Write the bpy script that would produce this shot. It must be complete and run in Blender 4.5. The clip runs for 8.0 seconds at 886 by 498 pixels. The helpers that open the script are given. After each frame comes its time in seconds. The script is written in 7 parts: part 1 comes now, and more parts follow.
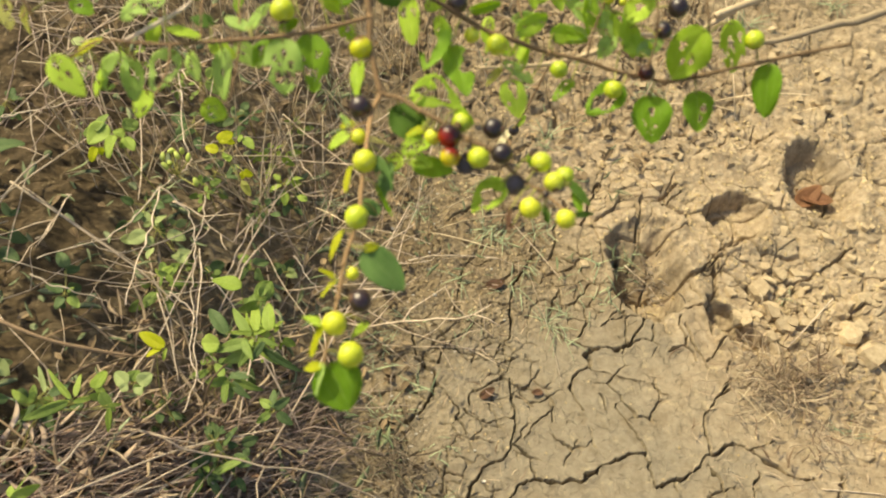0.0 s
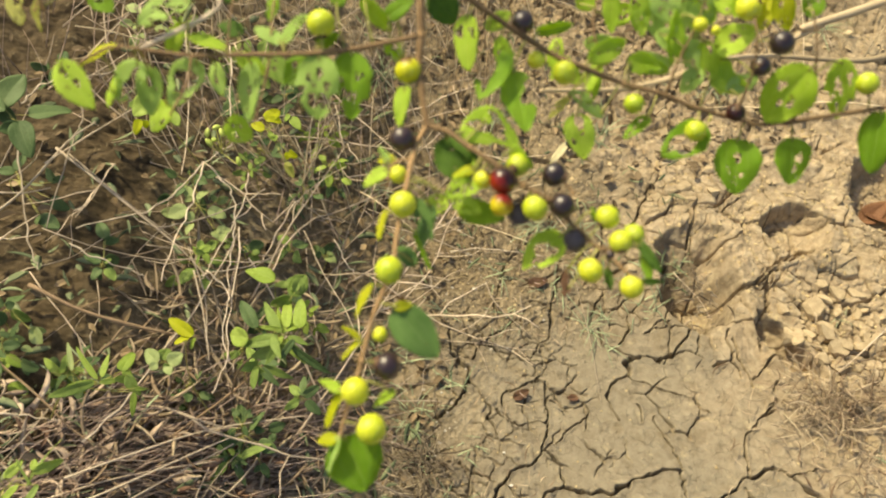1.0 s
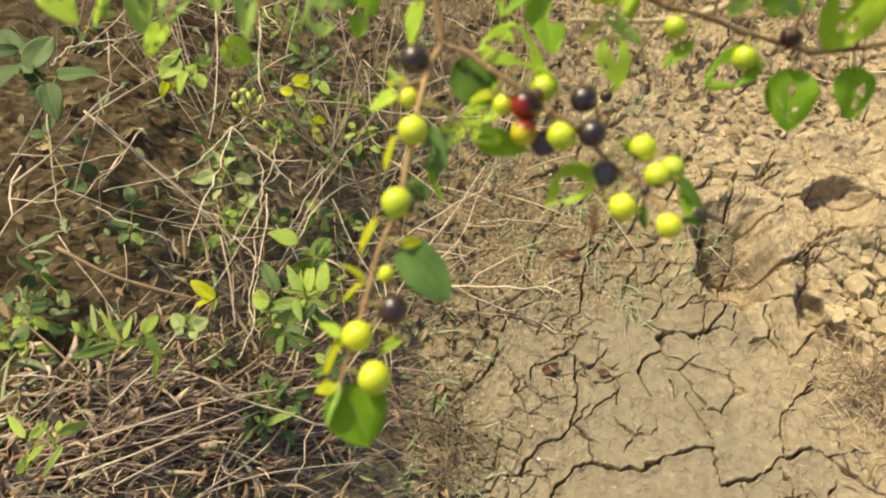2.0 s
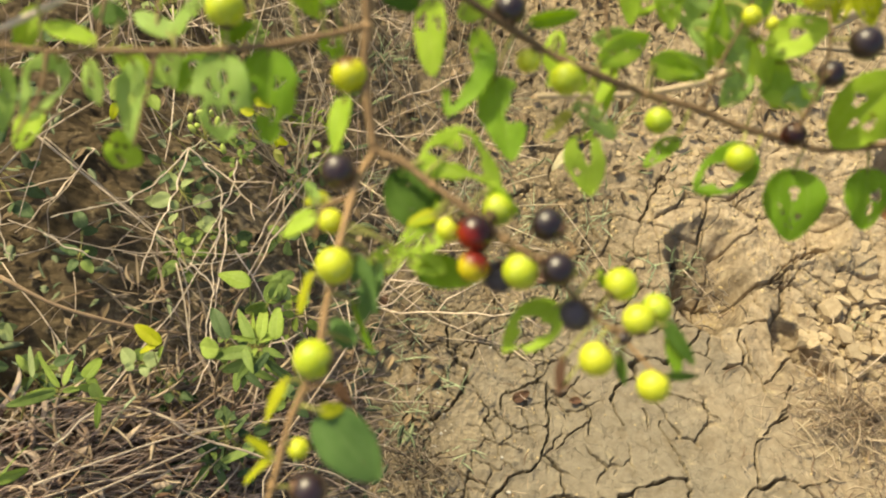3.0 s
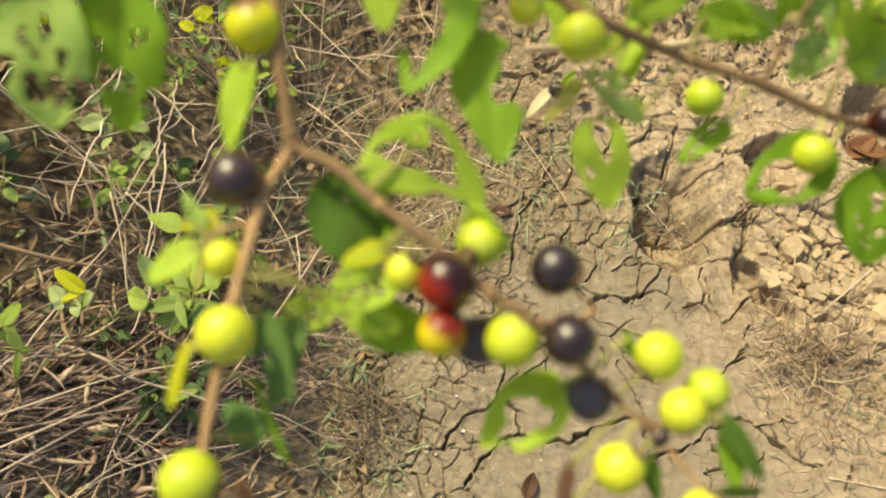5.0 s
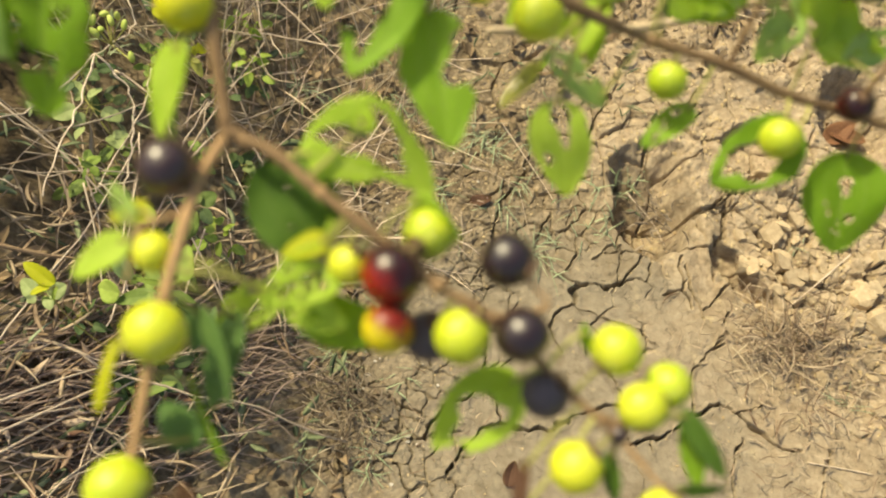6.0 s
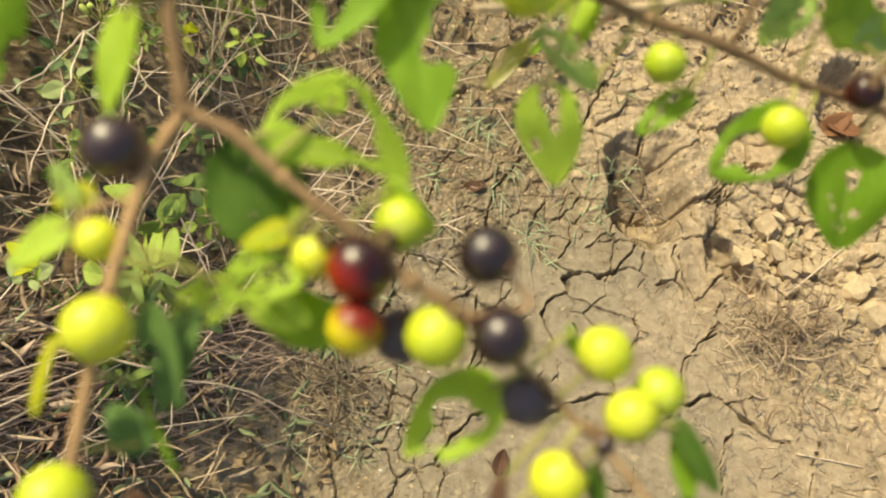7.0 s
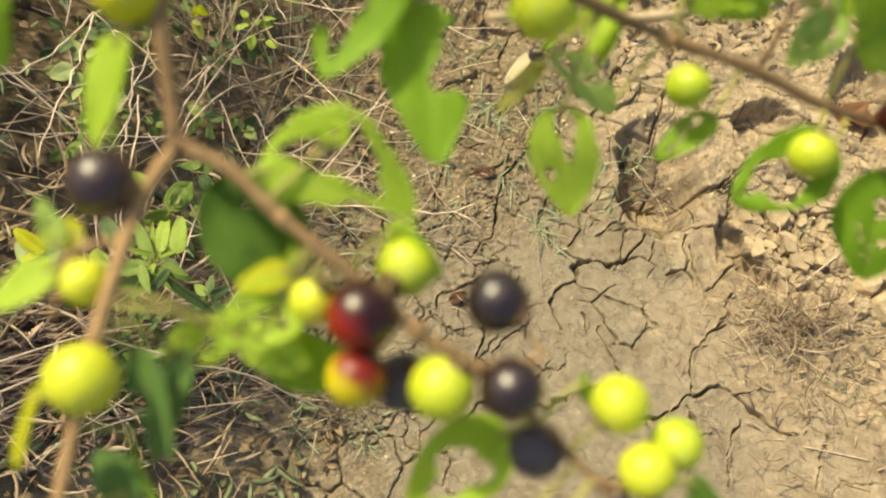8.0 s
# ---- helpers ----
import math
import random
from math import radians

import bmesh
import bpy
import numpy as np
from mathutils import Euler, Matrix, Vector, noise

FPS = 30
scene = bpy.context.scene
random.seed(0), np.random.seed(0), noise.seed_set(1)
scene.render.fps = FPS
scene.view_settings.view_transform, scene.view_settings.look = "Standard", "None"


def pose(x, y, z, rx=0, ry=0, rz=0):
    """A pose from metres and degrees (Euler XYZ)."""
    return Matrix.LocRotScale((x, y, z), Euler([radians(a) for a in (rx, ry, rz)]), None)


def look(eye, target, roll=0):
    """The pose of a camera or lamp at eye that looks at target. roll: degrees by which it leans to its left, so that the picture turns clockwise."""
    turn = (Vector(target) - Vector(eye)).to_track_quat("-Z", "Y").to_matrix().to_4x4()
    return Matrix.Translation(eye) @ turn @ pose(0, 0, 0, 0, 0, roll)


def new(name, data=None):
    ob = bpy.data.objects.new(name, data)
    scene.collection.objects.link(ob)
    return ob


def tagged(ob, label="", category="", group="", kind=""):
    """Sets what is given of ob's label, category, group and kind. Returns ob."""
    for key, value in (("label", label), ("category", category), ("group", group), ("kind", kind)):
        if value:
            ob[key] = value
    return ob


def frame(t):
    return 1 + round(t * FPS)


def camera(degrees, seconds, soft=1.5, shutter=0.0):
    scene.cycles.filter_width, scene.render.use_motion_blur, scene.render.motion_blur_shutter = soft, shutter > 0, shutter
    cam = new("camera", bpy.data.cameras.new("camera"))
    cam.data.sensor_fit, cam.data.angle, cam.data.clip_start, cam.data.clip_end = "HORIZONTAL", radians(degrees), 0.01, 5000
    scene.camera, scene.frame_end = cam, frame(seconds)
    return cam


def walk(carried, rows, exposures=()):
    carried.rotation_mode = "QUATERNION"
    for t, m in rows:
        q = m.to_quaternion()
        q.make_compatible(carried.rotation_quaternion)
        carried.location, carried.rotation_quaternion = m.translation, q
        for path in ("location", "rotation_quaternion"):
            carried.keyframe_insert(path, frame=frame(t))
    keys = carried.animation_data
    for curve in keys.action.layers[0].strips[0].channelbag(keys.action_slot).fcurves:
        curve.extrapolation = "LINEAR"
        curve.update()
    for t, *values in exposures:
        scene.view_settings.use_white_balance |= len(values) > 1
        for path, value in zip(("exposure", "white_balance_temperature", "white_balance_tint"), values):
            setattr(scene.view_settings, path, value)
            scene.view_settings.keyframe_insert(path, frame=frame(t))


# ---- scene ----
cam = camera(57.6, 8.0, soft=2.1)
PATH = [
    (0, (0.04274, 0.02738, 1.36892), (0.0614, 0.8783, 0.1338), 2.32),
    (0.5, (0.04009, 0.05075, 1.36169), (0.0112, 0.8846, 0.1151), 2.82),
    (1, (0.04088, 0.07087, 1.35092), (-0.0170, 0.8849, 0.0924), 1.92),
    (1.5, (0.04976, 0.07089, 1.33761), (-0.0437, 0.8511, 0.0599), 0.41),
    (1.7, (0.04688, 0.07246, 1.32837), (-0.0675, 0.8460, 0.0483), -1.04),
    (2.8, (0.04612, 0.10742, 1.31587), (-0.0521, 0.8777, 0.0325), 0.15),
    (3, (0.04885, 0.12971, 1.30287), (-0.0167, 0.9121, 0.0247), 2.16),
    (3.5, (0.04173, 0.14691, 1.27862), (0.0275, 0.8881, -0.0254), 5.71),
    (4, (0.04798, 0.16898, 1.26483), (0.0653, 0.8739, -0.0591), 8.20),
    (4.2, (0.04593, 0.17167, 1.26155), (0.0679, 0.8699, -0.0659), 8.47),
    (5.3, (0.04268, 0.18305, 1.25557), (0.0851, 0.8384, -0.0930), 10.77),
    (5.5, (0.04128, 0.18373, 1.25235), (0.0925, 0.8493, -0.0909), 11.26),
    (6, (0.04958, 0.18413, 1.25334), (0.1161, 0.8295, -0.0991), 12.16),
    (6.5, (0.05005, 0.18147, 1.25750), (0.1279, 0.8223, -0.0965), 13.35),
    (7, (0.05252, 0.18944, 1.24519), (0.1330, 0.8114, -0.1174), 14.39),
    (7.5, (0.05015, 0.19471, 1.23973), (0.1295, 0.7997, -0.1306), 14.76),
    (8, (0.05194, 0.19916, 1.24263), (0.1208, 0.7891, -0.1348), 14.50),
]
walk(cam, [(t, look(eye, target, roll)) for t, eye, target, roll in PATH], [(0.0, 0.54, 7450.0, 5.0), (8.0, 0.54, 7450.0, 5.0)])
# depth of field of a small lens that is set on the ground
cam.data.dof.use_dof = True
cam.data.dof.focus_distance = 1.35
cam.data.dof.aperture_fstop = 18.0

# ---- daylight ----
SUN_ELEVATION, SUN_AZIMUTH = 53.0, 142.0     # azimuth counted from +x towards +y
sky_world = bpy.data.worlds.new("daylight")
scene.world = sky_world
sky_world.use_nodes = True
wn = sky_world.node_tree
sky_node = wn.nodes.new("ShaderNodeTexSky")
sky_node.sky_type = 'NISHITA'
sky_node.sun_disc = False
sky_node.sun_elevation = radians(SUN_ELEVATION)
sky_node.sun_rotation = radians(90.0 - SUN_AZIMUTH)
sky_node.dust_density = 4.0
sky_node.air_density = 1.2
wn.links.new(sky_node.outputs[0], wn.nodes["Background"].inputs[0])
wn.nodes["Background"].inputs[1].default_value = 0.102
sun_data = bpy.data.lights.new("sun", 'SUN')
sun_data.energy, sun_data.angle, sun_data.color = 3.35, radians(3.0), (0.985, 0.895, 0.635)
sun_lamp = new("sun", sun_data)
ce, se = math.cos(radians(SUN_ELEVATION)), math.sin(radians(SUN_ELEVATION))
sun_way = Vector((ce * math.cos(radians(SUN_AZIMUTH)), ce * math.sin(radians(SUN_AZIMUTH)), se))
sun_lamp.matrix_world = look(sun_way * 30, (0, 0, 0))


# ---- materials ----
class Nodes:
    """A small wrapper for building a node material."""

    def __init__(self, name):
        self.mat = bpy.data.materials.new(name)
        self.mat.use_nodes = True
        self.t = self.mat.node_tree
        self.bsdf = self.t.nodes["Principled BSDF"]
        self.out = self.t.nodes["Material Output"]

    def add(self, kind, inputs=(), operation="", interpolation_type="", data_type="", blend_type="", feature=""):
        n = self.t.nodes.new(kind)
        if operation:
            n.operation = operation
        if interpolation_type:
            n.interpolation_type = interpolation_type
        if data_type:
            n.data_type = data_type
        if blend_type:
            n.blend_type = blend_type
        if feature:
            n.feature = feature
        for key, val in dict(inputs).items():
            n.inputs[key].default_value = val
        return n

    def link(self, a, b):
        self.t.links.new(a, b)

    def noise(self, vec, scale, detail=4.0, rough=0.6):
        n = self.add("ShaderNodeTexNoise", inputs={"Scale": scale, "Detail": detail, "Roughness": rough})
        if vec is not None:
            self.link(vec, n.inputs["Vector"])
        return n.outputs["Fac"]

    def ramp(self, fac, stops):
        n = self.add("ShaderNodeValToRGB")
        e = n.color_ramp.elements
        while len(e) < len(stops):
            e.new(0.5)
        for el, (p, c) in zip(e, stops):
            el.position, el.color = p, (*c, 1.0)
        self.link(fac, n.inputs[0])
        return n.outputs[0]

    def mix(self, fac, a, b, mode='MIX'):
        n = self.add("ShaderNodeMix", data_type='RGBA', blend_type=mode)
        for sock, val in ((n.inputs[0], fac), (n.inputs[6], a), (n.inputs[7], b)):
            if isinstance(val, (int, float)):
                sock.default_value = val
            elif isinstance(val, tuple):
                sock.default_value = (*val, 1.0)
            else:
                self.link(val, sock)
        return n.outputs[2]

    def calc(self, op, a, b=0.0, c=0.0):
        n = self.add("ShaderNodeMath", operation=op)
        for sock, val in zip(n.inputs, (a, b, c)):
            if isinstance(val, (int, float)):
                sock.default_value = val
            else:
                self.link(val, sock)
        return n.outputs[0]

    def bump(self, height, strength, distance):
        n = self.add("ShaderNodeBump", inputs={"Strength": strength, "Distance": distance})
        self.link(height, n.inputs["Height"])
        self.link(n.outputs[0], self.bsdf.inputs["Normal"])

    def colour(self, sock):
        self.link(sock, self.bsdf.inputs["Base Color"])


def soil_material():
    m = Nodes("dried_mud")
    pos = m.add("ShaderNodeNewGeometry").outputs["Position"]
    sep = m.add("ShaderNodeSeparateXYZ")
    m.link(pos, sep.inputs[0])
    fine = m.noise(pos, 420, 5, 0.7)
    mid = m.noise(pos, 60, 5, 0.65)
    large = m.noise(pos, 7, 4, 0.6)
    grey = m.ramp(mid, [(0.25, (0.200, 0.164, 0.117)), (0.5, (0.282, 0.238, 0.174)), (0.8, (0.370, 0.318, 0.236))])
    ochre = m.ramp(mid, [(0.25, (0.285, 0.212, 0.137)), (0.5, (0.443, 0.347, 0.238)), (0.8, (0.62, 0.510, 0.366))])
    # humus brown, darkened further to hold the shade of the bank's hollows
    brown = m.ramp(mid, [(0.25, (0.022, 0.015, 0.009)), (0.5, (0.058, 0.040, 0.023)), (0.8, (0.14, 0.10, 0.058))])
    loam = m.ramp(m.calc('ADD', m.calc('MULTIPLY', mid, 0.6), m.calc('MULTIPLY', m.noise(pos, 190, 4, 0.7), 0.4)),
                  [(0.32, (0.095, 0.069, 0.044)), (0.5, (0.242, 0.186, 0.118)), (0.68, (0.50, 0.400, 0.272))])
    # ochre earth trampled up beyond the smooth mud; brown humus on the bank, with shade in its colour
    side = m.calc('ADD', m.calc('MULTIPLY', sep.outputs[0], 1.0), m.calc('MULTIPLY', sep.outputs[1], 0.55))
    side = m.calc('ADD', side, m.calc('MULTIPLY', m.calc('SUBTRACT', large, 0.5), 0.55))
    ramp = m.add("ShaderNodeMapRange", interpolation_type='SMOOTHSTEP', inputs={"From Min": 0.78, "From Max": 1.08})
    m.link(side, ramp.inputs[0])
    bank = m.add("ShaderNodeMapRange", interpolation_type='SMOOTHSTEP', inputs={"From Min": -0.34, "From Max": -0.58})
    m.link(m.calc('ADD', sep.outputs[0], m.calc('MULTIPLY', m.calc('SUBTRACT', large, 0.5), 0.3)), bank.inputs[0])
    far = m.add("ShaderNodeMapRange", interpolation_type='SMOOTHSTEP', inputs={"From Min": 0.74, "From Max": 0.92})
    m.link(m.calc('ADD', sep.outputs[1], m.calc('MULTIPLY', m.calc('SUBTRACT', large, 0.5), 0.35)), far.inputs[0])
    far_left = m.calc('MULTIPLY', far.outputs[0], m.calc('SUBTRACT', 1.0, ramp.outputs[0]))
    c = m.mix(ramp.outputs[0], grey, ochre)
    c = m.mix(m.calc('MULTIPLY', far_left, 0.92), c, loam)
    beyond = m.add("ShaderNodeMapRange", interpolation_type='SMOOTHSTEP', inputs={"From Min": 1.22, "From Max": 1.62})
    m.link(m.calc('SUBTRACT', m.calc('ADD', sep.outputs[1], m.calc('MULTIPLY', large, 0.3)), m.calc('MULTIPLY', sep.outputs[0], 0.30)), beyond.inputs[0])
    c = m.mix(m.calc('MULTIPLY', beyond.outputs[0], 0.60), c, loam)
    foot = m.add("ShaderNodeMapRange", interpolation_type='SMOOTHSTEP', inputs={"From Min": 0.13, "From Max": -0.04, "To Max": 0.7})
    m.link(m.calc('ADD', sep.outputs[0], m.calc('MULTIPLY', m.calc('SUBTRACT', m.noise(pos, 13, 4, 0.65), 0.5), 0.25)), foot.inputs[0])
    c = m.mix(foot.outputs[0], c, loam)
    # the shade-darkened brown takes over towards the bank's left end
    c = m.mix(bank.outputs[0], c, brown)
    smear = m.add("ShaderNodeMapRange", interpolation_type='SMOOTHSTEP', inputs={"From Min": 0.50, "From Max": 0.68})
    m.link(m.noise(pos, 16, 5, 0.65), smear.inputs[0])
    c = m.mix(m.calc('MULTIPLY', smear.outputs[0], 0.38), c, (0.165, 0.115, 0.062))
    blotch = m.add("ShaderNodeMapRange", interpolation_type='SMOOTHSTEP', inputs={"From Min": 0.47, "From Max": 0.60})
    m.link(m.noise(pos, 11, 6, 0.7), blotch.inputs[0])
    c = m.mix(m.calc('MULTIPLY', m.calc('MULTIPLY', blotch.outputs[0], ramp.outputs[0]), 0.45), c, loam)
    pale = m.add("ShaderNodeMapRange", interpolation_type='SMOOTHSTEP', inputs={"From Min": 0.56, "From Max": 0.72})
    m.link(m.noise(pos, 34, 5, 0.7), pale.inputs[0])
    c = m.mix(m.calc('MULTIPLY', pale.outputs[0], m.calc('ADD', 0.38, m.calc('MULTIPLY', ramp.outputs[0], 0.35))), c, (0.66, 0.54, 0.335))
    c = m.mix(m.calc('MULTIPLY', fine, 0.30), c, (0.20, 0.15, 0.085))
    # further off the ground is a mottle of the same earths
    apart = m.add("ShaderNodeVectorMath", operation='DISTANCE')
    m.link(pos, apart.inputs[0])
    apart.inputs[1].default_value = (0.2, 0.9, 0.0)
    away = m.add("ShaderNodeMapRange", interpolation_type='SMOOTHSTEP', inputs={"From Min": 1.9, "From Max": 3.2})
    m.link(m.calc('ADD', apart.outputs["Value"], m.calc('MULTIPLY', large, 0.8)), away.inputs[0])
    mottle = m.add("ShaderNodeMapRange", interpolation_type='SMOOTHSTEP', inputs={"From Min": 0.42, "From Max": 0.60})
    m.link(m.noise(pos, 0.9, 6, 0.65), mottle.inputs[0])
    c = m.mix(away.outputs[0], c, m.mix(mottle.outputs[0], m.mix(0.5, loam, brown), grey))
    m.colour(c)
    m.bsdf.inputs["Roughness"].default_value = 0.92
    m.bsdf.inputs["Specular IOR Level"].default_value = 0.25
    # hairline cracks, finer than the mesh
    warp = m.add("ShaderNodeTexNoise", inputs={"Scale": 55.0, "Detail": 4.0})
    m.link(pos, warp.inputs["Vector"])
    bent = m.add("ShaderNodeMix", data_type='VECTOR', inputs={0: 0.035})
    m.link(pos, bent.inputs[4])
    m.link(warp.outputs["Color"], bent.inputs[5])
    hair = 0.0
    for scale, wide in ((26.0, 0.024), (52.0, 0.030)):
        vor = m.add("ShaderNodeTexVoronoi", feature='DISTANCE_TO_EDGE', inputs={"Scale": scale})
        m.link(bent.outputs[1], vor.inputs["Vector"])
        cut = m.add("ShaderNodeMapRange", interpolation_type='SMOOTHSTEP', inputs={"From Min": 0.0, "From Max": wide, "To Min": -1.6, "To Max": 0.0})
        m.link(vor.outputs["Distance"], cut.inputs[0])
        part_ = m.add("ShaderNodeMapRange", interpolation_type='SMOOTHSTEP', inputs={"From Min": 0.46, "From Max": 0.56})
        m.link(m.noise(pos, scale * 0.5, 3), part_.inputs[0])
        hair = m.calc('ADD', m.calc('MULTIPLY', cut.outputs[0], part_.outputs[0]), hair)
    m.bump(m.calc('ADD', m.calc('ADD', m.calc('MULTIPLY', fine, 0.5), mid), hair), 0.6, 0.004)
    return m.mat


def clod_material():
    m = Nodes("crumbled_earth")
    pos = m.add("ShaderNodeNewGeometry").outputs["Position"]
    rnd = m.add("ShaderNodeObjectInfo").outputs["Random"]
    mid, fine = m.noise(pos, 90, 5, 0.7), m.noise(pos, 500, 4, 0.7)
    a = m.ramp(mid, [(0.25, (0.38, 0.282, 0.172)), (0.55, (0.56, 0.440, 0.282)), (0.85, (0.70, 0.575, 0.392))])
    b = m.ramp(mid, [(0.25, (0.29, 0.218, 0.136)), (0.6, (0.43, 0.338, 0.222)), (0.85, (0.50, 0.40, 0.27))])
    m.colour(m.mix(rnd, a, b))
    m.bsdf.inputs["Roughness"].default_value = 0.95
    m.bsdf.inputs["Specular IOR Level"].default_value = 0.2
    m.bump(m.calc('ADD', mid, m.calc('MULTIPLY', fine, 0.4)), 0.7, 0.003)
    return m.mat


def crumb_material(name, low, high):
    m = Nodes(name)
    isl = m.add("ShaderNodeNewGeometry").outputs["Random Per Island"]
    pos = m.add("ShaderNodeNewGeometry").outputs["Position"]
    n = m.noise(pos, 300, 3)
    m.colour(m.mix(m.calc('MULTIPLY', n, 0.2), m.ramp(isl, [(0.0, low), (1.0, high)]), (0.14, 0.10, 0.07)))
    m.bsdf.inputs["Roughness"].default_value = 0.9
    m.bsdf.inputs["Specular IOR Level"].default_value = 0.2
    return m.mat


def stem_material(name, low, high, per_island=False, scale=900.0, spread=0.8, strong=0.9):
    m = Nodes(name)
    tc = m.add("ShaderNodeNewGeometry")
    n = m.noise(tc.outputs["Position"], scale, 4, 0.7)
    big = m.noise(tc.outputs["Position"], scale / 12, 3)
    c = m.ramp(m.calc('ADD', m.calc('MULTIPLY', n, 0.6), m.calc('MULTIPLY', big, 0.4)), [(0.3, low), (0.7, high)])
    rnd = tc.outputs["Random Per Island"] if per_island else m.add("ShaderNodeObjectInfo").outputs["Random"]
    v = m.add("ShaderNodeHueSaturation", inputs={"Saturation": strong})
    m.link(c, v.inputs["Color"])
    m.link(m.calc('ADD', 1.0 - spread / 2, m.calc('MULTIPLY', rnd, spread)), v.inputs["Value"])
    m.colour(v.outputs[0])
    m.bsdf.inputs["Roughness"].default_value = 0.75
    m.bump(n, 0.5, 0.0006)
    return m.mat


def leaf_material(name, low, high, vein, shine=0.42, thin=0.5, glow=(0.80, 0.98, 0.06)):
    """A leaf's skin: veins by the leaf's own map, blotches, and light that passes through."""
    m = Nodes(name)
    pos = m.add("ShaderNodeNewGeometry").outputs["Position"]
    rnd = m.add("ShaderNodeObjectInfo").outputs["Random"]
    uv = m.add("ShaderNodeUVMap")
    sep = m.add("ShaderNodeSeparateXYZ")
    m.link(uv.outputs[0], sep.inputs[0])
    u, v = sep.outputs[0], sep.outputs[1]
    blot, grain = m.noise(pos, 260, 4, 0.65), m.noise(pos, 1500, 3, 0.6)
    off = m.calc('ABSOLUTE', m.calc('SUBTRACT', v, 0.5))
    mid = m.calc('LESS_THAN', off, 0.014)
    side = m.calc('LESS_THAN', m.calc('ABSOLUTE', m.calc('SUBTRACT', off, 0.23)), 0.010)
    cross = m.calc('PINGPONG', m.calc('ADD', m.calc('MULTIPLY', u, 9.0), m.calc('MULTIPLY', off, -5.0)), 0.5)
    cross = m.calc('MULTIPLY', m.calc('LESS_THAN', cross, 0.035), 0.45)
    lines = m.calc('MAXIMUM', m.calc('MAXIMUM', mid, m.calc('MULTIPLY', side, 0.8)), cross)
    c = m.ramp(m.calc('ADD', m.calc('MULTIPLY', blot, 0.7), m.calc('MULTIPLY', rnd, 0.35)), [(0.28, low), (0.75, high)])
    c = m.mix(m.calc('MULTIPLY', lines, 0.45), c, vein)
    spots = m.calc('GREATER_THAN', m.noise(pos, 420, 2, 0.5), 0.71)
    c = m.mix(m.calc('MULTIPLY', spots, 0.6), c, (0.16, 0.10, 0.04))
    m.colour(c)
    m.bsdf.inputs["Roughness"].default_value = shine
    m.bsdf.inputs["Specular IOR Level"].default_value = 0.22
    m.bump(m.calc('ADD', m.calc('MULTIPLY', lines, -0.8), m.calc('MULTIPLY', grain, 0.5)), 0.35, 0.0006)
    tr = m.add("ShaderNodeBsdfTranslucent")
    warm = m.mix(0.55, c, glow)
    m.link(warm, tr.inputs["Color"])
    ms = m.add("ShaderNodeMixShader", inputs={0: thin})
    m.link(m.bsdf.outputs[0], ms.inputs[1])
    m.link(tr.outputs[0], ms.inputs[2])
    m.link(ms.outputs[0], m.out.inputs["Surface"])
    return m.mat


def berry_material(name, low, high, rough, coat=0.0, sss=0.0, blush=None, edge=0.0, melt=0.001):
    m = Nodes(name)
    tc = m.add("ShaderNodeTexCoord").outputs["Object"]
    rnd = m.add("ShaderNodeObjectInfo").outputs["Random"]
    n = m.noise(tc, 260, 4, 0.6)
    fine = m.noise(tc, 1800, 3, 0.6)
    c = m.ramp(m.calc('ADD', m.calc('MULTIPLY', n, 0.6), m.calc('MULTIPLY', rnd, 0.5)), [(0.3, low), (0.75, high)])
    if low[1] > 0.3:                                # pale meridian streaks of unripe fruit
        long_ = m.add("ShaderNodeMapping", inputs={"Scale": (1.0, 1.0, 0.22)})
        m.link(tc, long_.inputs[0])
        st = m.add("ShaderNodeMapRange", interpolation_type='SMOOTHSTEP', inputs={"From Min": 0.50, "From Max": 0.72, "To Max": 0.55})
        m.link(m.noise(long_.outputs[0], 420, 3, 0.6), st.inputs[0])
        c = m.mix(st.outputs[0], c, (0.64, 0.68, 0.20))
    if blush:
        sep = m.add("ShaderNodeSeparateXYZ")
        m.link(tc, sep.inputs[0])
        rg = m.add("ShaderNodeMapRange", interpolation_type='SMOOTHSTEP', inputs={"From Min": edge - melt, "From Max": edge + melt})
        m.link(m.calc('ADD', sep.outputs[2], m.calc('MULTIPLY', m.calc('SUBTRACT', n, 0.5), 0.005)), rg.inputs[0])
        c = m.mix(rg.outputs[0], c, blush)
    m.colour(c)
    m.bsdf.inputs["Roughness"].default_value = rough
    m.bsdf.inputs["Coat Weight"].default_value = coat
    m.bsdf.inputs["Coat Roughness"].default_value = 0.30
    m.bsdf.inputs["Specular IOR Level"].default_value = 0.8 if high[0] < 0.05 else 0.5
    if sss:
        m.bsdf.inputs["Subsurface Weight"].default_value = sss
        m.bsdf.inputs["Subsurface Radius"].default_value = (1.0, 0.9, 0.2)
        m.bsdf.inputs["Subsurface Scale"].default_value = 0.0012
    m.bump(m.calc('ADD', n, m.calc('MULTIPLY', fine, 0.3)), 0.22, 0.0006)
    return m.mat


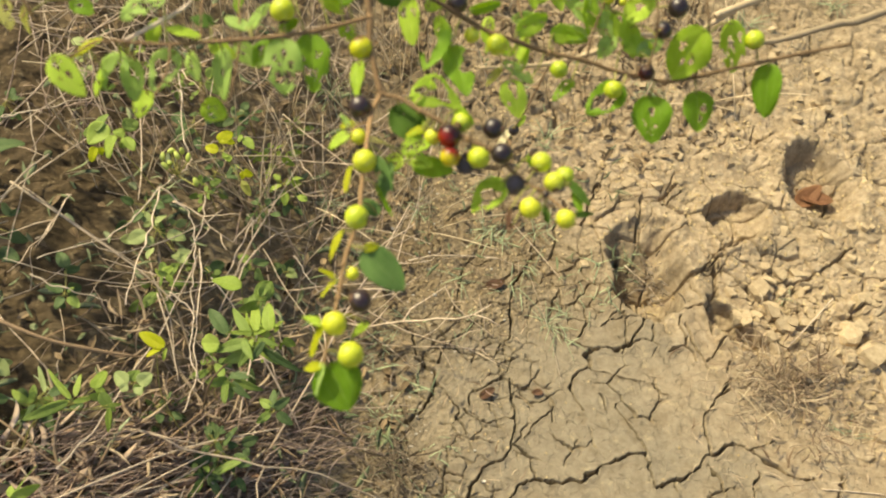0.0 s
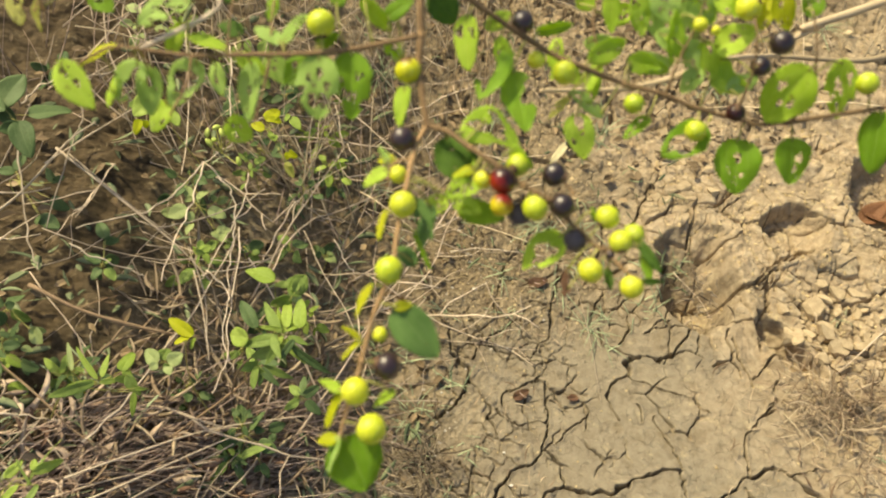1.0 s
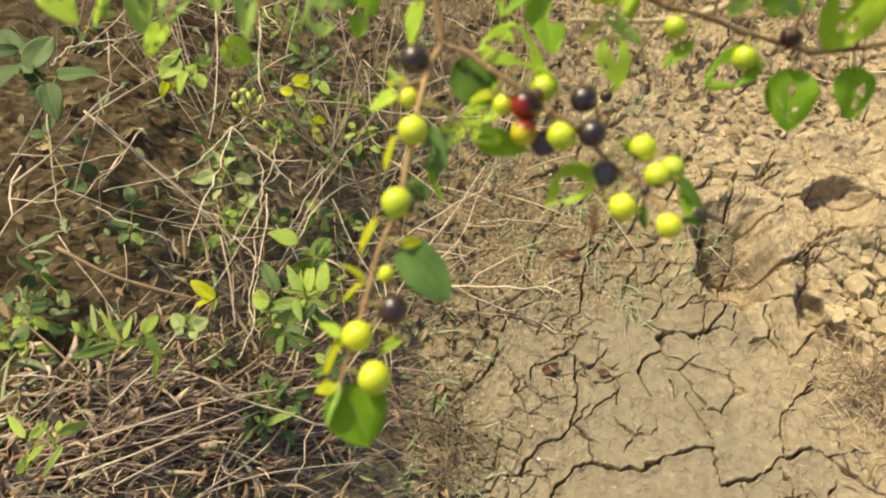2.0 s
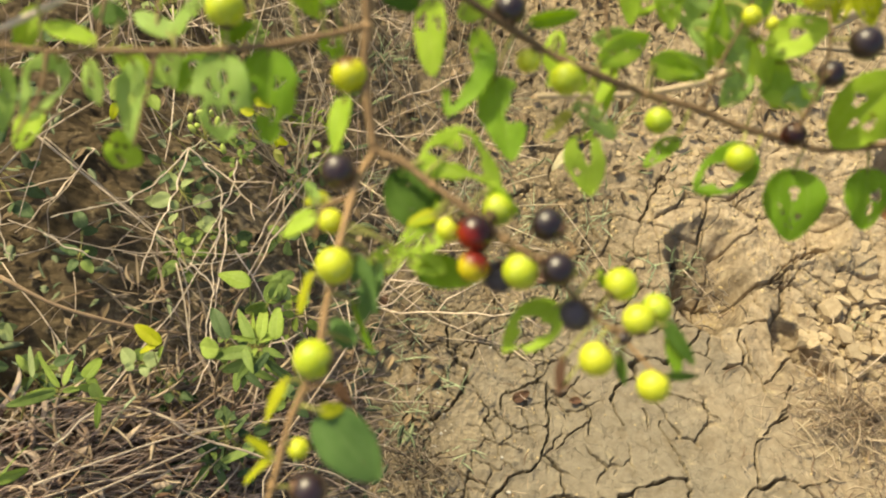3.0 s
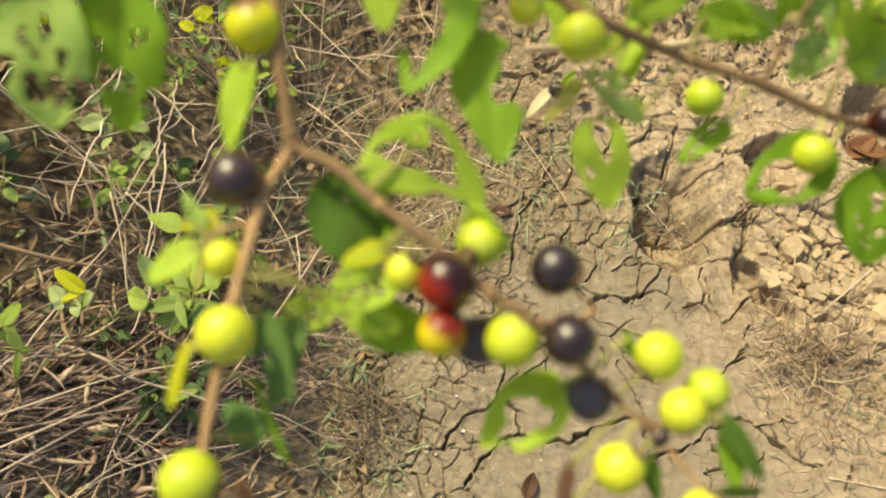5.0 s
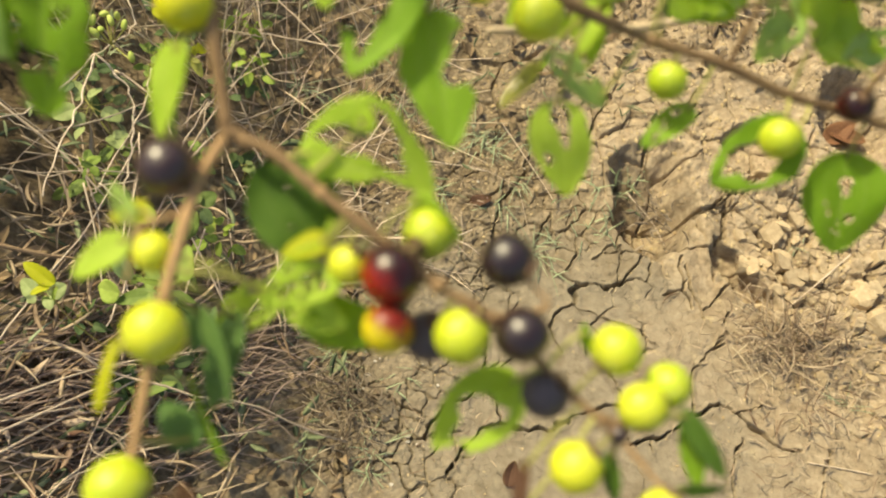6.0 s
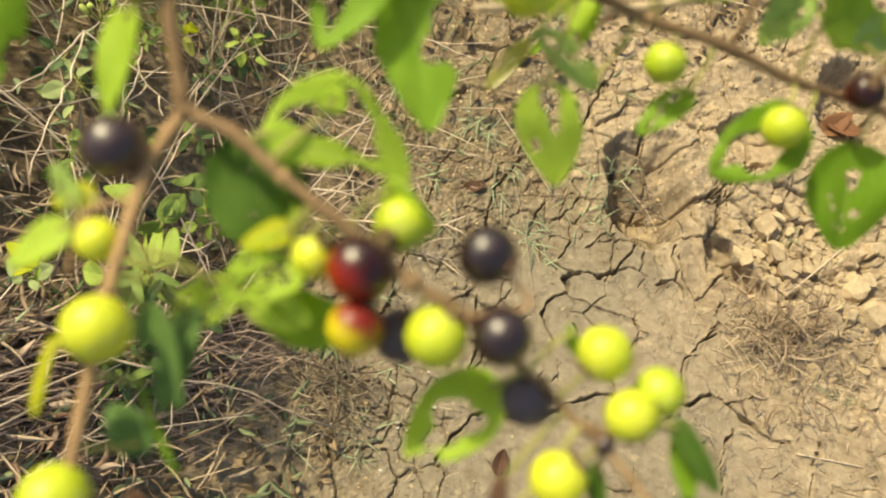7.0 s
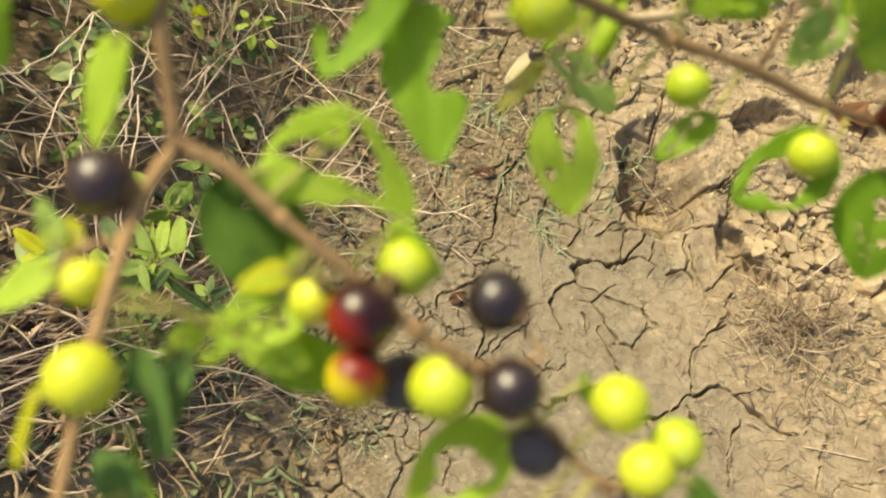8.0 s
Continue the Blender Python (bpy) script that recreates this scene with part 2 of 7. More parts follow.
SOIL = soil_material()
CLOD = clod_material()
CRUMB = crumb_material("earth_crumbs", (0.40, 0.30, 0.16), (0.62, 0.49, 0.29))
HUMUS = crumb_material("leaf_litter", (0.045, 0.030, 0.018), (0.40, 0.295, 0.18))
GREENLITTER = crumb_material("ground_cover", (0.07, 0.10, 0.055), (0.28, 0.33, 0.18))
DRYBLADE = crumb_material("dry_grass_blades", (0.17, 0.108, 0.068), (0.58, 0.46, 0.325))
CLUMP = crumb_material("rotting_grass", (0.075, 0.055, 0.040), (0.36, 0.29, 0.21))
CHIP = crumb_material("shell_chip", (0.42, 0.37, 0.30), (0.80, 0.76, 0.68))
WITHERED = crumb_material("withered_leaf_blades", (0.20, 0.110, 0.074), (0.70, 0.55, 0.42))
BARK = stem_material("downy_bark", (0.19, 0.100, 0.038), (0.42, 0.25, 0.098))
DEADWOOD = stem_material("weathered_twig", (0.46, 0.34, 0.24), (0.86, 0.71, 0.54))
STRAW = stem_material("dry_straw", (0.35, 0.262, 0.178), (0.66, 0.525, 0.385))
DEADBRANCH = stem_material("bare_branch", (0.40, 0.29, 0.165), (0.66, 0.51, 0.31))
STALK = stem_material("brown_stalk", (0.20, 0.12, 0.06), (0.40, 0.26, 0.14))
TANGLE = stem_material("tangled_twigs", (0.30, 0.21, 0.145), (0.80, 0.64, 0.47))
STRAWMAT = stem_material("straw_mat", (0.170, 0.100, 0.070), (0.53, 0.382, 0.288), per_island=True, spread=1.3, strong=0.85)
PALESTEM = stem_material("pale_stems", (0.40, 0.31, 0.19), (0.78, 0.63, 0.42), per_island=True)
GREENSTALK = stem_material("green_stalk", (0.28, 0.27, 0.04), (0.42, 0.40, 0.09))
BLADE = stem_material("grass_blade", (0.19, 0.25, 0.12), (0.40, 0.47, 0.28), per_island=True, scale=400)
LEAF = {
    "green": leaf_material("leaf_green", (0.14, 0.30, 0.022), (0.27, 0.46, 0.050), (0.38, 0.50, 0.14), 0.52, 0.46),
    "lime": leaf_material("leaf_lime", (0.40, 0.59, 0.055), (0.61, 0.78, 0.135), (0.64, 0.74, 0.22), 0.55, 0.50),
    "yellow": leaf_material("leaf_yellow", (0.50, 0.52, 0.02), (0.64, 0.63, 0.05), (0.60, 0.60, 0.12), 0.5, 0.55),
    "pale": leaf_material("leaf_underside", (0.37, 0.54, 0.14), (0.56, 0.73, 0.27), (0.50, 0.60, 0.28), 0.65, 0.48, (0.80, 0.96, 0.20)),
    # dark green, lowered further: the shadow side of a leaf is in the colour
    "dark": leaf_material("leaf_dark_shaded", (0.045, 0.105, 0.018), (0.105, 0.20, 0.030), (0.17, 0.25, 0.06), 0.7, 0.30, (0.20, 0.36, 0.012)),
    "dry": leaf_material("leaf_dry", (0.52, 0.50, 0.14), (0.68, 0.64, 0.28), (0.42, 0.32, 0.10), 0.7),
    "mid": leaf_material("leaf_dull", (0.085, 0.185, 0.045), (0.16, 0.285, 0.080), (0.27, 0.36, 0.14), 0.5, 0.3, (0.22, 0.38, 0.04)),
    "herb": leaf_material("herb_green", (0.165, 0.245, 0.055), (0.30, 0.41, 0.105), (0.34, 0.42, 0.17), 0.55, 0.3, (0.30, 0.42, 0.06)),
    "herblime": leaf_material("herb_lime", (0.28, 0.40, 0.060), (0.46, 0.59, 0.135), (0.50, 0.58, 0.22), 0.55, 0.35, (0.40, 0.52, 0.06)),
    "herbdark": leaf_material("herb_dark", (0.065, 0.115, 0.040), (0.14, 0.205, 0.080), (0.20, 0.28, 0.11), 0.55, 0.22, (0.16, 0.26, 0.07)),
    "herbpale": leaf_material("herb_pale", (0.30, 0.38, 0.14), (0.48, 0.56, 0.25), (0.50, 0.56, 0.30), 0.6, 0.3, (0.40, 0.48, 0.14)),
    "husk": leaf_material("leaf_husk", (0.66, 0.58, 0.33), (0.84, 0.78, 0.54), (0.50, 0.40, 0.20), 0.7, 0.4, (0.80, 0.72, 0.35)),
    "rust": leaf_material("leaf_rust", (0.16, 0.072, 0.038), (0.29, 0.145, 0.082), (0.40, 0.24, 0.13), 0.7, 0.15),
    "brown": leaf_material("leaf_dead", (0.075, 0.036, 0.026), (0.17, 0.088, 0.056), (0.30, 0.19, 0.11), 0.7, 0.15),
}
UNDER = leaf_material("leaf_back", (0.34, 0.50, 0.10), (0.50, 0.66, 0.18), (0.46, 0.52, 0.18), 0.65)
BERRY = {
    "yellow": berry_material("berry_yellow", (0.43, 0.555, 0.030), (0.65, 0.68, 0.040), 0.44, 0.08, 0.45),
    "black": berry_material("berry_black", (0.014, 0.0050, 0.0070), (0.030, 0.012, 0.015), 0.34, 0.20),
    "dusty": berry_material("berry_dusty", (0.045, 0.036, 0.046), (0.082, 0.067, 0.082), 0.58, 0.05),
    # maroon skin; the bright red lower end paints sunlight glowing through the fruit
    "red": berry_material("berry_red_glow", (0.24, 0.008, 0.003), (0.34, 0.014, 0.004), 0.30, 0.25, 0.1, (0.026, 0.0030, 0.0032), -0.0014, 0.0026),
    "blush": berry_material("berry_blush", (0.62, 0.52, 0.012), (0.70, 0.62, 0.03), 0.42, 0.08, 0.2, (0.20, 0.010, 0.003), 0.0006, 0.0018),
    "capped": berry_material("berry_capped", (0.55, 0.56, 0.012), (0.66, 0.66, 0.03), 0.44, 0.1, 0.2, (0.16, 0.055, 0.02), 0.0030),
}
BUD = berry_material("bud_pale", (0.34, 0.44, 0.07), (0.52, 0.58, 0.14), 0.6)
CALYX = stem_material("dried_calyx", (0.07, 0.035, 0.02), (0.17, 0.09, 0.045))


# ---- small mesh tools ----
def mesh_from(name, verts, faces, material, smooth=True):
    me = bpy.data.meshes.new(name)
    me.from_pydata(verts, [], faces)
    me.materials.append(material)
    if smooth:
        me.polygons.foreach_set("use_smooth", [True] * len(me.polygons))
    me.update()
    return me


def part(name, me, parent=None, label=""):
    ob = new(name, me)
    if parent is not None:
        ob.parent = parent
        ob.matrix_parent_inverse = parent.matrix_basis.inverted()
    if label:
        ob["label"] = label
    return ob


def spline(points, steps):
    """A smooth line through the given places."""
    p = [np.array(q, float) for q in points]
    p = [2 * p[0] - p[1]] + p + [2 * p[-1] - p[-2]]
    out = []
    for i in range(1, len(p) - 2):
        for k in range(steps):
            s = k / steps
            a, b, c, d = p[i - 1], p[i], p[i + 1], p[i + 2]
            out.append(0.5 * (2 * b + (c - a) * s + (2 * a - 5 * b + 4 * c - d) * s * s + (3 * b - 3 * c + d - a) * s ** 3))
    out.append(p[-2])
    return np.array(out)


def tube(line, radii, sides=6, rng=None, rough=0.0):
    """Verts and faces of a closed tube along a line."""
    verts, faces = [], []
    n = len(line)
    ref = np.array((0.31, 0.52, 0.79))
    for i in range(n):
        d = line[min(i + 1, n - 1)] - line[max(i - 1, 0)]
        d = d / (np.linalg.norm(d) + 1e-12)
        a = np.cross(d, ref)
        a /= np.linalg.norm(a) + 1e-12
        b = np.cross(d, a)
        for k in range(sides):
            w = 2 * math.pi * k / sides
            r = radii[i] * (1 + (rng.uniform(-rough, rough) if rng else 0))
            verts.append(tuple(line[i] + r * (math.cos(w) * a + math.sin(w) * b)))
    for i in range(n - 1):
        for k in range(sides):
            k2 = (k + 1) % sides
            faces.append((i * sides + k, i * sides + k2, (i + 1) * sides + k2, (i + 1) * sides + k))
    faces.append(tuple(range(sides))[::-1])
    faces.append(tuple(range((n - 1) * sides, n * sides)))
    return verts, faces


class Heap:
    """Collects many small meshes into one."""

    def __init__(self):
        self.v, self.f = [], []

    def put(self, verts, faces):
        o = len(self.v)
        self.v += [tuple(x) for x in verts]
        self.f += [tuple(i + o for i in f) for f in faces]


# ---- the ground ----
def lattice(ix, iy, seed):
    h = (ix * 374761393 + iy * 668265263 + seed * 974711) & 0x7FFFFFFF
    h = ((h ^ (h >> 13)) * 1274126177) & 0x7FFFFFFF
    return ((h ^ (h >> 16)) & 0xFFFF) / 65535.0


def value_noise(x, y, scale, seed):
    x, y = x * scale, y * scale
    ix, iy = np.floor(x).astype(np.int64), np.floor(y).astype(np.int64)
    fx, fy = x - ix, y - iy
    fx, fy = fx * fx * (3 - 2 * fx), fy * fy * (3 - 2 * fy)
    a, b = lattice(ix, iy, seed), lattice(ix + 1, iy, seed)
    c, d = lattice(ix, iy + 1, seed), lattice(ix + 1, iy + 1, seed)
    return (a * (1 - fx) + b * fx) * (1 - fy) + (c * (1 - fx) + d * fx) * fy - 0.5


def fbm(x, y, scale, seed, octaves=4):
    total, amp = 0.0, 1.0
    for k in range(octaves):
        total = total + amp * value_noise(x, y, scale * 2.03 ** k, seed + 17 * k)
        amp *= 0.5
    return total


def cells(x, y, size, seed):
    """Distances to the nearest and second nearest of scattered centres, the nearest one's random number, and a slope of its own."""
    x, y = x / size, y / size
    ix, iy = np.floor(x).astype(np.int64), np.floor(y).astype(np.int64)
    d1 = np.full(x.shape, 9.0)
    d2 = np.full(x.shape, 9.0)
    tag = np.zeros(x.shape)
    tilt = np.zeros(x.shape)
    for ox in (-1, 0, 1):
        for oy in (-1, 0, 1):
            cx, cy = ix + ox, iy + oy
            px, py = cx + lattice(cx, cy, seed), cy + lattice(cx, cy, seed + 5)
            d = np.hypot(x - px, y - py)
            near = d < d1
            d2 = np.where(near, d1, np.minimum(d2, d))
            tag = np.where(near, lattice(cx, cy, seed + 9), tag)
            tilt = np.where(near, (x - px) * (lattice(cx, cy, seed + 12) - 0.5) + (y - py) * (lattice(cx, cy, seed + 15) - 0.5), tilt)
            d1 = np.where(near, d, d1)
    return d1 * size, d2 * size, tag, tilt * size


def smooth(a, b, x):
    s = np.clip((x - a) / (b - a), 0, 1)
    return s * s * (3 - 2 * s)


# the cracks that run through the smooth mud: breadth and course
CRACKS = []


def crack(breadth, course):
    CRACKS.append((breadth, course))


crack(0.007, [(0.227, 0.496), (0.257, 0.489), (0.291, 0.484), (0.328, 0.502), (0.379, 0.532), (0.432, 0.541), (0.431, 0.504), (0.439, 0.480)])
crack(0.004, [(0.432, 0.541), (0.416, 0.574), (0.396, 0.608), (0.382, 0.634)])
crack(0.007, [(0.439, 0.478), (0.473, 0.493), (0.520, 0.518), (0.544, 0.539), (0.584, 0.560), (0.615, 0.549), (0.641, 0.525), (0.683, 0.501), (0.718, 0.498)])
crack(0.006, [(0.544, 0.539), (0.538, 0.576), (0.541, 0.615), (0.556, 0.629), (0.588, 0.665), (0.605, 0.689)])
crack(0.005, [(0.227, 0.496), (0.216, 0.537), (0.188, 0.552), (0.194, 0.595), (0.192, 0.648), (0.189, 0.684)])
crack(0.005, [(0.227, 0.496), (0.201, 0.480), (0.185, 0.457)])
crack(0.008, [(0.011, 0.716), (0.045, 0.695), (0.059, 0.667), (0.046, 0.640), (0.027, 0.613), (-0.005, 0.591)])
crack(0.004, [(0.059, 0.667), (0.092, 0.619), (0.104, 0.585), (0.112, 0.568)])
crack(0.008, [(0.303, 0.659), (0.312, 0.687), (0.335, 0.710), (0.351, 0.749), (0.403, 0.746), (0.441, 0.775), (0.459, 0.811)])
crack(0.004, [(0.303, 0.659), (0.312, 0.637), (0.327, 0.615)])
crack(0.005, [(0.543, 0.808), (0.548, 0.758), (0.570, 0.707)])
crack(0.005, [(0.188, 0.552), (0.171, 0.523), (0.139, 0.506), (0.116, 0.478), (0.112, 0.455)])
crack(0.004, [(0.087, 0.822), (0.092, 0.875), (0.105, 0.923)])
crack(0.007, [(0.198, 0.810), (0.204, 0.862), (0.215, 0.905), (0.249, 0.949), (0.253, 1.018)])
crack(0.004, [(0.079, 0.743), (0.096, 0.772), (0.127, 0.798)])
crack(0.003, [(0.168, 0.684), (0.173, 0.707), (0.199, 0.722), (0.117, 0.719), (0.092, 0.743)])
crack(0.005, [(-0.011, 0.524), (0.014, 0.512), (0.053, 0.517), (0.069, 0.501), (0.104, 0.494)])
crack(0.006, [(0.647, 0.983), (0.644, 0.943), (0.615, 0.909), (0.608, 0.872)])
crack(0.004, [(0.647, 0.983), (0.668, 0.995), (0.707, 1.025)])
crack(0.004, [(0.616, 0.920), (0.588, 0.917), (0.559, 0.903)])
crack(0.003, [(0.213, 0.561), (0.222, 0.587), (0.248, 0.609), (0.265, 0.616)])
crack(0.002, [(0.335, 0.710), (0.380, 0.693), (0.421, 0.680), (0.463, 0.676), (0.484, 0.650)])
crack(0.003, [(0.100, 0.619), (0.133, 0.598), (0.149, 0.594), (0.174, 0.599), (0.190, 0.604)])
crack(0.005, [(0.765, 0.511), (0.757, 0.468)])
crack(0.003, [(0.536, 0.518), (0.554, 0.487), (0.558, 0.467)])
crack(0.004, [(0.618, 0.512), (0.616, 0.480)])
crack(0.003, [(0.469, 0.493), (0.470, 0.473)])
crack(0.006, [(0.524, 1.091), (0.546, 1.101), (0.584, 1.150)])
crack(0.005, [(0.745, 1.110), (0.777, 1.088), (0.800, 1.058)])
crack(0.005, [(0.843, 1.059), (0.877, 1.024)])
crack(0.004, [(0.637, 1.203), (0.645, 1.139), (0.644, 1.089)])
crack(0.005, [(0.747, 0.854), (0.752, 0.828), (0.778, 0.840)])
crack(0.004, [(0.766, 0.908), (0.747, 0.854)])
crack(0.004, [(0.328, 0.979), (0.350, 0.959), (0.341, 0.924)])
crack(0.004, [(0.435, 0.990), (0.418, 0.940), (0.431, 0.900)])
crack(0.003, [(0.599, 0.668), (0.581, 0.656)])
crack(0.004, [(0.483, 1.042), (0.482, 0.984)])
crack(0.005, [(0.039, 0.811), (0.072, 0.762), (0.057, 0.714)])
crack(0.005, [(-0.033, 0.711), (-0.002, 0.730), (0.051, 0.714)])
crack(0.004, [(-0.014, 0.621), (0.008, 0.578), (-0.015, 0.536)])
crack(0.004, [(0.082, 0.958), (0.140, 0.932), (0.163, 0.947)])
crack(0.003, [(0.355, 0.652), (0.367, 0.618)])
crack(0.004, [(0.194, 0.815), (0.197, 0.765), (0.169, 0.740)])
crack(0.007, [(0.562, 0.911), (0.601, 0.934), (0.625, 0.963), (0.644, 0.985), (0.673, 1.002), (0.698, 1.031), (0.732, 1.036)])
crack(0.007, [(0.631, 0.963), (0.615, 0.910), (0.599, 0.859), (0.592, 0.840)])
crack(0.006, [(0.643, 0.978), (0.626, 1.029), (0.628, 1.071)])
crack(0.006, [(0.474, 1.100), (0.508, 1.090), (0.538, 1.115), (0.575, 1.157)])
crack(0.006, [(0.528, 0.814), (0.535, 0.769), (0.547, 0.725)])
crack(0.005, [(0.719, 1.117), (0.752, 1.107), (0.770, 1.075)])
crack(0.007, [(0.353, 1.036), (0.371, 1.072), (0.394, 1.126), (0.401, 1.156)])
crack(0.005, [(0.474, 1.086), (0.479, 1.048), (0.469, 1.002), (0.458, 0.974)])
crack(0.004, [(0.647, 0.966), (0.673, 0.956), (0.703, 0.935)])
crack(0.004, [(0.246, 1.029), (0.286, 0.985), (0.308, 0.935)])
crack(0.004, [(0.298, 0.882), (0.282, 0.843), (0.299, 0.821)])
crack(0.003, [(0.341, 0.838), (0.351, 0.804), (0.330, 0.766)])

crack(0.005, [(0.153, 0.847), (0.179, 0.836), (0.204, 0.846)])
crack(0.004, [(0.259, 0.650), (0.266, 0.625), (0.262, 0.604)])
crack(0.004, [(0.286, 0.793), (0.299, 0.767), (0.323, 0.756), (0.348, 0.752)])
crack(0.004, [(-0.030, 0.802), (0.008, 0.778), (0.003, 0.764), (0.014, 0.723)])
crack(0.003, [(-0.004, 0.572), (0.006, 0.537)])
crack(0.003, [(0.114, 0.625), (0.123, 0.651), (0.158, 0.669), (0.172, 0.683)])
crack(0.003, [(0.372, 0.797), (0.397, 0.817), (0.420, 0.826)])
crack(0.003, [(0.014, 0.723), (0.049, 0.738), (0.073, 0.745)])
crack(0.004, [(0.679, 1.158), (0.723, 1.149), (0.760, 1.160)])
crack(0.004, [(0.496, 0.743), (0.518, 0.752), (0.540, 0.767)])
crack(0.004, [(0.574, 0.729), (0.592, 0.748), (0.608, 0.767)])
crack(0.004, [(0.583, 0.820), (0.587, 0.787)])
crack(0.005, [(0.614, 0.494), (0.599, 0.452), (0.602, 0.402)])
crack(0.006, [(0.766, 0.507), (0.752, 0.453), (0.742, 0.407)])
crack(0.004, [(0.602, 0.696), (0.613, 0.728)])
crack(0.003, [(0.616, 0.548), (0.658, 0.568)])
crack(0.008, [(0.185, 0.457), (0.172, 0.442), (0.150, 0.410)])
crack(0.008, [(0.554, 0.909), (0.583, 0.923), (0.61, 0.932), (0.626, 0.953), (0.643, 0.961)])
crack(0.008, [(0.625, 0.926), (0.619, 0.902), (0.611, 0.873), (0.587, 0.858)])
crack(0.005, [(0.586, 0.824), (0.59, 0.803), (0.592, 0.78)])
crack(0.005, [(0.568, 0.724), (0.59, 0.745), (0.601, 0.762), (0.614, 0.773)])
crack(0.007, [(0.525, 0.831), (0.555, 0.84), (0.586, 0.841)])
crack(0.006, [(0.626, 0.953), (0.636, 0.928), (0.634, 0.92)])

# hoof prints: centre, half lengths along and across, turn, depth, how far one wall slopes, how far the floor climbs to the far end
PRINTS = [
    (0.480, 0.935, 0.124, 0.076, 95.0, 0.120, 0.78, 0.86),
    (0.688, 1.072, 0.064, 0.060, 95.0, 0.034, 0.45, -0.2),
    (0.636, 0.790, 0.082, 0.025, 128.0, 0.048, 0.3, 0.5),
    (0.895, 1.172, 0.105, 0.078, 98.0, 0.058, 0.55, 0.2),
]


def bank_height(x):
    return 0.27 * smooth(0.02, 0.62, -np.asarray(x, float))


def rubble(x, y):
    """How far the earth is trampled to rubble, 0 to 1."""
    wob = fbm(x, y, 6.0, 71, 3) * 0.16
    right = smooth(0.0, 0.10, (x - 0.50) * 0.75 + (y - 0.80) * 0.66 + wob - 0.02)
    low = smooth(0.52, 0.66, y + wob)
    far = smooth(0.92, 1.08, y + wob * 1.6 + 0.12 * (x - 0.2)) * smooth(-0.12, 0.05, x)
    return np.clip(np.maximum(right * (0.35 + 0.65 * np.maximum(low, smooth(0.66, 0.76, x))), far * 0.75), 0, 1)


def ground_height(x, y, fine=True):
    bank = smooth(-0.02, -0.16, x + fbm(x, y, 7.0, 3, 3) * 0.06)
    close = smooth(2.2, 1.3, np.hypot(x - 0.1, y - 0.9))
    z = bank_height(x) + fbm(x, y, 0.16, 7, 2) * 0.5 * (1 - close)
    if not fine:
        return z
    z = z + close * (fbm(x, y, 3.0, 11, 4) * (0.004 + 0.05 * bank) + fbm(x, y, 26.0, 23, 4) * (0.0016 + 0.022 * bank))
    r = rubble(x, y) * close
    flat = close * (1 - r) * (1 - bank)
    z = z + fbm(x, y, 120.0, 29, 3) * (0.0005 + 0.0025 * bank + 0.0018 * r)
    # rubble: a broken crust of plates with narrow gaps, and patches of small lumps
    wx, wy = x + fbm(x, y, 22.0, 31, 2) * 0.020, y + fbm(x, y, 22.0, 37, 2) * 0.020
    d1, d2, tag, tilt = cells(wx, wy, 0.100, 41)
    edge = smooth(0.0010, 0.0060, d2 - d1)
    parted = smooth(-0.22, 0.04, fbm(x, y, 5.0, 171, 2) + 0.18 * smooth(0.34, 0.20, np.hypot(x - 0.62, y - 0.93)))
    z = z + r * parted * ((edge - 1.0) * 0.017 + (tag - 0.4) * 0.007 * edge + 0.05 * tilt * edge + fbm(x, y, 30.0, 43, 3) * 0.0030 + fbm(x, y, 170.0, 45, 3) * 0.0022)
    whole = 1 - 0.8 * smooth(0.40, 0.20, np.hypot((x - 0.62) * 0.8, y - 0.94))     # the crust holds together round the prints
    z = z + r * whole * (np.abs(fbm(wx, wy, 21.0, 175, 2)) * 0.017 + np.abs(fbm(wx, wy, 52.0, 179, 2)) * 0.0055 - 0.005)
    z = z + r * (fbm(x, y, 8.0, 151, 3) * 0.020 + fbm(x, y, 70.0, 163, 3) * 0.0045 * whole)
    heap = smooth(0.19, 0.07, np.hypot(x - 0.775, y - 0.795))
    lumpy = np.maximum(1.0 * heap, 0.42 * smooth(0.06, 0.24, fbm(x, y, 7.0, 101, 2))) * r
    d1, d2, tag, tilt = cells(wx * 1.02 + 3.1, wy * 1.02, 0.037, 47)
    edge = smooth(0.0, 0.0034, d2 - d1)
    z = z + (lumpy + 0.25 * bank * close) * ((edge - 0.9) * 0.011 + (tag - 0.4) * 0.015 * edge + 0.70 * tilt * edge)
    # thin cracks of the smooth mud, open in places only
    wx, wy = x + fbm(x, y, 40.0, 53, 3) * 0.013, y + fbm(x, y, 40.0, 59, 3) * 0.013
    for size, seed, broad, deep, sparse in ((0.068, 61, 0.0013, 0.011, -0.13), (0.040, 67, 0.0009, 0.007, -0.05), (0.095, 131, 0.0009, 0.006, -0.02)):
        d1, d2, tag, tilt = cells(wx, wy, size, seed)
        open_ = smooth(sparse, sparse + 0.10, fbm(x, y, 9.0, seed + 2, 2) * 0.9 + 0.30 * smooth(0.36, 0.16, x) + 0.25 * smooth(0.72, 0.85, y) - 0.29)
        if seed == 131:
            open_ = open_ * smooth(0.10, 0.30, x)
        open_ = open_ * (1 - 0.75 * smooth(0.30, 0.14, x) * smooth(0.72, 0.86, y))
        z = z - np.maximum(flat, 0.4 * r) * open_ * deep * smooth(broad * 1.5, broad * 0.7, (d2 - d1) * 0.55)
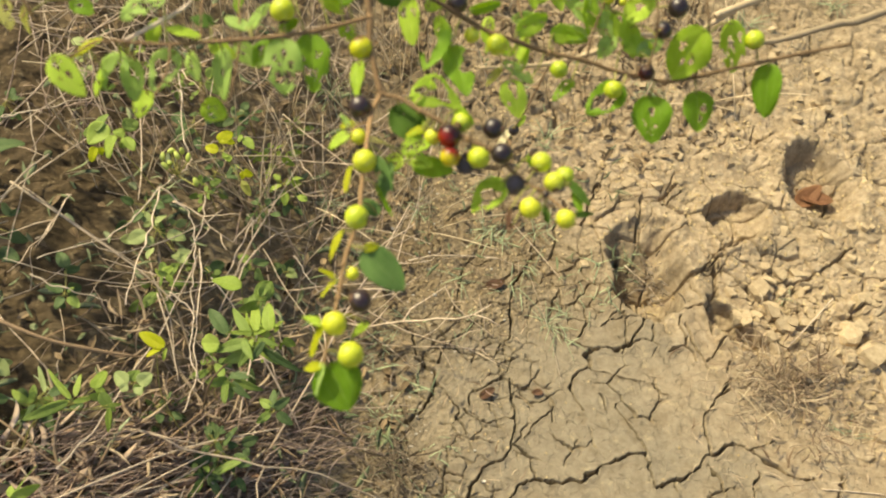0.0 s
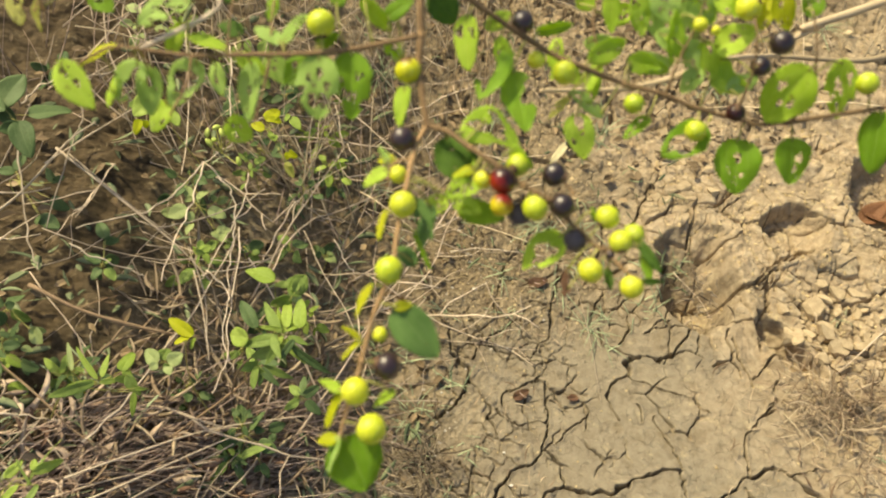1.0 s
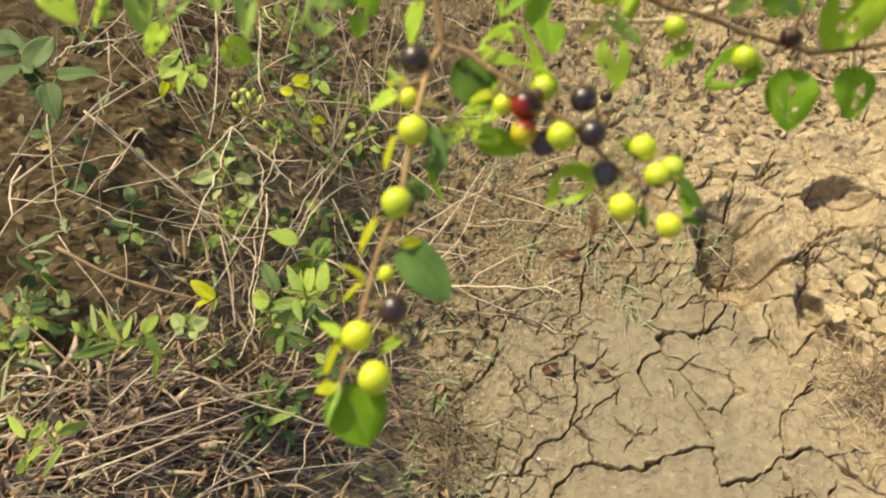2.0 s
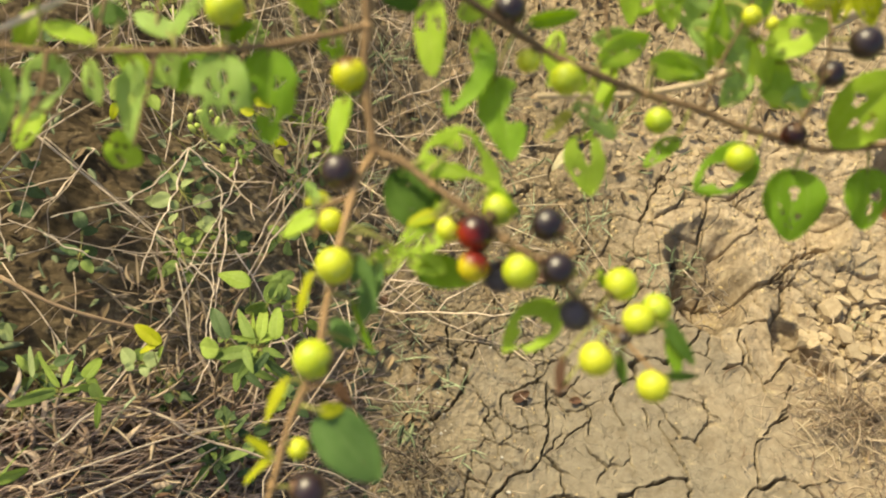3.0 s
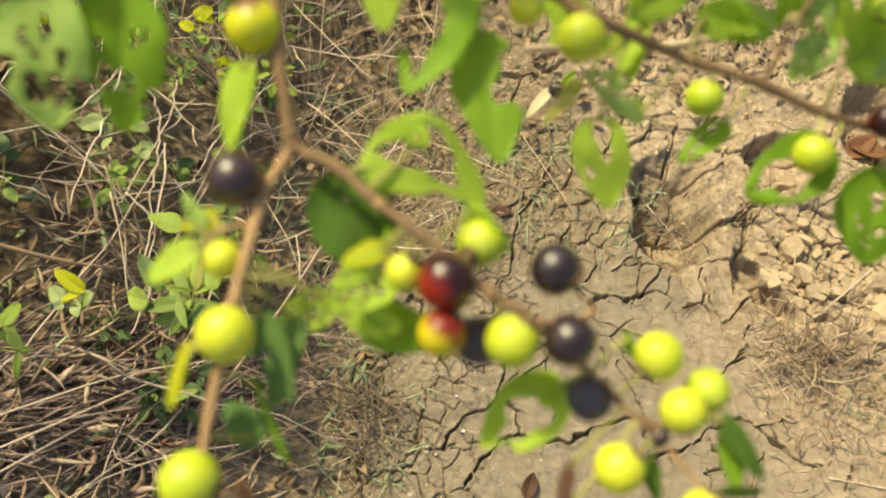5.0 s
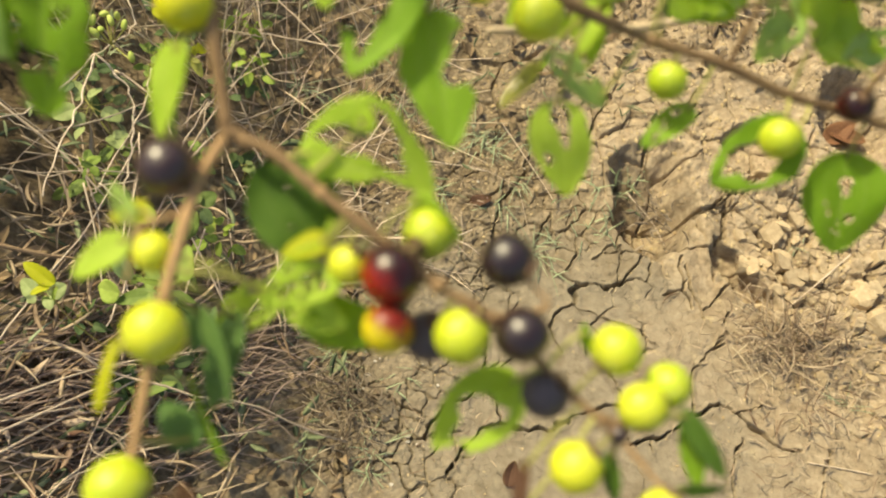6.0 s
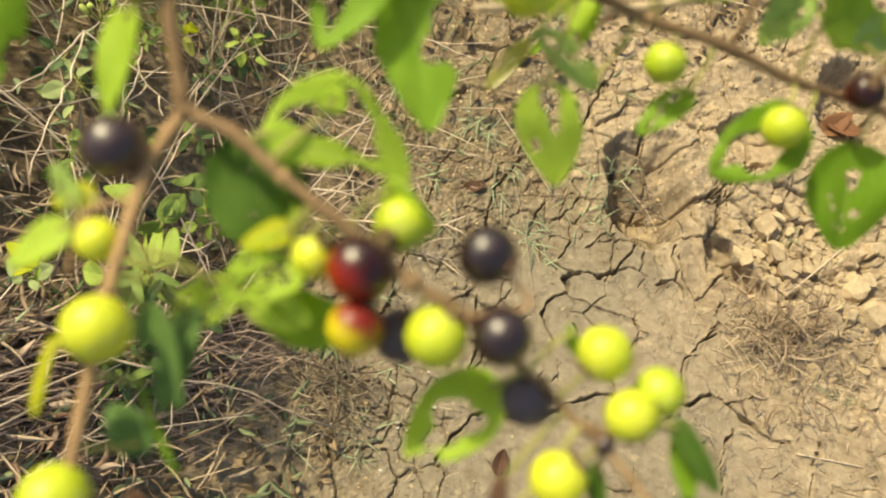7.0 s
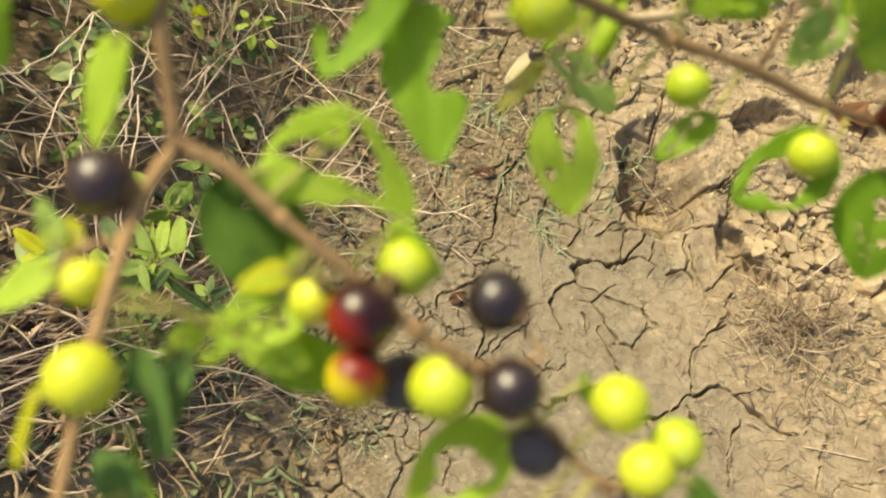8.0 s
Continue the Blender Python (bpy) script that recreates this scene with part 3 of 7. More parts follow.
    crumbly = smooth(0.34, 0.10, x + 0.25 * (0.75 - y)) * flat
    loose = 1 + 1.6 * smooth(0.70, 0.86, y)
    z = z + crumbly * loose * (fbm(x, y, 60.0, 63, 2) * 0.0020 + fbm(x, y, 230.0, 65, 2) * 0.0024)
    # the main cracks
    wx, wy = x + fbm(x, y, 45.0, 73, 3) * 0.011, y + fbm(x, y, 45.0, 79, 3) * 0.011
    gap = np.full(x.shape, 1.0)
    for breadth, course in CRACKS:
        for (ax, ay), (bx, by) in zip(course[:-1], course[1:]):
            lo_x, hi_x, lo_y, hi_y = min(ax, bx) - 0.03, max(ax, bx) + 0.03, min(ay, by) - 0.03, max(ay, by) + 0.03
            box = np.nonzero((x > lo_x) & (x < hi_x) & (y > lo_y) & (y < hi_y))
            px, py = wx[box] - ax, wy[box] - ay
            dx, dy = bx - ax, by - ay
            s = np.clip((px * dx + py * dy) / (dx * dx + dy * dy), 0, 1)
            d = np.hypot(px - s * dx, py - s * dy) / (max(breadth, 0.0036) * (0.38 + 0.35 * value_noise(x[box], y[box], 40.0, 83)))
            gap[box] = np.minimum(gap[box], d * 0.1)
    z = z - 0.022 * smooth(0.100, 0.062, gap) + 0.0018 * flat * smooth(0.5, 0.12, gap) * smooth(0.09, 0.12, gap)
    # hoof prints
    for cx, cy, along, across, turn, deep, lean, climb in PRINTS:
        c, s = math.cos(radians(turn)), math.sin(radians(turn))
        px, py = x - cx + fbm(x, y, 24.0, 89, 3) * 0.018, y - cy + fbm(x, y, 24.0, 97, 3) * 0.018
        side = (-px * s + py * c) / across
        ahead = (px * c + py * s) / along
        q = np.hypot(ahead, side)
        fall = smooth(1.06, 0.80, q) * (1 - climb * smooth(-0.30, 0.90, ahead))
        z = z - deep * fall * (1 - lean + lean * smooth(-1.08, -0.34, side)) + 0.012 * smooth(1.8, 1.15, q) * smooth(0.95, 1.1, q)
    return z


def build_ground():
    grow = np.cumsum(1.35 ** np.arange(36.0))
    xs = np.concatenate([-1.05 - 0.0055 * grow[::-1], np.arange(-1.05, -0.3001, 0.0055), np.arange(-0.30, -0.0301, 0.0030), np.arange(-0.03, 0.7199, 0.0015), np.arange(0.72, 0.9999, 0.0021),
                         np.arange(1.00, 1.35, 0.0042), 1.35 + 0.0042 * grow])
    ys = np.concatenate([0.22 - 0.0020 * grow[::-1], np.arange(0.22, 0.2999, 0.0020), np.arange(0.30, 0.9599, 0.0015), np.arange(0.96, 1.2999, 0.0022), np.arange(1.30, 1.95, 0.0042), 1.95 + 0.0042 * grow])
    gx, gy = np.meshgrid(xs, ys)
    near = (gx > -1.4) & (gx < 1.6) & (gy > -0.5) & (gy < 2.4)
    z = ground_height(gx, gy, False)
    zn = ground_height(gx[near], gy[near])
    z[near] = zn
    n, m = gx.shape
    co = np.stack([gx, gy, z], -1).reshape(-1, 3).astype(np.float32)
    i = np.arange(n * m).reshape(n, m)
    quads = np.stack([i[:-1, :-1], i[:-1, 1:], i[1:, 1:], i[1:, :-1]], -1).reshape(-1, 4)
    me = bpy.data.meshes.new("ground")
    me.vertices.add(len(co))
    me.vertices.foreach_set("co", co.ravel())
    me.loops.add(quads.size)
    me.loops.foreach_set("vertex_index", quads.ravel().astype(np.int32))
    me.polygons.add(len(quads))
    me.polygons.foreach_set("loop_start", np.arange(0, quads.size, 4, dtype=np.int32))
    me.polygons.foreach_set("use_smooth", np.ones(len(quads), dtype=bool))
    me.update(calc_edges=True)
    me.materials.append(SOIL)
    return tagged(new("ground", me), "sun-dried cracked mud with a low earth bank beside it", "ground", kind="structure")


ground = build_ground()


def height_at(x, y):
    return float(ground_height(np.array([float(x)]), np.array([float(y)]))[0])


# ---- clods and crumbs ----
def clod_mesh(seed):
    """A broken lump of earth about 1 across: a squashed ball with flat broken faces."""
    rng = random.Random(seed)
    bm = bmesh.new()
    bmesh.ops.create_icosphere(bm, subdivisions=2, radius=0.5)
    cuts = []
    for k in range(8):
        d = Vector((rng.uniform(-1, 1), rng.uniform(-1, 1), rng.uniform(-0.4, 0.4))).normalized()
        cuts.append((d, rng.uniform(0.17, 0.34)))
    cuts.append((Vector((rng.uniform(-0.3, 0.3), rng.uniform(-0.3, 0.3), 1)).normalized(), rng.uniform(0.16, 0.24)))
    long = rng.uniform(0.9, 1.5)
    for v in bm.verts:
        for d, far in cuts:
            over = v.co.dot(d) - far
            if over > 0:
                v.co -= d * over
        v.co += noise.noise_vector(v.co * 3.1 + Vector((seed, 0, 0))) * 0.03
        v.co.x *= long
    me = bpy.data.meshes.new("clod")
    bm.to_mesh(me)
    bm.free()
    me.materials.append(CLOD)
    return me


def clod_at(me, x, y, size, turn, sink=0.25):
    ob = new("clod", me)
    ob.parent = ground
    ob.matrix_basis = pose(x, y, height_at(x, y) + size * (0.36 - sink), 0, 0, turn) @ Matrix.Diagonal((size, size, size, 1))
    return ob


def scatter_clods():
    rng = random.Random(5)
    shapes = [clod_mesh(k) for k in range(12)]
    made = 0
    while made < 200:
        x, y = rng.uniform(0.30, 1.15), rng.uniform(0.55, 1.75)
        r = float(rubble(np.array([x]), np.array([y]))[0])
        if rng.random() > r * (1.0 if x > 0.6 else 0.6):
            continue
        if math.hypot(x - 0.60, y - 0.92) < 0.19 or any(math.hypot(x - p[0], y - p[1]) < 0.09 for p in PRINTS):
            continue
        size = 0.010 + 0.030 * rng.random() ** 2.2
        clod_at(rng.choice(shapes), x, y, size, rng.uniform(0, 360))
        made += 1
    for _ in range(62):                              # paler lumps broken out of the crust
        x, y = rng.gauss(0.785, 0.085), rng.gauss(0.815, 0.080)
        clod_at(rng.choice(shapes), x, y, rng.uniform(0.016, 0.045), rng.uniform(0, 360), 0.30)
    # the larger lumps beyond the prints
    for x, y, size in ((0.703, 0.884, 0.077), (0.772, 0.856, 0.093), (0.718, 0.828, 0.072), (0.728, 0.797, 0.076), (0.685, 0.751, 0.088),
                       (0.654, 0.819, 0.060), (0.847, 0.778, 0.086), (0.879, 0.740, 0.096), (0.752, 0.929, 0.048), (0.791, 0.927, 0.052),
                       (0.898, 0.867, 0.062), (0.905, 0.680, 0.080), (0.47, 1.15, 0.050), (0.52, 1.20, 0.042), (0.41, 1.12, 0.038)):
        clod_at(rng.choice(shapes), x, y, size * 0.86, rng.uniform(0, 360), 0.31)


def scatter_crumbs():
    """Grains and crumbs too small to tell apart, in one mesh."""
    rng = random.Random(9)
    heap = Heap()
    spots = []
    while len(spots) < 6500:
        x, y = rng.uniform(-0.08, 1.05), rng.uniform(0.3, 1.7)
        r = float(rubble(np.array([x]), np.array([y]))[0])
        if rng.random() < 0.10 + 0.6 * r + (0.4 if x < 0.22 else 0.0) + (0.5 if x < 0.28 and 0.74 < y < 1.2 else 0.0):
            spots.append((x, y, r))
    zs = ground_height(np.array([s[0] for s in spots]), np.array([s[1] for s in spots]))
    for (x, y, r), z in zip(spots, zs):
        size = (0.0008 + 0.0040 * rng.random() ** 3) * (0.7 + 0.6 * r)
        v = []
        for k in range(6):
            d = ((1, 0, 0), (-1, 0, 0), (0, 1, 0), (0, -1, 0), (0, 0, 1), (0, 0, -1))[k]
            q = rng.uniform(0.6, 1.3) * size
            v.append((x + d[0] * q + rng.uniform(-.3, .3) * size, y + d[1] * q + rng.uniform(-.3, .3) * size, z + size * 0.12 + d[2] * q * 0.5))
        heap.put(v, [(0, 2, 4), (2, 1, 4), (1, 3, 4), (3, 0, 4), (2, 0, 5), (1, 2, 5), (3, 1, 5), (0, 3, 5)])
    me = mesh_from("soil_crumbs", heap.v, heap.f, CRUMB, False)
    tagged(new("soil_crumbs", me), "loose crumbs of dry ochre earth on the mud", "earth", kind="stuff")


scatter_crumbs()


# ---- leaves and stems of every plant ----
def leaf_mesh(length, width, tone, bites, seed, fold=0.22, curl=0.12, blunt=0.75, full=0.62):
    """A leaf in the plane x (base to tip), y, with z up: ovate, folded along the midrib, with a real thickness and eaten holes."""
    rng = random.Random(seed)
    big = max(length, width) > 0.008
    nu, nv = (38, 26) if bites else (22, 12) if big else (12, 6)
    holes = []
    if bites == 5:                                  # eaten from one side, a crescent left
        holes.append((0.55, 0.38, 0.36, 0.62))
    elif bites == 12:                               # eaten from the other side, a hook left
        holes += [(0.50, -0.42, 0.33, 0.66), (0.16, -0.8, 0.16, 0.4)]
    elif bites == 13:                               # one deep bite in the margin
        holes += [(0.42, 1.0, 0.24, 0.75)]
    elif bites == 14:                               # an arch and a small lobe by the stalk
        holes += [(0.43, 0.46, 0.31, 0.34), (0.66, -0.62, 0.36, 0.66), (0.10, -0.9, 0.20, 0.5)]
    elif bites == 15:                               # one hole by the stalk, the lower half riddled
        holes += [(0.34, 0.06, 0.10, 0.15), (0.60, -0.34, 0.05, 0.11), (0.70, -0.08, 0.045, 0.09), (0.66, 0.24, 0.05, 0.12),
                  (0.79, 0.06, 0.04, 0.10), (0.52, -0.45, 0.04, 0.08), (0.57, 0.02, 0.03, 0.07), (0.78, -0.30, 0.04, 0.10)]
    elif bites == 8:                                # eaten from the stalk down, two prongs left
        holes += [(0.12, 0.14, 0.32, 0.40), (0.62, -0.55, 0.07, 0.2)]
    elif bites == 11:                               # eaten to a lace
        for k in range(17):
            holes.append((0.14 + 0.76 * ((k * 0.618) % 1.0), rng.uniform(-0.78, 0.78), rng.uniform(0.045, 0.085), rng.uniform(0.10, 0.22)))
    elif bites == 10:                               # a few pinholes
        holes += [(0.30, -0.05, 0.045, 0.10), (0.42, 0.30, 0.030, 0.07), (0.66, -0.25, 0.035, 0.08)]
    elif bites == 9:                                # a ring, torn open towards the tip
        holes += [(0.52, 0.10, 0.25, 0.55), (0.90, 0.70, 0.14, 0.50)]
    elif bites == 7:                                # hardly more than a rim
        holes += [(0.52, 0.02, 0.33, 0.60)]
    else:
        for _ in range(bites * 2 + (1 if bites else 0)):
            s = rng.uniform(0.055, 0.12)
            holes.append((rng.uniform(0.2, 0.85), rng.uniform(-0.6, 0.6), s, s * 1.9 * rng.uniform(0.6, 1.3)))
    if bites in (3, 4):                             # bites at the margin too
        for _ in range(2):
            holes.append((rng.uniform(0.3, 0.8), rng.choice((-1, 1)) * 0.95, rng.uniform(0.08, 0.14), 0.35))
    wave = rng.uniform(0, 6)
    gnaw = [(rng.uniform(0, 6.3), rng.uniform(0, 6.3)) for _ in holes]
    ragged = 0.10 if bites else 0.035

    def reach(k, u, v):
        """How far a place lies from an eaten hole's middle, 1 at its gnawed rim."""
        hu, hv, ru, rv = holes[k]
        a, b = (u - hu) / ru, (v - hv) / rv
        w = math.atan2(b, a)
        return math.hypot(a, b) / (1 + 0.20 * math.sin(3 * w + gnaw[k][0]) + 0.13 * math.sin(5 * w + gnaw[k][1]))

    bm = bmesh.new()
    lay = bm.loops.layers.uv.new("UVMap")
    grid = []
    for i in range(nu + 1):
        u = i / nu
        row = []
        for j in range(nv + 1):
            v = 2 * j / nv - 1
            uu, vv = u, v
            for k, (hu, hv, ru, rv) in enumerate(holes):
                q = reach(k, uu, vv)
                if 0.45 < q < 1:
                    uu, vv = hu + (uu - hu) / q, hv + (vv - hv) / q
            uu, vv = min(max(uu, 0), 1), min(max(vv, -1), 1)
            half = width / 2 * math.sin(math.pi * min(uu, 1) ** blunt) ** full if 0 < uu < 1 else 0.0
            half *= 1 + (0.03 * math.sin(uu * 70) + ragged * (noise.noise(Vector((uu * 5, wave + (3 if vv > 0 else 0), seed)))  + 0.5 * noise.noise(Vector((uu * 13, wave, seed))))) * abs(vv) ** 3
            y = vv * half
            z = fold * abs(y) * (1 - 0.3 * abs(vv)) + curl * length * (uu - 0.3) ** 2 * -1.0
            z += 0.05 * width * math.sin(7 * uu + wave + 2 * vv) * abs(vv)
            vert = bm.verts.new((uu * length, y, z))
            row.append((vert, u, v))
        grid.append(row)
    for i in range(nu):
        for j in range(nv):
            quad = [grid[i][j], grid[i + 1][j], grid[i + 1][j + 1], grid[i][j + 1]]
            inside = any(all(reach(k, u, v) < 1.001 for _, u, v in quad) for k in range(len(holes)))
            if inside:
                continue
            f = bm.faces.new([q[0] for q in quad])
            f.smooth = True
            for loop, (_, u, v) in zip(f.loops, quad):
                loop[lay].uv = (u, v * 0.5 + 0.5)
    bmesh.ops.delete(bm, geom=[v for v in bm.verts if not v.link_faces], context='VERTS')
    top = list(bm.faces)
    thick = 0.00022 if big else 0.00016
    back = bmesh.ops.duplicate(bm, geom=list(bm.verts) + list(bm.edges) + top)
    twin = back["vert_map"]
    rims = [e for e in bm.edges if len(e.link_faces) == 1 and e.link_faces[0] in set(top)]
    under = [g for g in back["geom"] if isinstance(g, bmesh.types.BMFace)]
    for f in under:
        f.normal_flip()
        f.material_index = 1
    for v in {v for f in under for v in f.verts}:
        v.co.z -= thick
    for e in rims:
        a, b = e.verts
        try:
            f = bm.faces.new((b, a, twin[a], twin[b]))
            f.smooth = True
            u = e.link_faces[0].loops[0][lay].uv
            for loop in f.loops:
                loop[lay].uv = (u[0], 0.9)
        except (ValueError, KeyError):
            pass
    bmesh.ops.remove_doubles(bm, verts=bm.verts, dist=1e-6)
    me = bpy.data.meshes.new("leaf")
    bm.to_mesh(me)
    bm.free()
    me.materials.append(LEAF[tone])
    me.materials.append(UNDER if tone in ("green", "lime", "dark") else LEAF[tone])
    return me


def leaf_pose(base, tip, roll, facing):
    """A pose whose x runs from base to tip and whose z leans towards facing, turned by roll about x."""
    x = (Vector(tip) - Vector(base)).normalized()
    y = Vector(facing).cross(x).normalized()
    z = x.cross(y)
    m = Matrix((x, y, z)).transposed().to_4x4()
    return Matrix.Translation(base) @ m @ pose(0, 0, 0, roll, 0, 0)


def line_mesh(name, points, r0, r1, material, steps=8, sides=7, rough=0.12, seed=1):
    line = spline(points, steps)
    rng = random.Random(seed)
    radii = np.linspace(r0, r1, len(line)) * [1 + 0.12 * math.sin(0.9 * k + seed) for k in range(len(line))]
    v, f = tube(line, radii, sides, rng, rough)
    return mesh_from(name, v, f, material)


# ---- the berry shrub ----
shrub = tagged(new("jujube_shrub"), "thorny shrub with eaten green leaves and yellow, red and black berries", "shrub")
shrub.location = (-1.25, 1.0, 0.25)
VIEWER = Vector((-0.08, -0.36, 0.93))            # the leaves' faces turn up and to the open side
BRANCHES = []


def branch(points, r0, r1, label="", sides=9):
    me = line_mesh("branch", points, r0, r1, BARK, 8, sides, 0.10, len(BRANCHES) + 3)
    BRANCHES.append(spline(points, 10))
    return part("branch", me, shrub, label)


def nearest_on_branch(p):
    p = np.array(p, float)
    best = min(BRANCHES, key=lambda l: float(((l - p) ** 2).sum(1).min()))
    i = int(((best - p) ** 2).sum(1).argmin())
    return best[i]


LEAF_COUNT = [0]


def leaf(base, tip, width, tone, bites, roll, flat=1.0, blunt=0.75, full=0.62):
    LEAF_COUNT[0] += 1
    seed = LEAF_COUNT[0]
    length = (Vector(tip) - Vector(base)).length
    me = leaf_mesh(length, width, tone, bites, seed, fold=flat * (0.15 + 0.2 * ((seed * 37) % 10) / 10), curl=0.05 + 0.15 * ((seed * 53) % 10) / 10, blunt=blunt, full=full)
    ob = part("leaf", me, shrub)
    ob.matrix_basis = leaf_pose(base, tip, roll, VIEWER)
    root = nearest_on_branch(base)
    gap = np.linalg.norm(root - np.array(base))
    if gap > 0.0006:
        b = np.array(base)
        mid = (root + b) / 2 + np.array((0, 0, 0.12 * gap))
        pm = line_mesh("petiole", [root, mid, b + 0.0015 * np.array((Vector(tip) - Vector(base)).normalized())],
                       0.00042, 0.00034, BARK if gap > 0.02 else GREENSTALK, 5, 6, 0.08, seed)
        pe = new("petiole", pm)
        pe.parent = ob
        pe.matrix_parent_inverse = ob.matrix_basis.inverted()
    return ob


def berry_mesh(radius, kind, seed):
    bm = bmesh.new()
    bmesh.ops.create_uvsphere(bm, u_segments=26, v_segments=18, radius=radius)
    for v in bm.verts:
        d = v.co.normalized()
        v.co *= 1 + 0.025 * noise.noise(d * 1.7 + Vector((seed * 3.1, 0, 0))) + 0.008 * noise.noise(d * 6 + Vector((0, seed, 0)))
        v.co.z *= 0.97
        if d.z > 0.93:                              # dimple at the stalk
            v.co.z -= radius * 0.10 * (d.z - 0.93) / 0.07
        if d.z < -0.985:                            # the style's point at the far end
            v.co.z -= radius * 0.05
    for f in bm.faces:
        f.smooth = True
    me = bpy.data.meshes.new("berry")
    bm.to_mesh(me)
    bm.free()
    me.materials.append(BERRY[kind])
    return me


BERRY_WORDS = {"yellow": "unripe yellow-green berry", "black": "ripe dusty black berry", "dusty": "overripe berry with a grey bloom", "red": "dark red berry",
               "blush": "yellow berry flushed with red", "capped": "yellow berry with a brown-red cap"}
BERRY_COUNT = [0]


def calyx_mesh(radius, seed):
    """The dry five-lobed cup between stalk and berry."""
    verts, faces = [(0, 0, radius * 1.02)], []
    rng = random.Random(seed)
    for k in range(20):
        w = 2 * math.pi * k / 20
        r = radius * (0.30 + 0.13 * max(0, math.cos(2.5 * w) ** 2)) * rng.uniform(0.9, 1.1)
        verts.append((r * math.cos(w), r * math.sin(w), radius * 0.90 - 0.10 * r))
        verts.append((r * 1.06 * math.cos(w), r * 1.06 * math.sin(w), radius * 0.98))
    for k in range(20):
        a, b = 1 + 2 * k, 1 + 2 * ((k + 1) % 20)
        faces += [(0, a + 1, b + 1), (a, b, b + 1, a + 1)]
    return mesh_from("calyx", verts, faces, CALYX)


def berry(place, radius, kind, hang=None):
    """A berry on its stalk; its top points at the branch that it hangs from."""
    BERRY_COUNT[0] += 1
    seed = BERRY_COUNT[0]
    root = np.array(hang, float) if hang else nearest_on_branch(place)
    up = Vector(root) - Vector(place)
    up = (up.normalized() + Vector((0, 0, 0.25))).normalized() if up.length > 1e-5 else Vector((0, 0, 1))
    m = Matrix.Translation(place) @ up.to_track_quat("Z", "Y").to_matrix().to_4x4()
    ob = part("berry", berry_mesh(radius, kind, seed), shrub, BERRY_WORDS[kind])
    ob.matrix_basis = m
    ca = new("calyx", calyx_mesh(radius, seed))
    ca.parent = ob
    tip = np.array(Vector(place) + up * radius * 0.95)
    mid = (tip + root) / 2 + np.array(up) * 0.12 * np.linalg.norm(tip - root)
    sm = line_mesh("stalk", [root, mid, tip], 0.00042, 0.00036, GREENSTALK, 5, 6, 0.08, seed)
    st = new("stalk", sm)
    st.parent = ob
    st.matrix_parent_inverse = ob.matrix_basis.inverted()
    return ob


def node(place, radius):
    """The swollen joint from which leaves and stalks leave a shoot."""
    bm = bmesh.new()
    bmesh.ops.create_icosphere(bm, subdivisions=3, radius=radius)
    for v in bm.verts:
        d = v.co.normalized()
        v.co *= 1 + 0.30 * noise.noise(d * 2.1 + Vector(place) * 90) + 0.12 * noise.noise(d * 6.0 + Vector(place) * 50)
    for f in bm.faces:
        f.smooth = True
    me = bpy.data.meshes.new("node")
    bm.to_mesh(me)
    bm.free()
    me.materials.append(BARK)
    ob = part("node", me, shrub)
    ob.matrix_basis = Matrix.Translation(place)
    return ob


# the trunk and the arching limb lie beside the walk; the fruiting shoots hang from it
limb = [(-1.25, 1.0, 0.22), (-1.22, 0.98, 0.7), (-1.05, 0.9, 1.25), (-0.65, 0.72, 1.60), (-0.25, 0.50, 1.56), (-0.03, 0.35, 1.33), (0.0165, 0.2883, 1.1818)]
branch(limb, 0.011, 0.0012, "arching grey-brown limb")
branch([(0.0165, 0.2883, 1.1818), (0.0161, 0.2796, 1.1753), (0.0171, 0.2712, 1.1681), (0.0176, 0.2616, 1.1604), (0.0218, 0.2468, 1.1521)], 0.00130, 0.00108)
branch([(0.0218, 0.2468, 1.1521), (0.0190, 0.2377, 1.1511), (0.0176, 0.2208, 1.1482), (0.0166, 0.2082, 1.1429), (0.0162, 0.1975, 1.1401), (0.0120, 0.1853, 1.1326), (0.0098, 0.1734, 1.1252), (0.0071, 0.1603, 1.1195), (0.0056, 0.1519, 1.1149)], 0.00092, 0.00058)
branch([(0.0212, 0.2479, 1.1525), (0.0244, 0.2459, 1.1523), (0.0290, 0.2441, 1.1528), (0.0366, 0.2388, 1.1523), (0.0448, 0.2339, 1.1514), (0.0547, 0.2283, 1.1485), (0.0628, 0.2252, 1.1464), (0.0743, 0.2201, 1.1374), (0.0817, 0.2148, 1.1368), (0.0876, 0.2151, 1.1383)], 0.00100, 0.00060)
branch([(0.0817, 0.2148, 1.1368), (0.0872, 0.2094, 1.1364), (0.0915, 0.2048, 1.1364)], 0.00050, 0.00040)
branch([(0.0171, 0.2712, 1.1681), (-0.0013, 0.2635, 1.1676), (-0.0186, 0.2581, 1.1683), (-0.0405, 0.2566, 1.1667), (-0.0548, 0.2547, 1.1667), (-0.0657, 0.2547, 1.1670), (-0.0804, 0.2545, 1.1674), (-0.0907, 0.2493, 1.1644)], 0.00090, 0.00050)
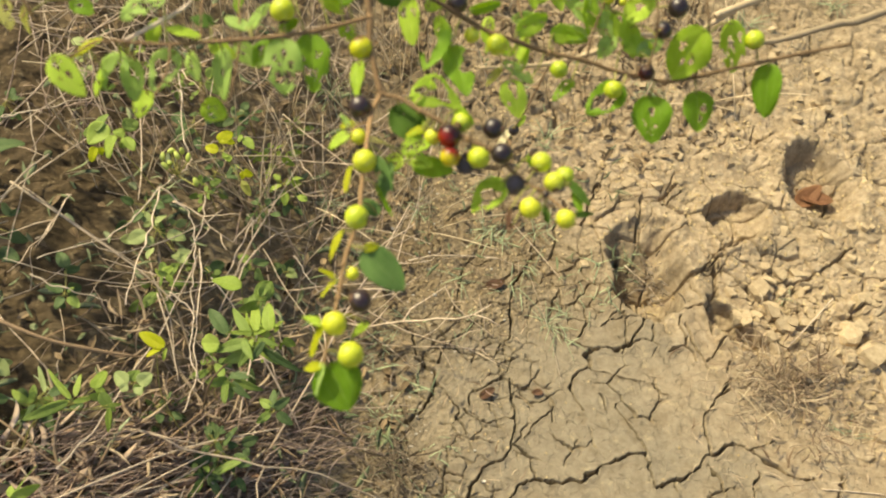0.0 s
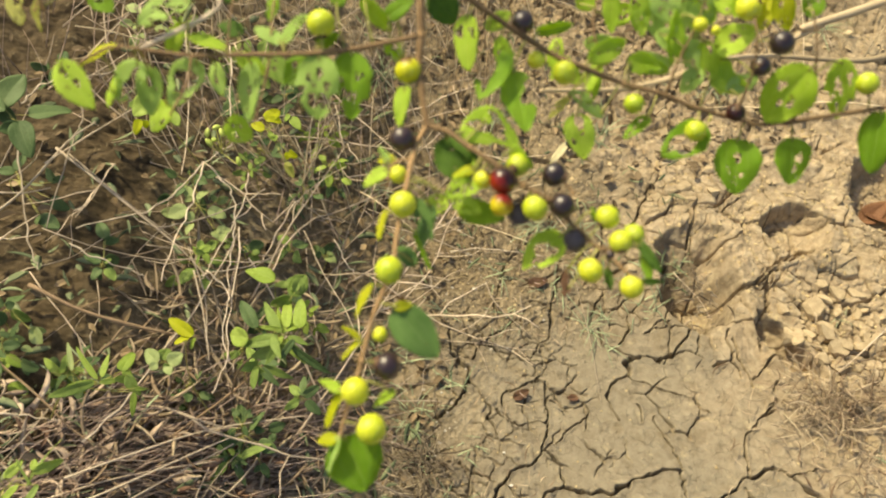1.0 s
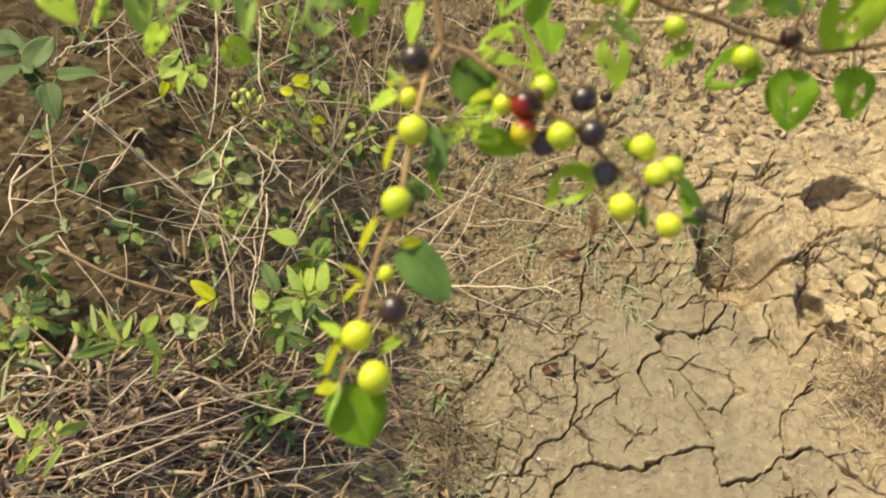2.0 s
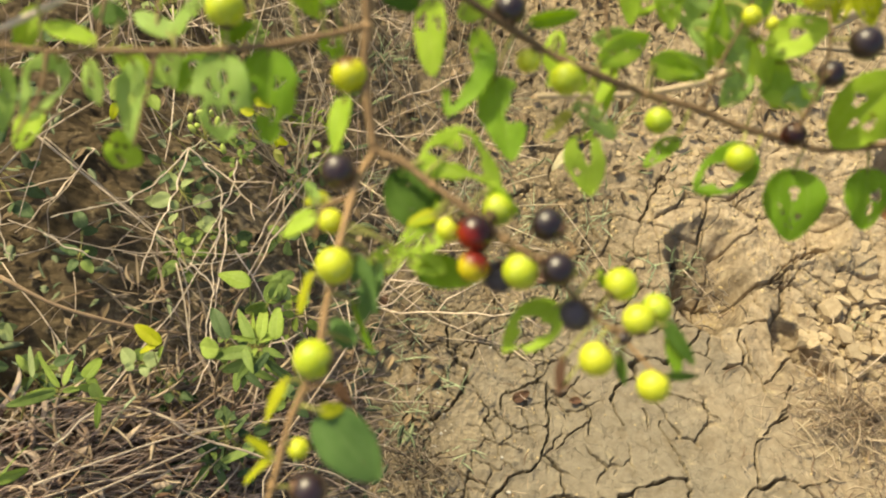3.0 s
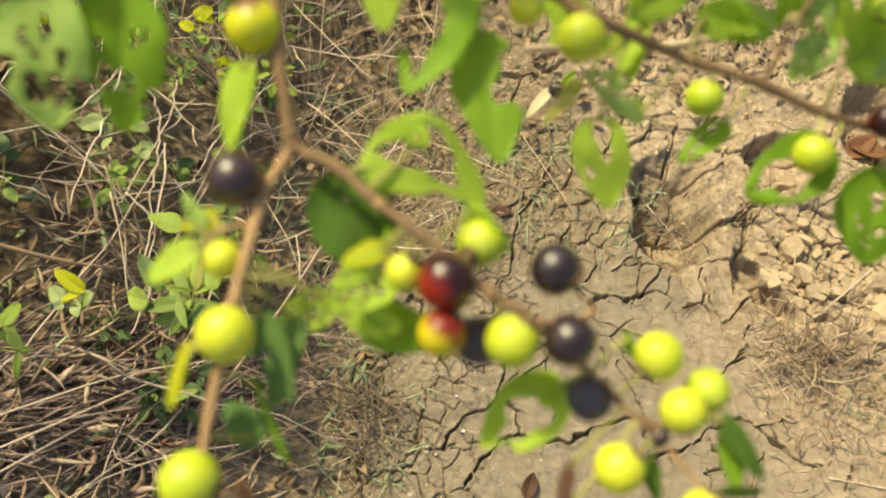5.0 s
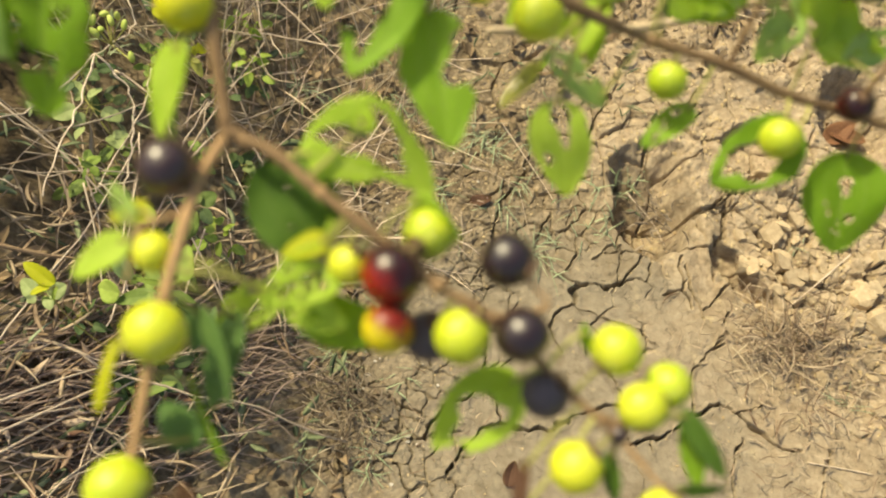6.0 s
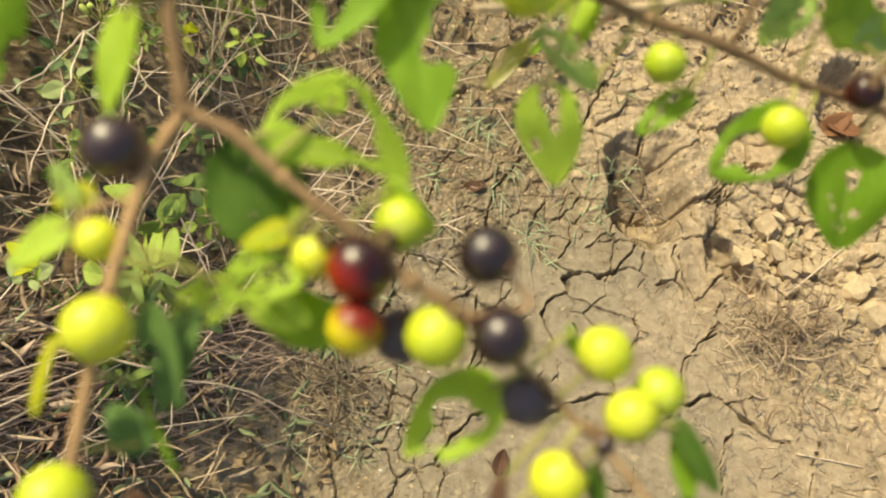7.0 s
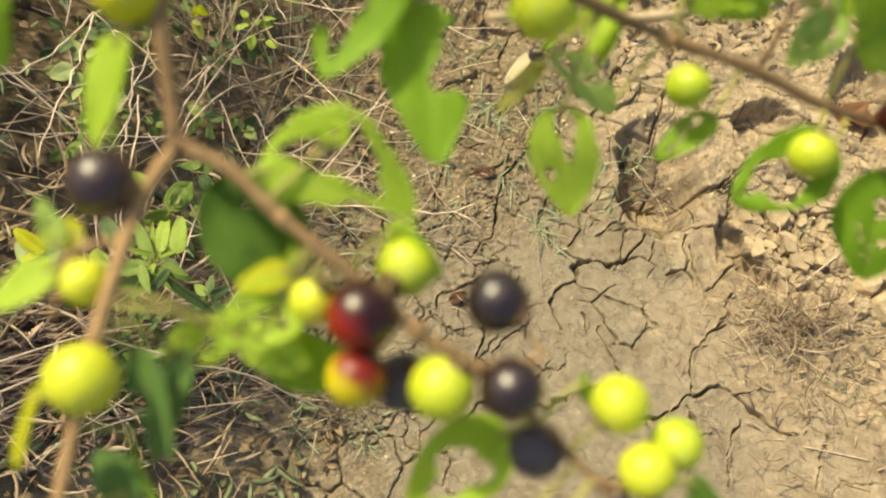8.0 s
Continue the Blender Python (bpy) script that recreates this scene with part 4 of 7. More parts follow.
branch([(0.0165, 0.2883, 1.1818), (0.0380, 0.2850, 1.1680), (0.0604, 0.2850, 1.1525), (0.0708, 0.2816, 1.1507), (0.0890, 0.2846, 1.1407), (0.1028, 0.2831, 1.1388), (0.1176, 0.2812, 1.1346), (0.1318, 0.2824, 1.1304), (0.1426, 0.2810, 1.1299), (0.1658, 0.2829, 1.1360), (0.1828, 0.2854, 1.1394), (0.2150, 0.2900, 1.1450)], 0.00105, 0.00080)
branch([(0.0981, 0.3268, 1.0964), (0.098, 0.38, 1.01), (0.102, 0.445, 0.926)], 0.0005, 0.0004)
branch([(0.1051, 0.2846, 1.1380), (0.1067, 0.2898, 1.1485), (0.1099, 0.2958, 1.1565), (0.1129, 0.3036, 1.1652)], 0.00055, 0.00030)
branch([(0.1306, 0.2809, 1.1333), (0.1316, 0.2848, 1.1507), (0.1293, 0.2900, 1.1638), (0.1265, 0.3043, 1.1683)], 0.00055, 0.00030)
branch([(0.0833, 0.2861, 1.1452), (0.0783, 0.2898, 1.1506), (0.0754, 0.2982, 1.1558), (0.0766, 0.3077, 1.1606)], 0.00055, 0.00030)
branch([(0.1514, 0.2810, 1.1319), (0.1529, 0.2847, 1.1479), (0.1508, 0.2888, 1.1597), (0.1483, 0.2997, 1.1671)], 0.00055, 0.00030)
branch([(-0.0548, 0.2547, 1.1667), (-0.0558, 0.2468, 1.1614), (-0.0603, 0.2381, 1.1558)], 0.00055, 0.00030)
branch([(-0.0296, 0.2575, 1.1676), (-0.0308, 0.2491, 1.1621), (-0.0330, 0.2385, 1.1548)], 0.00055, 0.00030)
branch([(-0.25, 0.50, 1.56), (-0.165, 0.33, 1.30), (-0.1195, 0.2830, 1.1720), (-0.1165, 0.2780, 1.1620), (-0.1185, 0.2770, 1.1590)], 0.0009, 0.0004)
part("dead_shoot", line_mesh("dead_shoot", [(-0.0713, 0.2552, 1.1675), (-0.0491, 0.2676, 1.1742), (-0.0506, 0.2736, 1.1781), (-0.055, 0.285, 1.19)], 0.0008, 0.0006, DEADWOOD, 8, 7, 0.12, 4), shrub, "pale bare dead shoot")

branch([(0.0186, 0.2340, 1.1500), (0.0150, 0.2328, 1.1503), (0.0123, 0.2310, 1.1495), (0.0118, 0.2279, 1.1481), (0.0114, 0.2240, 1.1465)], 0.00048, 0.00030)
branch([(0.0628, 0.2252, 1.1464), (0.0703, 0.2274, 1.1476), (0.0682, 0.2300, 1.1486), (0.0668, 0.2318, 1.1494)], 0.00048, 0.00030)
for place, radius in (((0.0218, 0.2468, 1.1521), 0.0014), ((0.0176, 0.2208, 1.1482), 0.0014), ((0.0162, 0.1975, 1.1401), 0.0013), ((0.0098, 0.1734, 1.1252), 0.0012),
                      ((0.0366, 0.2388, 1.1523), 0.0011), ((0.0547, 0.2283, 1.1485), 0.0013), ((0.0628, 0.2252, 1.1464), 0.0012), ((0.0743, 0.2201, 1.1374), 0.0012),
                      ((0.0171, 0.2712, 1.1681), 0.0014), ((0.1318, 0.2824, 1.1304), 0.0015), ((0.0890, 0.2846, 1.1407), 0.0013), ((0.0817, 0.2148, 1.1368), 0.0011)):
    node(place, radius)

berry((0.0146, 0.2397, 1.1525), 0.0043, "black")
berry((0.0146, 0.2284, 1.1484), 0.0029, "yellow")
berry((0.0175, 0.2170, 1.1482), 0.0042, "yellow")
berry((0.0156, 0.1976, 1.1403), 0.0044, "yellow")
berry((0.0145, 0.1811, 1.1292), 0.0024, "yellow")
berry((0.0090, 0.1648, 1.1221), 0.0043, "yellow")
berry((0.0151, 0.1549, 1.1182), 0.0046, "yellow")
berry((0.0174, 0.1740, 1.1225), 0.0043, "black")
berry((0.0479, 0.2288, 1.1497), 0.0044, "red")
berry((0.0482, 0.2222, 1.1456), 0.0037, "blush")
berry((0.0416, 0.2310, 1.1464), 0.0031, "yellow")
berry((0.0524, 0.2362, 1.1490), 0.0039, "yellow")
berry((0.0543, 0.2240, 1.1394), 0.0039, "dusty")
berry((0.0588, 0.2224, 1.1453), 0.0041, "yellow")
berry((0.0641, 0.2331, 1.1495), 0.0040, "black")
berry((0.0672, 0.2230, 1.1470), 0.0040, "black")
berry((0.0730, 0.2184, 1.1350), 0.0038, "dusty")
berry((0.0824, 0.2246, 1.1409), 0.0039, "yellow")
berry((0.0868, 0.2169, 1.1390), 0.0037, "yellow")
berry((0.0913, 0.2211, 1.1374), 0.0036, "yellow")
berry((0.0781, 0.2081, 1.1343), 0.0040, "yellow")
berry((0.0906, 0.2025, 1.1357), 0.0037, "yellow")
berry((0.0838, 0.2132, 1.1365), 0.0016, "black")
berry((0.1163, 0.2731, 1.1319), 0.0039, "yellow")
berry((0.0934, 0.2793, 1.1366), 0.0037, "yellow")
berry((0.0666, 0.2782, 1.1500), 0.0043, "yellow")
berry((0.0564, 0.2825, 1.1509), 0.0032, "yellow")
berry((0.0139, 0.2623, 1.1605), 0.0044, "capped", (0.0085, 0.2760, 1.1700))
berry((-0.0141, 0.2654, 1.1747), 0.0045, "yellow")
berry((0.0502, 0.2887, 1.1615), 0.0041, "black")
berry((0.1366, 0.2849, 1.1651), 0.0041, "black")
berry((0.1348, 0.2885, 1.1507), 0.0036, "black")
berry((0.1266, 0.2995, 1.1665), 0.0044, "yellow")
berry((0.1740, 0.2896, 1.1460), 0.0040, "yellow")
berry((0.1308, 0.2815, 1.1342), 0.0035, "red")
berry((0.1121, 0.2974, 1.1594), 0.0026, "yellow")
berry((0.1177, 0.2970, 1.1578), 0.0018, "yellow")
berry((0.102, 0.449, 0.918), 0.0042, "black")

leaf((-0.0980, 0.2489, 1.1644), (-0.0849, 0.2377, 1.1566), 0.0105, "lime", 2, 10)
leaf((-0.0793, 0.2552, 1.1678), (-0.0931, 0.2520, 1.1615), 0.0077, "yellow", 0, 35)
leaf((-0.0756, 0.2587, 1.1581), (-0.0825, 0.2470, 1.1506), 0.0109, "pale", 5, 0)
leaf((-0.0737, 0.2591, 1.1559), (-0.0711, 0.2453, 1.1466), 0.0087, "pale", 1, -20)
leaf((-0.0725, 0.2617, 1.1359), (-0.0760, 0.2506, 1.1323), 0.0084, "lime", 1, 0)
leaf((-0.0440, 0.2577, 1.1675), (-0.0576, 0.2605, 1.1706), 0.0072, "lime", 0, 40)
leaf((-0.0553, 0.2591, 1.1600), (-0.0637, 0.2459, 1.1515), 0.0123, "pale", 7, 0)
leaf((-0.0374, 0.2596, 1.1615), (-0.0370, 0.2429, 1.1507), 0.0082, "pale", 1, 15)
leaf((-0.0485, 0.2513, 1.1400), (-0.0385, 0.2455, 1.1391), 0.0097, "lime", 2, 20)
leaf((-0.0261, 0.2603, 1.1700), (-0.0357, 0.2640, 1.1722), 0.0058, "pale", 0, 20)
leaf((-0.0261, 0.2603, 1.1700), (-0.0192, 0.2680, 1.1760), 0.0061, "pale", 4, -20)
leaf((-0.0314, 0.2778, 1.1743), (-0.0324, 0.2699, 1.1693), 0.0063, "green", 3, 30)
leaf((-0.0141, 0.2582, 1.1680), (-0.0134, 0.2420, 1.1556), 0.0152, "pale", 4, 0)
leaf((-0.0043, 0.2615, 1.1674), (-0.0025, 0.2442, 1.1545), 0.0135, "green", 3, -10)
leaf((0.0131, 0.2574, 1.1585), (0.0127, 0.2432, 1.1541), 0.0060, "lime", 0, 20, 0.6, 0.52)
leaf((-0.0562, 0.2682, 1.1793), (-0.0721, 0.2592, 1.1749), 0.0104, "pale", 4, 0)
leaf((-0.1263, 0.2824, 1.1635), (-0.1224, 0.2722, 1.1567), 0.0070, "dry", 3, 0)
leaf((-0.1182, 0.2805, 1.1620), (-0.1156, 0.2709, 1.1556), 0.0055, "dry", 2, 40)
leaf((-0.0025, 0.2758, 1.1775), (0.0070, 0.2702, 1.1693), 0.0069, "lime", 0, 45)
leaf((0.0053, 0.2727, 1.1722), (0.0137, 0.2801, 1.1760), 0.0059, "green", 0, 10)
leaf((0.0192, 0.2854, 1.1742), (0.0276, 0.2809, 1.1655), 0.0113, "dark", 0, 0)
leaf((0.0312, 0.2813, 1.1693), (0.0329, 0.2650, 1.1603), 0.0093, "lime", 1, 25)
leaf((0.0445, 0.2814, 1.1583), (0.0382, 0.2580, 1.1561), 0.0118, "green", 12, 0, 0.5)
leaf((0.0479, 0.2749, 1.1521), (0.0548, 0.2523, 1.1474), 0.0122, "green", 13, -12, 0.6)
leaf((0.0697, 0.2799, 1.1365), (0.0630, 0.2690, 1.1368), 0.0032, "dry", 1, 0)
leaf((0.0722, 0.2706, 1.1381), (0.0762, 0.2545, 1.1337), 0.0106, "lime", 8, 0)
leaf((0.0552, 0.2905, 1.1564), (0.0684, 0.2940, 1.1578), 0.0051, "green", 0, 55)
leaf((0.0742, 0.2842, 1.1512), (0.0888, 0.2960, 1.1509), 0.0080, "lime", 1, 35)
leaf((0.0895, 0.2919, 1.1450), (0.1025, 0.2924, 1.1433), 0.0082, "lime", 4, 25)
leaf((0.0898, 0.3077, 1.1643), (0.0936, 0.2980, 1.1512), 0.0072, "lime", 3, 10)
leaf((0.0690, 0.2208, 1.1350), (0.0571, 0.2092, 1.1292), 0.0112, "lime", 9, 10)
leaf((0.0340, 0.2268, 1.1358), (0.0498, 0.2246, 1.1350), 0.0082, "green", 0, 10)
leaf((0.0283, 0.2462, 1.1480), (0.0362, 0.2334, 1.1430), 0.0140, "dark", 10, -8, 0.15, 0.95, 0.42)
leaf((0.0326, 0.2445, 1.1536), (0.0529, 0.2429, 1.1485), 0.0205, "lime", 14, 0, 0.4)
leaf((0.0402, 0.2319, 1.1465), (0.0305, 0.2238, 1.1451), 0.0084, "lime", 11, 0)
leaf((0.0110, 0.2300, 1.1490), (0.0037, 0.2241, 1.1467), 0.0051, "lime", 0, 15)
leaf((0.0110, 0.2316, 1.1495), (0.0074, 0.2373, 1.1512), 0.0028, "pale", 1, 30)
leaf((0.0125, 0.2159, 1.1465), (0.0106, 0.2067, 1.1427), 0.0041, "yellow", 0, 45)
leaf((0.0133, 0.2570, 1.1548), (0.0132, 0.2442, 1.1507), 0.0029, "pale", 0, 50)
leaf((0.0208, 0.2229, 1.1442), (0.0274, 0.2102, 1.1399), 0.0056, "mid", 1, 20)
leaf((0.0303, 0.2289, 1.1372), (0.0225, 0.2227, 1.1357), 0.0071, "lime", 11, 0)
leaf((0.0212, 0.2140, 1.1395), (0.0273, 0.2023, 1.1348), 0.0027, "green", 0, 50)
leaf((0.0106, 0.1941, 1.1379), (0.0058, 0.1843, 1.1325), 0.0038, "yellow", 0, 40)
leaf((0.0092, 0.1790, 1.1285), (0.0035, 0.1730, 1.1262), 0.0031, "yellow", 0, 50)
leaf((0.0092, 0.1790, 1.1285), (0.0030, 0.1819, 1.1313), 0.0028, "yellow", 0, 50)
leaf((0.0182, 0.1886, 1.1337), (0.0329, 0.1766, 1.1260), 0.0125, "mid", 0, 0)
leaf((0.0182, 0.1880, 1.1346), (0.0237, 0.1893, 1.1353), 0.0035, "yellow", 0, 20)
leaf((0.0051, 0.1643, 1.1217), (0.0007, 0.1547, 1.1163), 0.0058, "yellow", 0, 50)
leaf((0.0051, 0.1643, 1.1217), (-0.0022, 0.1672, 1.1235), 0.0045, "lime", 0, 50)
leaf((0.0069, 0.1535, 1.1137), (0.0153, 0.1405, 1.1044), 0.0179, "green", 0, -12)
leaf((0.0056, 0.1524, 1.1164), (0.0029, 0.1428, 1.1099), 0.0051, "pale", 0, 45)
leaf((0.0056, 0.1521, 1.1151), (-0.0013, 0.1511, 1.1141), 0.0051, "yellow", 0, 40)
leaf((0.0925, 0.2172, 1.1396), (0.0995, 0.2079, 1.1371), 0.0036, "dark", 0, 20)
leaf((0.0837, 0.2117, 1.1319), (0.0854, 0.2042, 1.1297), 0.0030, "dark", 0, 30)
leaf((0.0937, 0.2067, 1.1327), (0.1021, 0.2074, 1.1327), 0.0023, "dark", 0, 30)
leaf((0.0774, 0.2282, 1.1411), (0.0788, 0.2242, 1.1379), 0.0023, "green", 0, 50)
leaf((0.0696, 0.2210, 1.1358), (0.0693, 0.2147, 1.1316), 0.0031, "green", 2, 40)
leaf((0.1336, 0.2772, 1.1252), (0.1351, 0.2599, 1.1142), 0.0167, "green", 15, 0)
leaf((0.1530, 0.2780, 1.1277), (0.1546, 0.2641, 1.1175), 0.0137, "green", 1, -10)
leaf((0.1212, 0.2760, 1.1316), (0.1054, 0.2658, 1.1252), 0.0133, "green", 7, 0)
leaf((0.1503, 0.2855, 1.1549), (0.1414, 0.2809, 1.1314), 0.0176, "lime", 1, 0)
leaf((0.1640, 0.2949, 1.1517), (0.1688, 0.2844, 1.1316), 0.0106, "lime", 3, 15)
leaf((0.1818, 0.2845, 1.1385), (0.1812, 0.2680, 1.1228), 0.0126, "green", 0, 30)
leaf((0.1047, 0.2904, 1.1488), (0.1041, 0.3025, 1.1612), 0.0076, "lime", 1, 35)
leaf((0.0961, 0.3110, 1.1618), (0.1037, 0.3024, 1.1551), 0.0101, "pale", 2, 0)
leaf((0.1110, 0.3105, 1.1642), (0.1178, 0.3019, 1.1560), 0.0096, "lime", 1, 0)
leaf((0.1196, 0.2979, 1.1487), (0.1320, 0.2959, 1.1608), 0.0112, "lime", 1, 0)
leaf((0.1351, 0.3088, 1.1655), (0.1324, 0.2957, 1.1610), 0.0078, "yellow", 1, 20)
leaf((0.1000, 0.2777, 1.1323), (0.0911, 0.2707, 1.1277), 0.0058, "green", 2, 20)
leaf((0.0909, 0.2938, 1.1436), (0.1073, 0.2960, 1.1417), 0.0076, "pale", 0, 10)
leaf((-0.0160, 0.2632, 1.1675), (-0.0091, 0.2671, 1.1695), 0.0048, "green", 0, 30)
leaf((-0.0423, 0.2695, 1.1637), (-0.0512, 0.2721, 1.1653), 0.0064, "dark", 0, 20)
leaf((0.0832, 0.2765, 1.1321), (0.0702, 0.2775, 1.1424), 0.0074, "pale", 4, 20, 0.5)
leaf((-0.0636, 0.2572, 1.1638), (-0.0616, 0.2668, 1.1689), 0.0055, "lime", 0, 40)
leaf((-0.0431, 0.2625, 1.1611), (-0.0330, 0.2576, 1.1584), 0.0063, "lime", 1, 10)
leaf((-0.0341, 0.2639, 1.1598), (-0.0241, 0.2576, 1.1543), 0.0075, "pale", 1, 10)
leaf((-0.0191, 0.2624, 1.1640), (-0.0266, 0.2538, 1.1578), 0.0081, "green", 1, 20)
leaf((0.0064, 0.2730, 1.1634), (0.0112, 0.2670, 1.1569), 0.0068, "green", 4, 40)
leaf((-0.0521, 0.2635, 1.1557), (-0.0489, 0.2543, 1.1493), 0.0065, "pale", 1, 20)
leaf((-0.0833, 0.2560, 1.1542), (-0.0861, 0.2462, 1.1478), 0.0064, "lime", 3, 30)
leaf((0.0379, 0.2814, 1.1637), (0.0460, 0.2928, 1.1625), 0.0058, "lime", 0, 30)
leaf((0.0630, 0.2906, 1.1455), (0.0742, 0.2841, 1.1391), 0.0069, "lime", 1, 10)
leaf((0.0795, 0.2908, 1.1439), (0.0761, 0.2808, 1.1398), 0.0061, "lime", 0, 30)
leaf((0.0824, 0.3045, 1.1511), (0.0902, 0.3114, 1.1538), 0.0082, "lime", 2, 10)
leaf((0.1092, 0.2941, 1.1474), (0.1023, 0.2997, 1.1522), 0.0081, "lime", 0, 20)
leaf((0.1243, 0.3049, 1.1603), (0.1164, 0.3098, 1.1629), 0.0088, "lime", 1, 10)
leaf((0.1478, 0.3067, 1.1611), (0.1566, 0.3147, 1.1618), 0.0088, "green", 4, 20)
leaf((0.0691, 0.3048, 1.1572), (0.0773, 0.3134, 1.1570), 0.0082, "lime", 3, 30)
leaf((-0.0129, 0.2790, 1.1705), (-0.0099, 0.2843, 1.1725), 0.0056, "green", 0, 20)
leaf((-0.1043, 0.2916, 1.1567), (-0.0956, 0.2866, 1.1532), 0.0081, "green", 1, 0)
leaf((-0.0485, 0.2865, 1.1630), (-0.0528, 0.2896, 1.1649), 0.0078, "dark", 0, 0)
leaf((0.0226, 0.2056, 1.1315), (0.0165, 0.2110, 1.1338), 0.0056, "mid", 0, 10)
leaf((0.0260, 0.2247, 1.1397), (0.0234, 0.2100, 1.1349), 0.0058, "mid", 0, 20)
leaf((0.0321, 0.2274, 1.1401), (0.0420, 0.2242, 1.1376), 0.0064, "lime", 11, 10)
leaf((0.0427, 0.2517, 1.1512), (0.0354, 0.2530, 1.1530), 0.0067, "lime", 2, 40)
leaf((0.0496, 0.2401, 1.1530), (0.0566, 0.2348, 1.1490), 0.0054, "lime", 0, 45)
leaf((0.0206, 0.1687, 1.1170), (0.0144, 0.1628, 1.1162), 0.0035, "lime", 0, 30)
leaf((0.0386, 0.2337, 1.1479), (0.0316, 0.2312, 1.1465), 0.0047, "yellow", 0, 30)
leaf((0.0129, 0.2346, 1.1489), (0.0073, 0.2330, 1.1486), 0.0044, "yellow", 0, 30)
leaf((0.0949, 0.2172, 1.1361), (0.0971, 0.2068, 1.1327), 0.0040, "green", 0, 30)
leaf((0.0727, 0.2914, 1.1517), (0.0880, 0.2978, 1.1481), 0.0061, "pale", 0, 20)
leaf((0.0916, 0.3072, 1.1592), (0.0933, 0.3017, 1.1497), 0.0074, "lime", 1, 10)
leaf((0.0897, 0.2936, 1.1442), (0.1062, 0.2924, 1.1411), 0.0066, "lime", 0, 25)
leaf((0.1054, 0.3083, 1.1617), (0.1150, 0.2884, 1.1383), 0.0092, "pale", 3, 5, 0.5)
leaf((0.1202, 0.2924, 1.1409), (0.1347, 0.2888, 1.1392), 0.0089, "lime", 0, 10)
leaf((0.1157, 0.2987, 1.1516), (0.1215, 0.2895, 1.1408), 0.0075, "lime", 1, 30)
leaf((0.0423, 0.2813, 1.1610), (0.0474, 0.2713, 1.1532), 0.0062, "lime", 1, 20)
leaf((0.0639, 0.2967, 1.1490), (0.0628, 0.2833, 1.1409), 0.0060, "lime", 3, 10)
leaf((0.0780, 0.2899, 1.1421), (0.0772, 0.2807, 1.1328), 0.0075, "lime", 3, 10)

leaf((0.0807, 0.3091, 1.1623), (0.0826, 0.2980, 1.1516), 0.0064, "lime", 0, 10)
leaf((0.0948, 0.3103, 1.1603), (0.0999, 0.2993, 1.1496), 0.0086, "pale", 1, 0)
leaf((0.1046, 0.3056, 1.1564), (0.1060, 0.2920, 1.1441), 0.0052, "lime", 0, -15)
leaf((0.1092, 0.3084, 1.1645), (0.1177, 0.3020, 1.1565), 0.0129, "pale", 3, 0)
leaf((0.0982, 0.2993, 1.1526), (0.1164, 0.2958, 1.1461), 0.0087, "pale", 0, 15)
leaf((0.1229, 0.2972, 1.1465), (0.1256, 0.2875, 1.1367), 0.0083, "lime", 1, 0)
leaf((0.1262, 0.2873, 1.1393), (0.1389, 0.2949, 1.1403), 0.0070, "pale", 2, 15)
leaf((0.1363, 0.3048, 1.1694), (0.1420, 0.2967, 1.1605), 0.0085, "yellow", 2, 0)
leaf((0.1292, 0.3082, 1.1702), (0.1230, 0.3000, 1.1618), 0.0095, "lime", 1, 10)
leaf((0.1163, 0.2930, 1.1438), (0.1107, 0.2867, 1.1365), 0.0074, "pale", 1, 0)
leaf((0.0995, 0.4495, 0.9185), (0.0880, 0.4345, 0.9100), 0.0062, "husk", 0, 10)
leaf((0.0706, 0.2084, 1.1344), (0.0701, 0.1997, 1.1297), 0.0026, "brown", 0, 40)
leaf((0.0725, 0.2031, 1.1315), (0.0697, 0.2008, 1.1303), 0.0024, "brown", 0, 25)
leaf((0.0175, 0.2022, 1.1164), (0.0221, 0.1971, 1.1138), 0.0036, "brown", 0, 30)
leaf((0.1040, 0.4510, 0.9190), (0.1115, 0.4595, 0.9235), 0.0046, "lime", 0, 35)


# ---- dry stems on the bank and the mud ----
def dry_stem(kind, radius, course):
    mat = {"straw": STRAW, "twig": DEADWOOD, "stalk": STALK}[kind]
    rng = random.Random(int(course[0][0] * 9973) + int(course[0][1] * 7919))
    pts = [np.array(p) for p in course]
    if kind == "twig":                               # twigs kink
        pts = [p + np.array([rng.uniform(-1, 1) * 0.0026 for _ in range(3)]) for p in spline(pts, 5)]
    me = line_mesh(kind, pts, radius, radius * 0.6, mat, 2 if kind == "twig" else 5, 6, 0.28 if kind == "twig" else 0.15, int(radius * 1e5))
    name = {"straw": "straw", "twig": "dead_twig", "stalk": "dry_stalk"}[kind]
    ob = new(name, me)
    words = {"straw": "long pale dry straw lying over the bank", "twig": "thin bare weathered grey twig", "stalk": "thick brown dead plant stalk"}
    if min(p[2] for p in course) < 0.03:
        words["straw"] = "short pale straw lying on the cracked mud"
    return tagged(ob, words[kind], {"straw": "straw", "twig": "twig", "stalk": "stalk"}[kind], "dry stems on the ground")


dry_stem("straw", .0022, [(-0.680, 0.677, 0.369), (-0.644, 0.739, 0.369), (-0.611, 0.840, 0.369), (-0.583, 0.888, 0.366)])
dry_stem("straw", .0019, [(-0.624, 0.826, 0.370), (-0.510, 0.760, 0.344), (-0.419, 0.713, 0.299), (-0.363, 0.675, 0.263)])
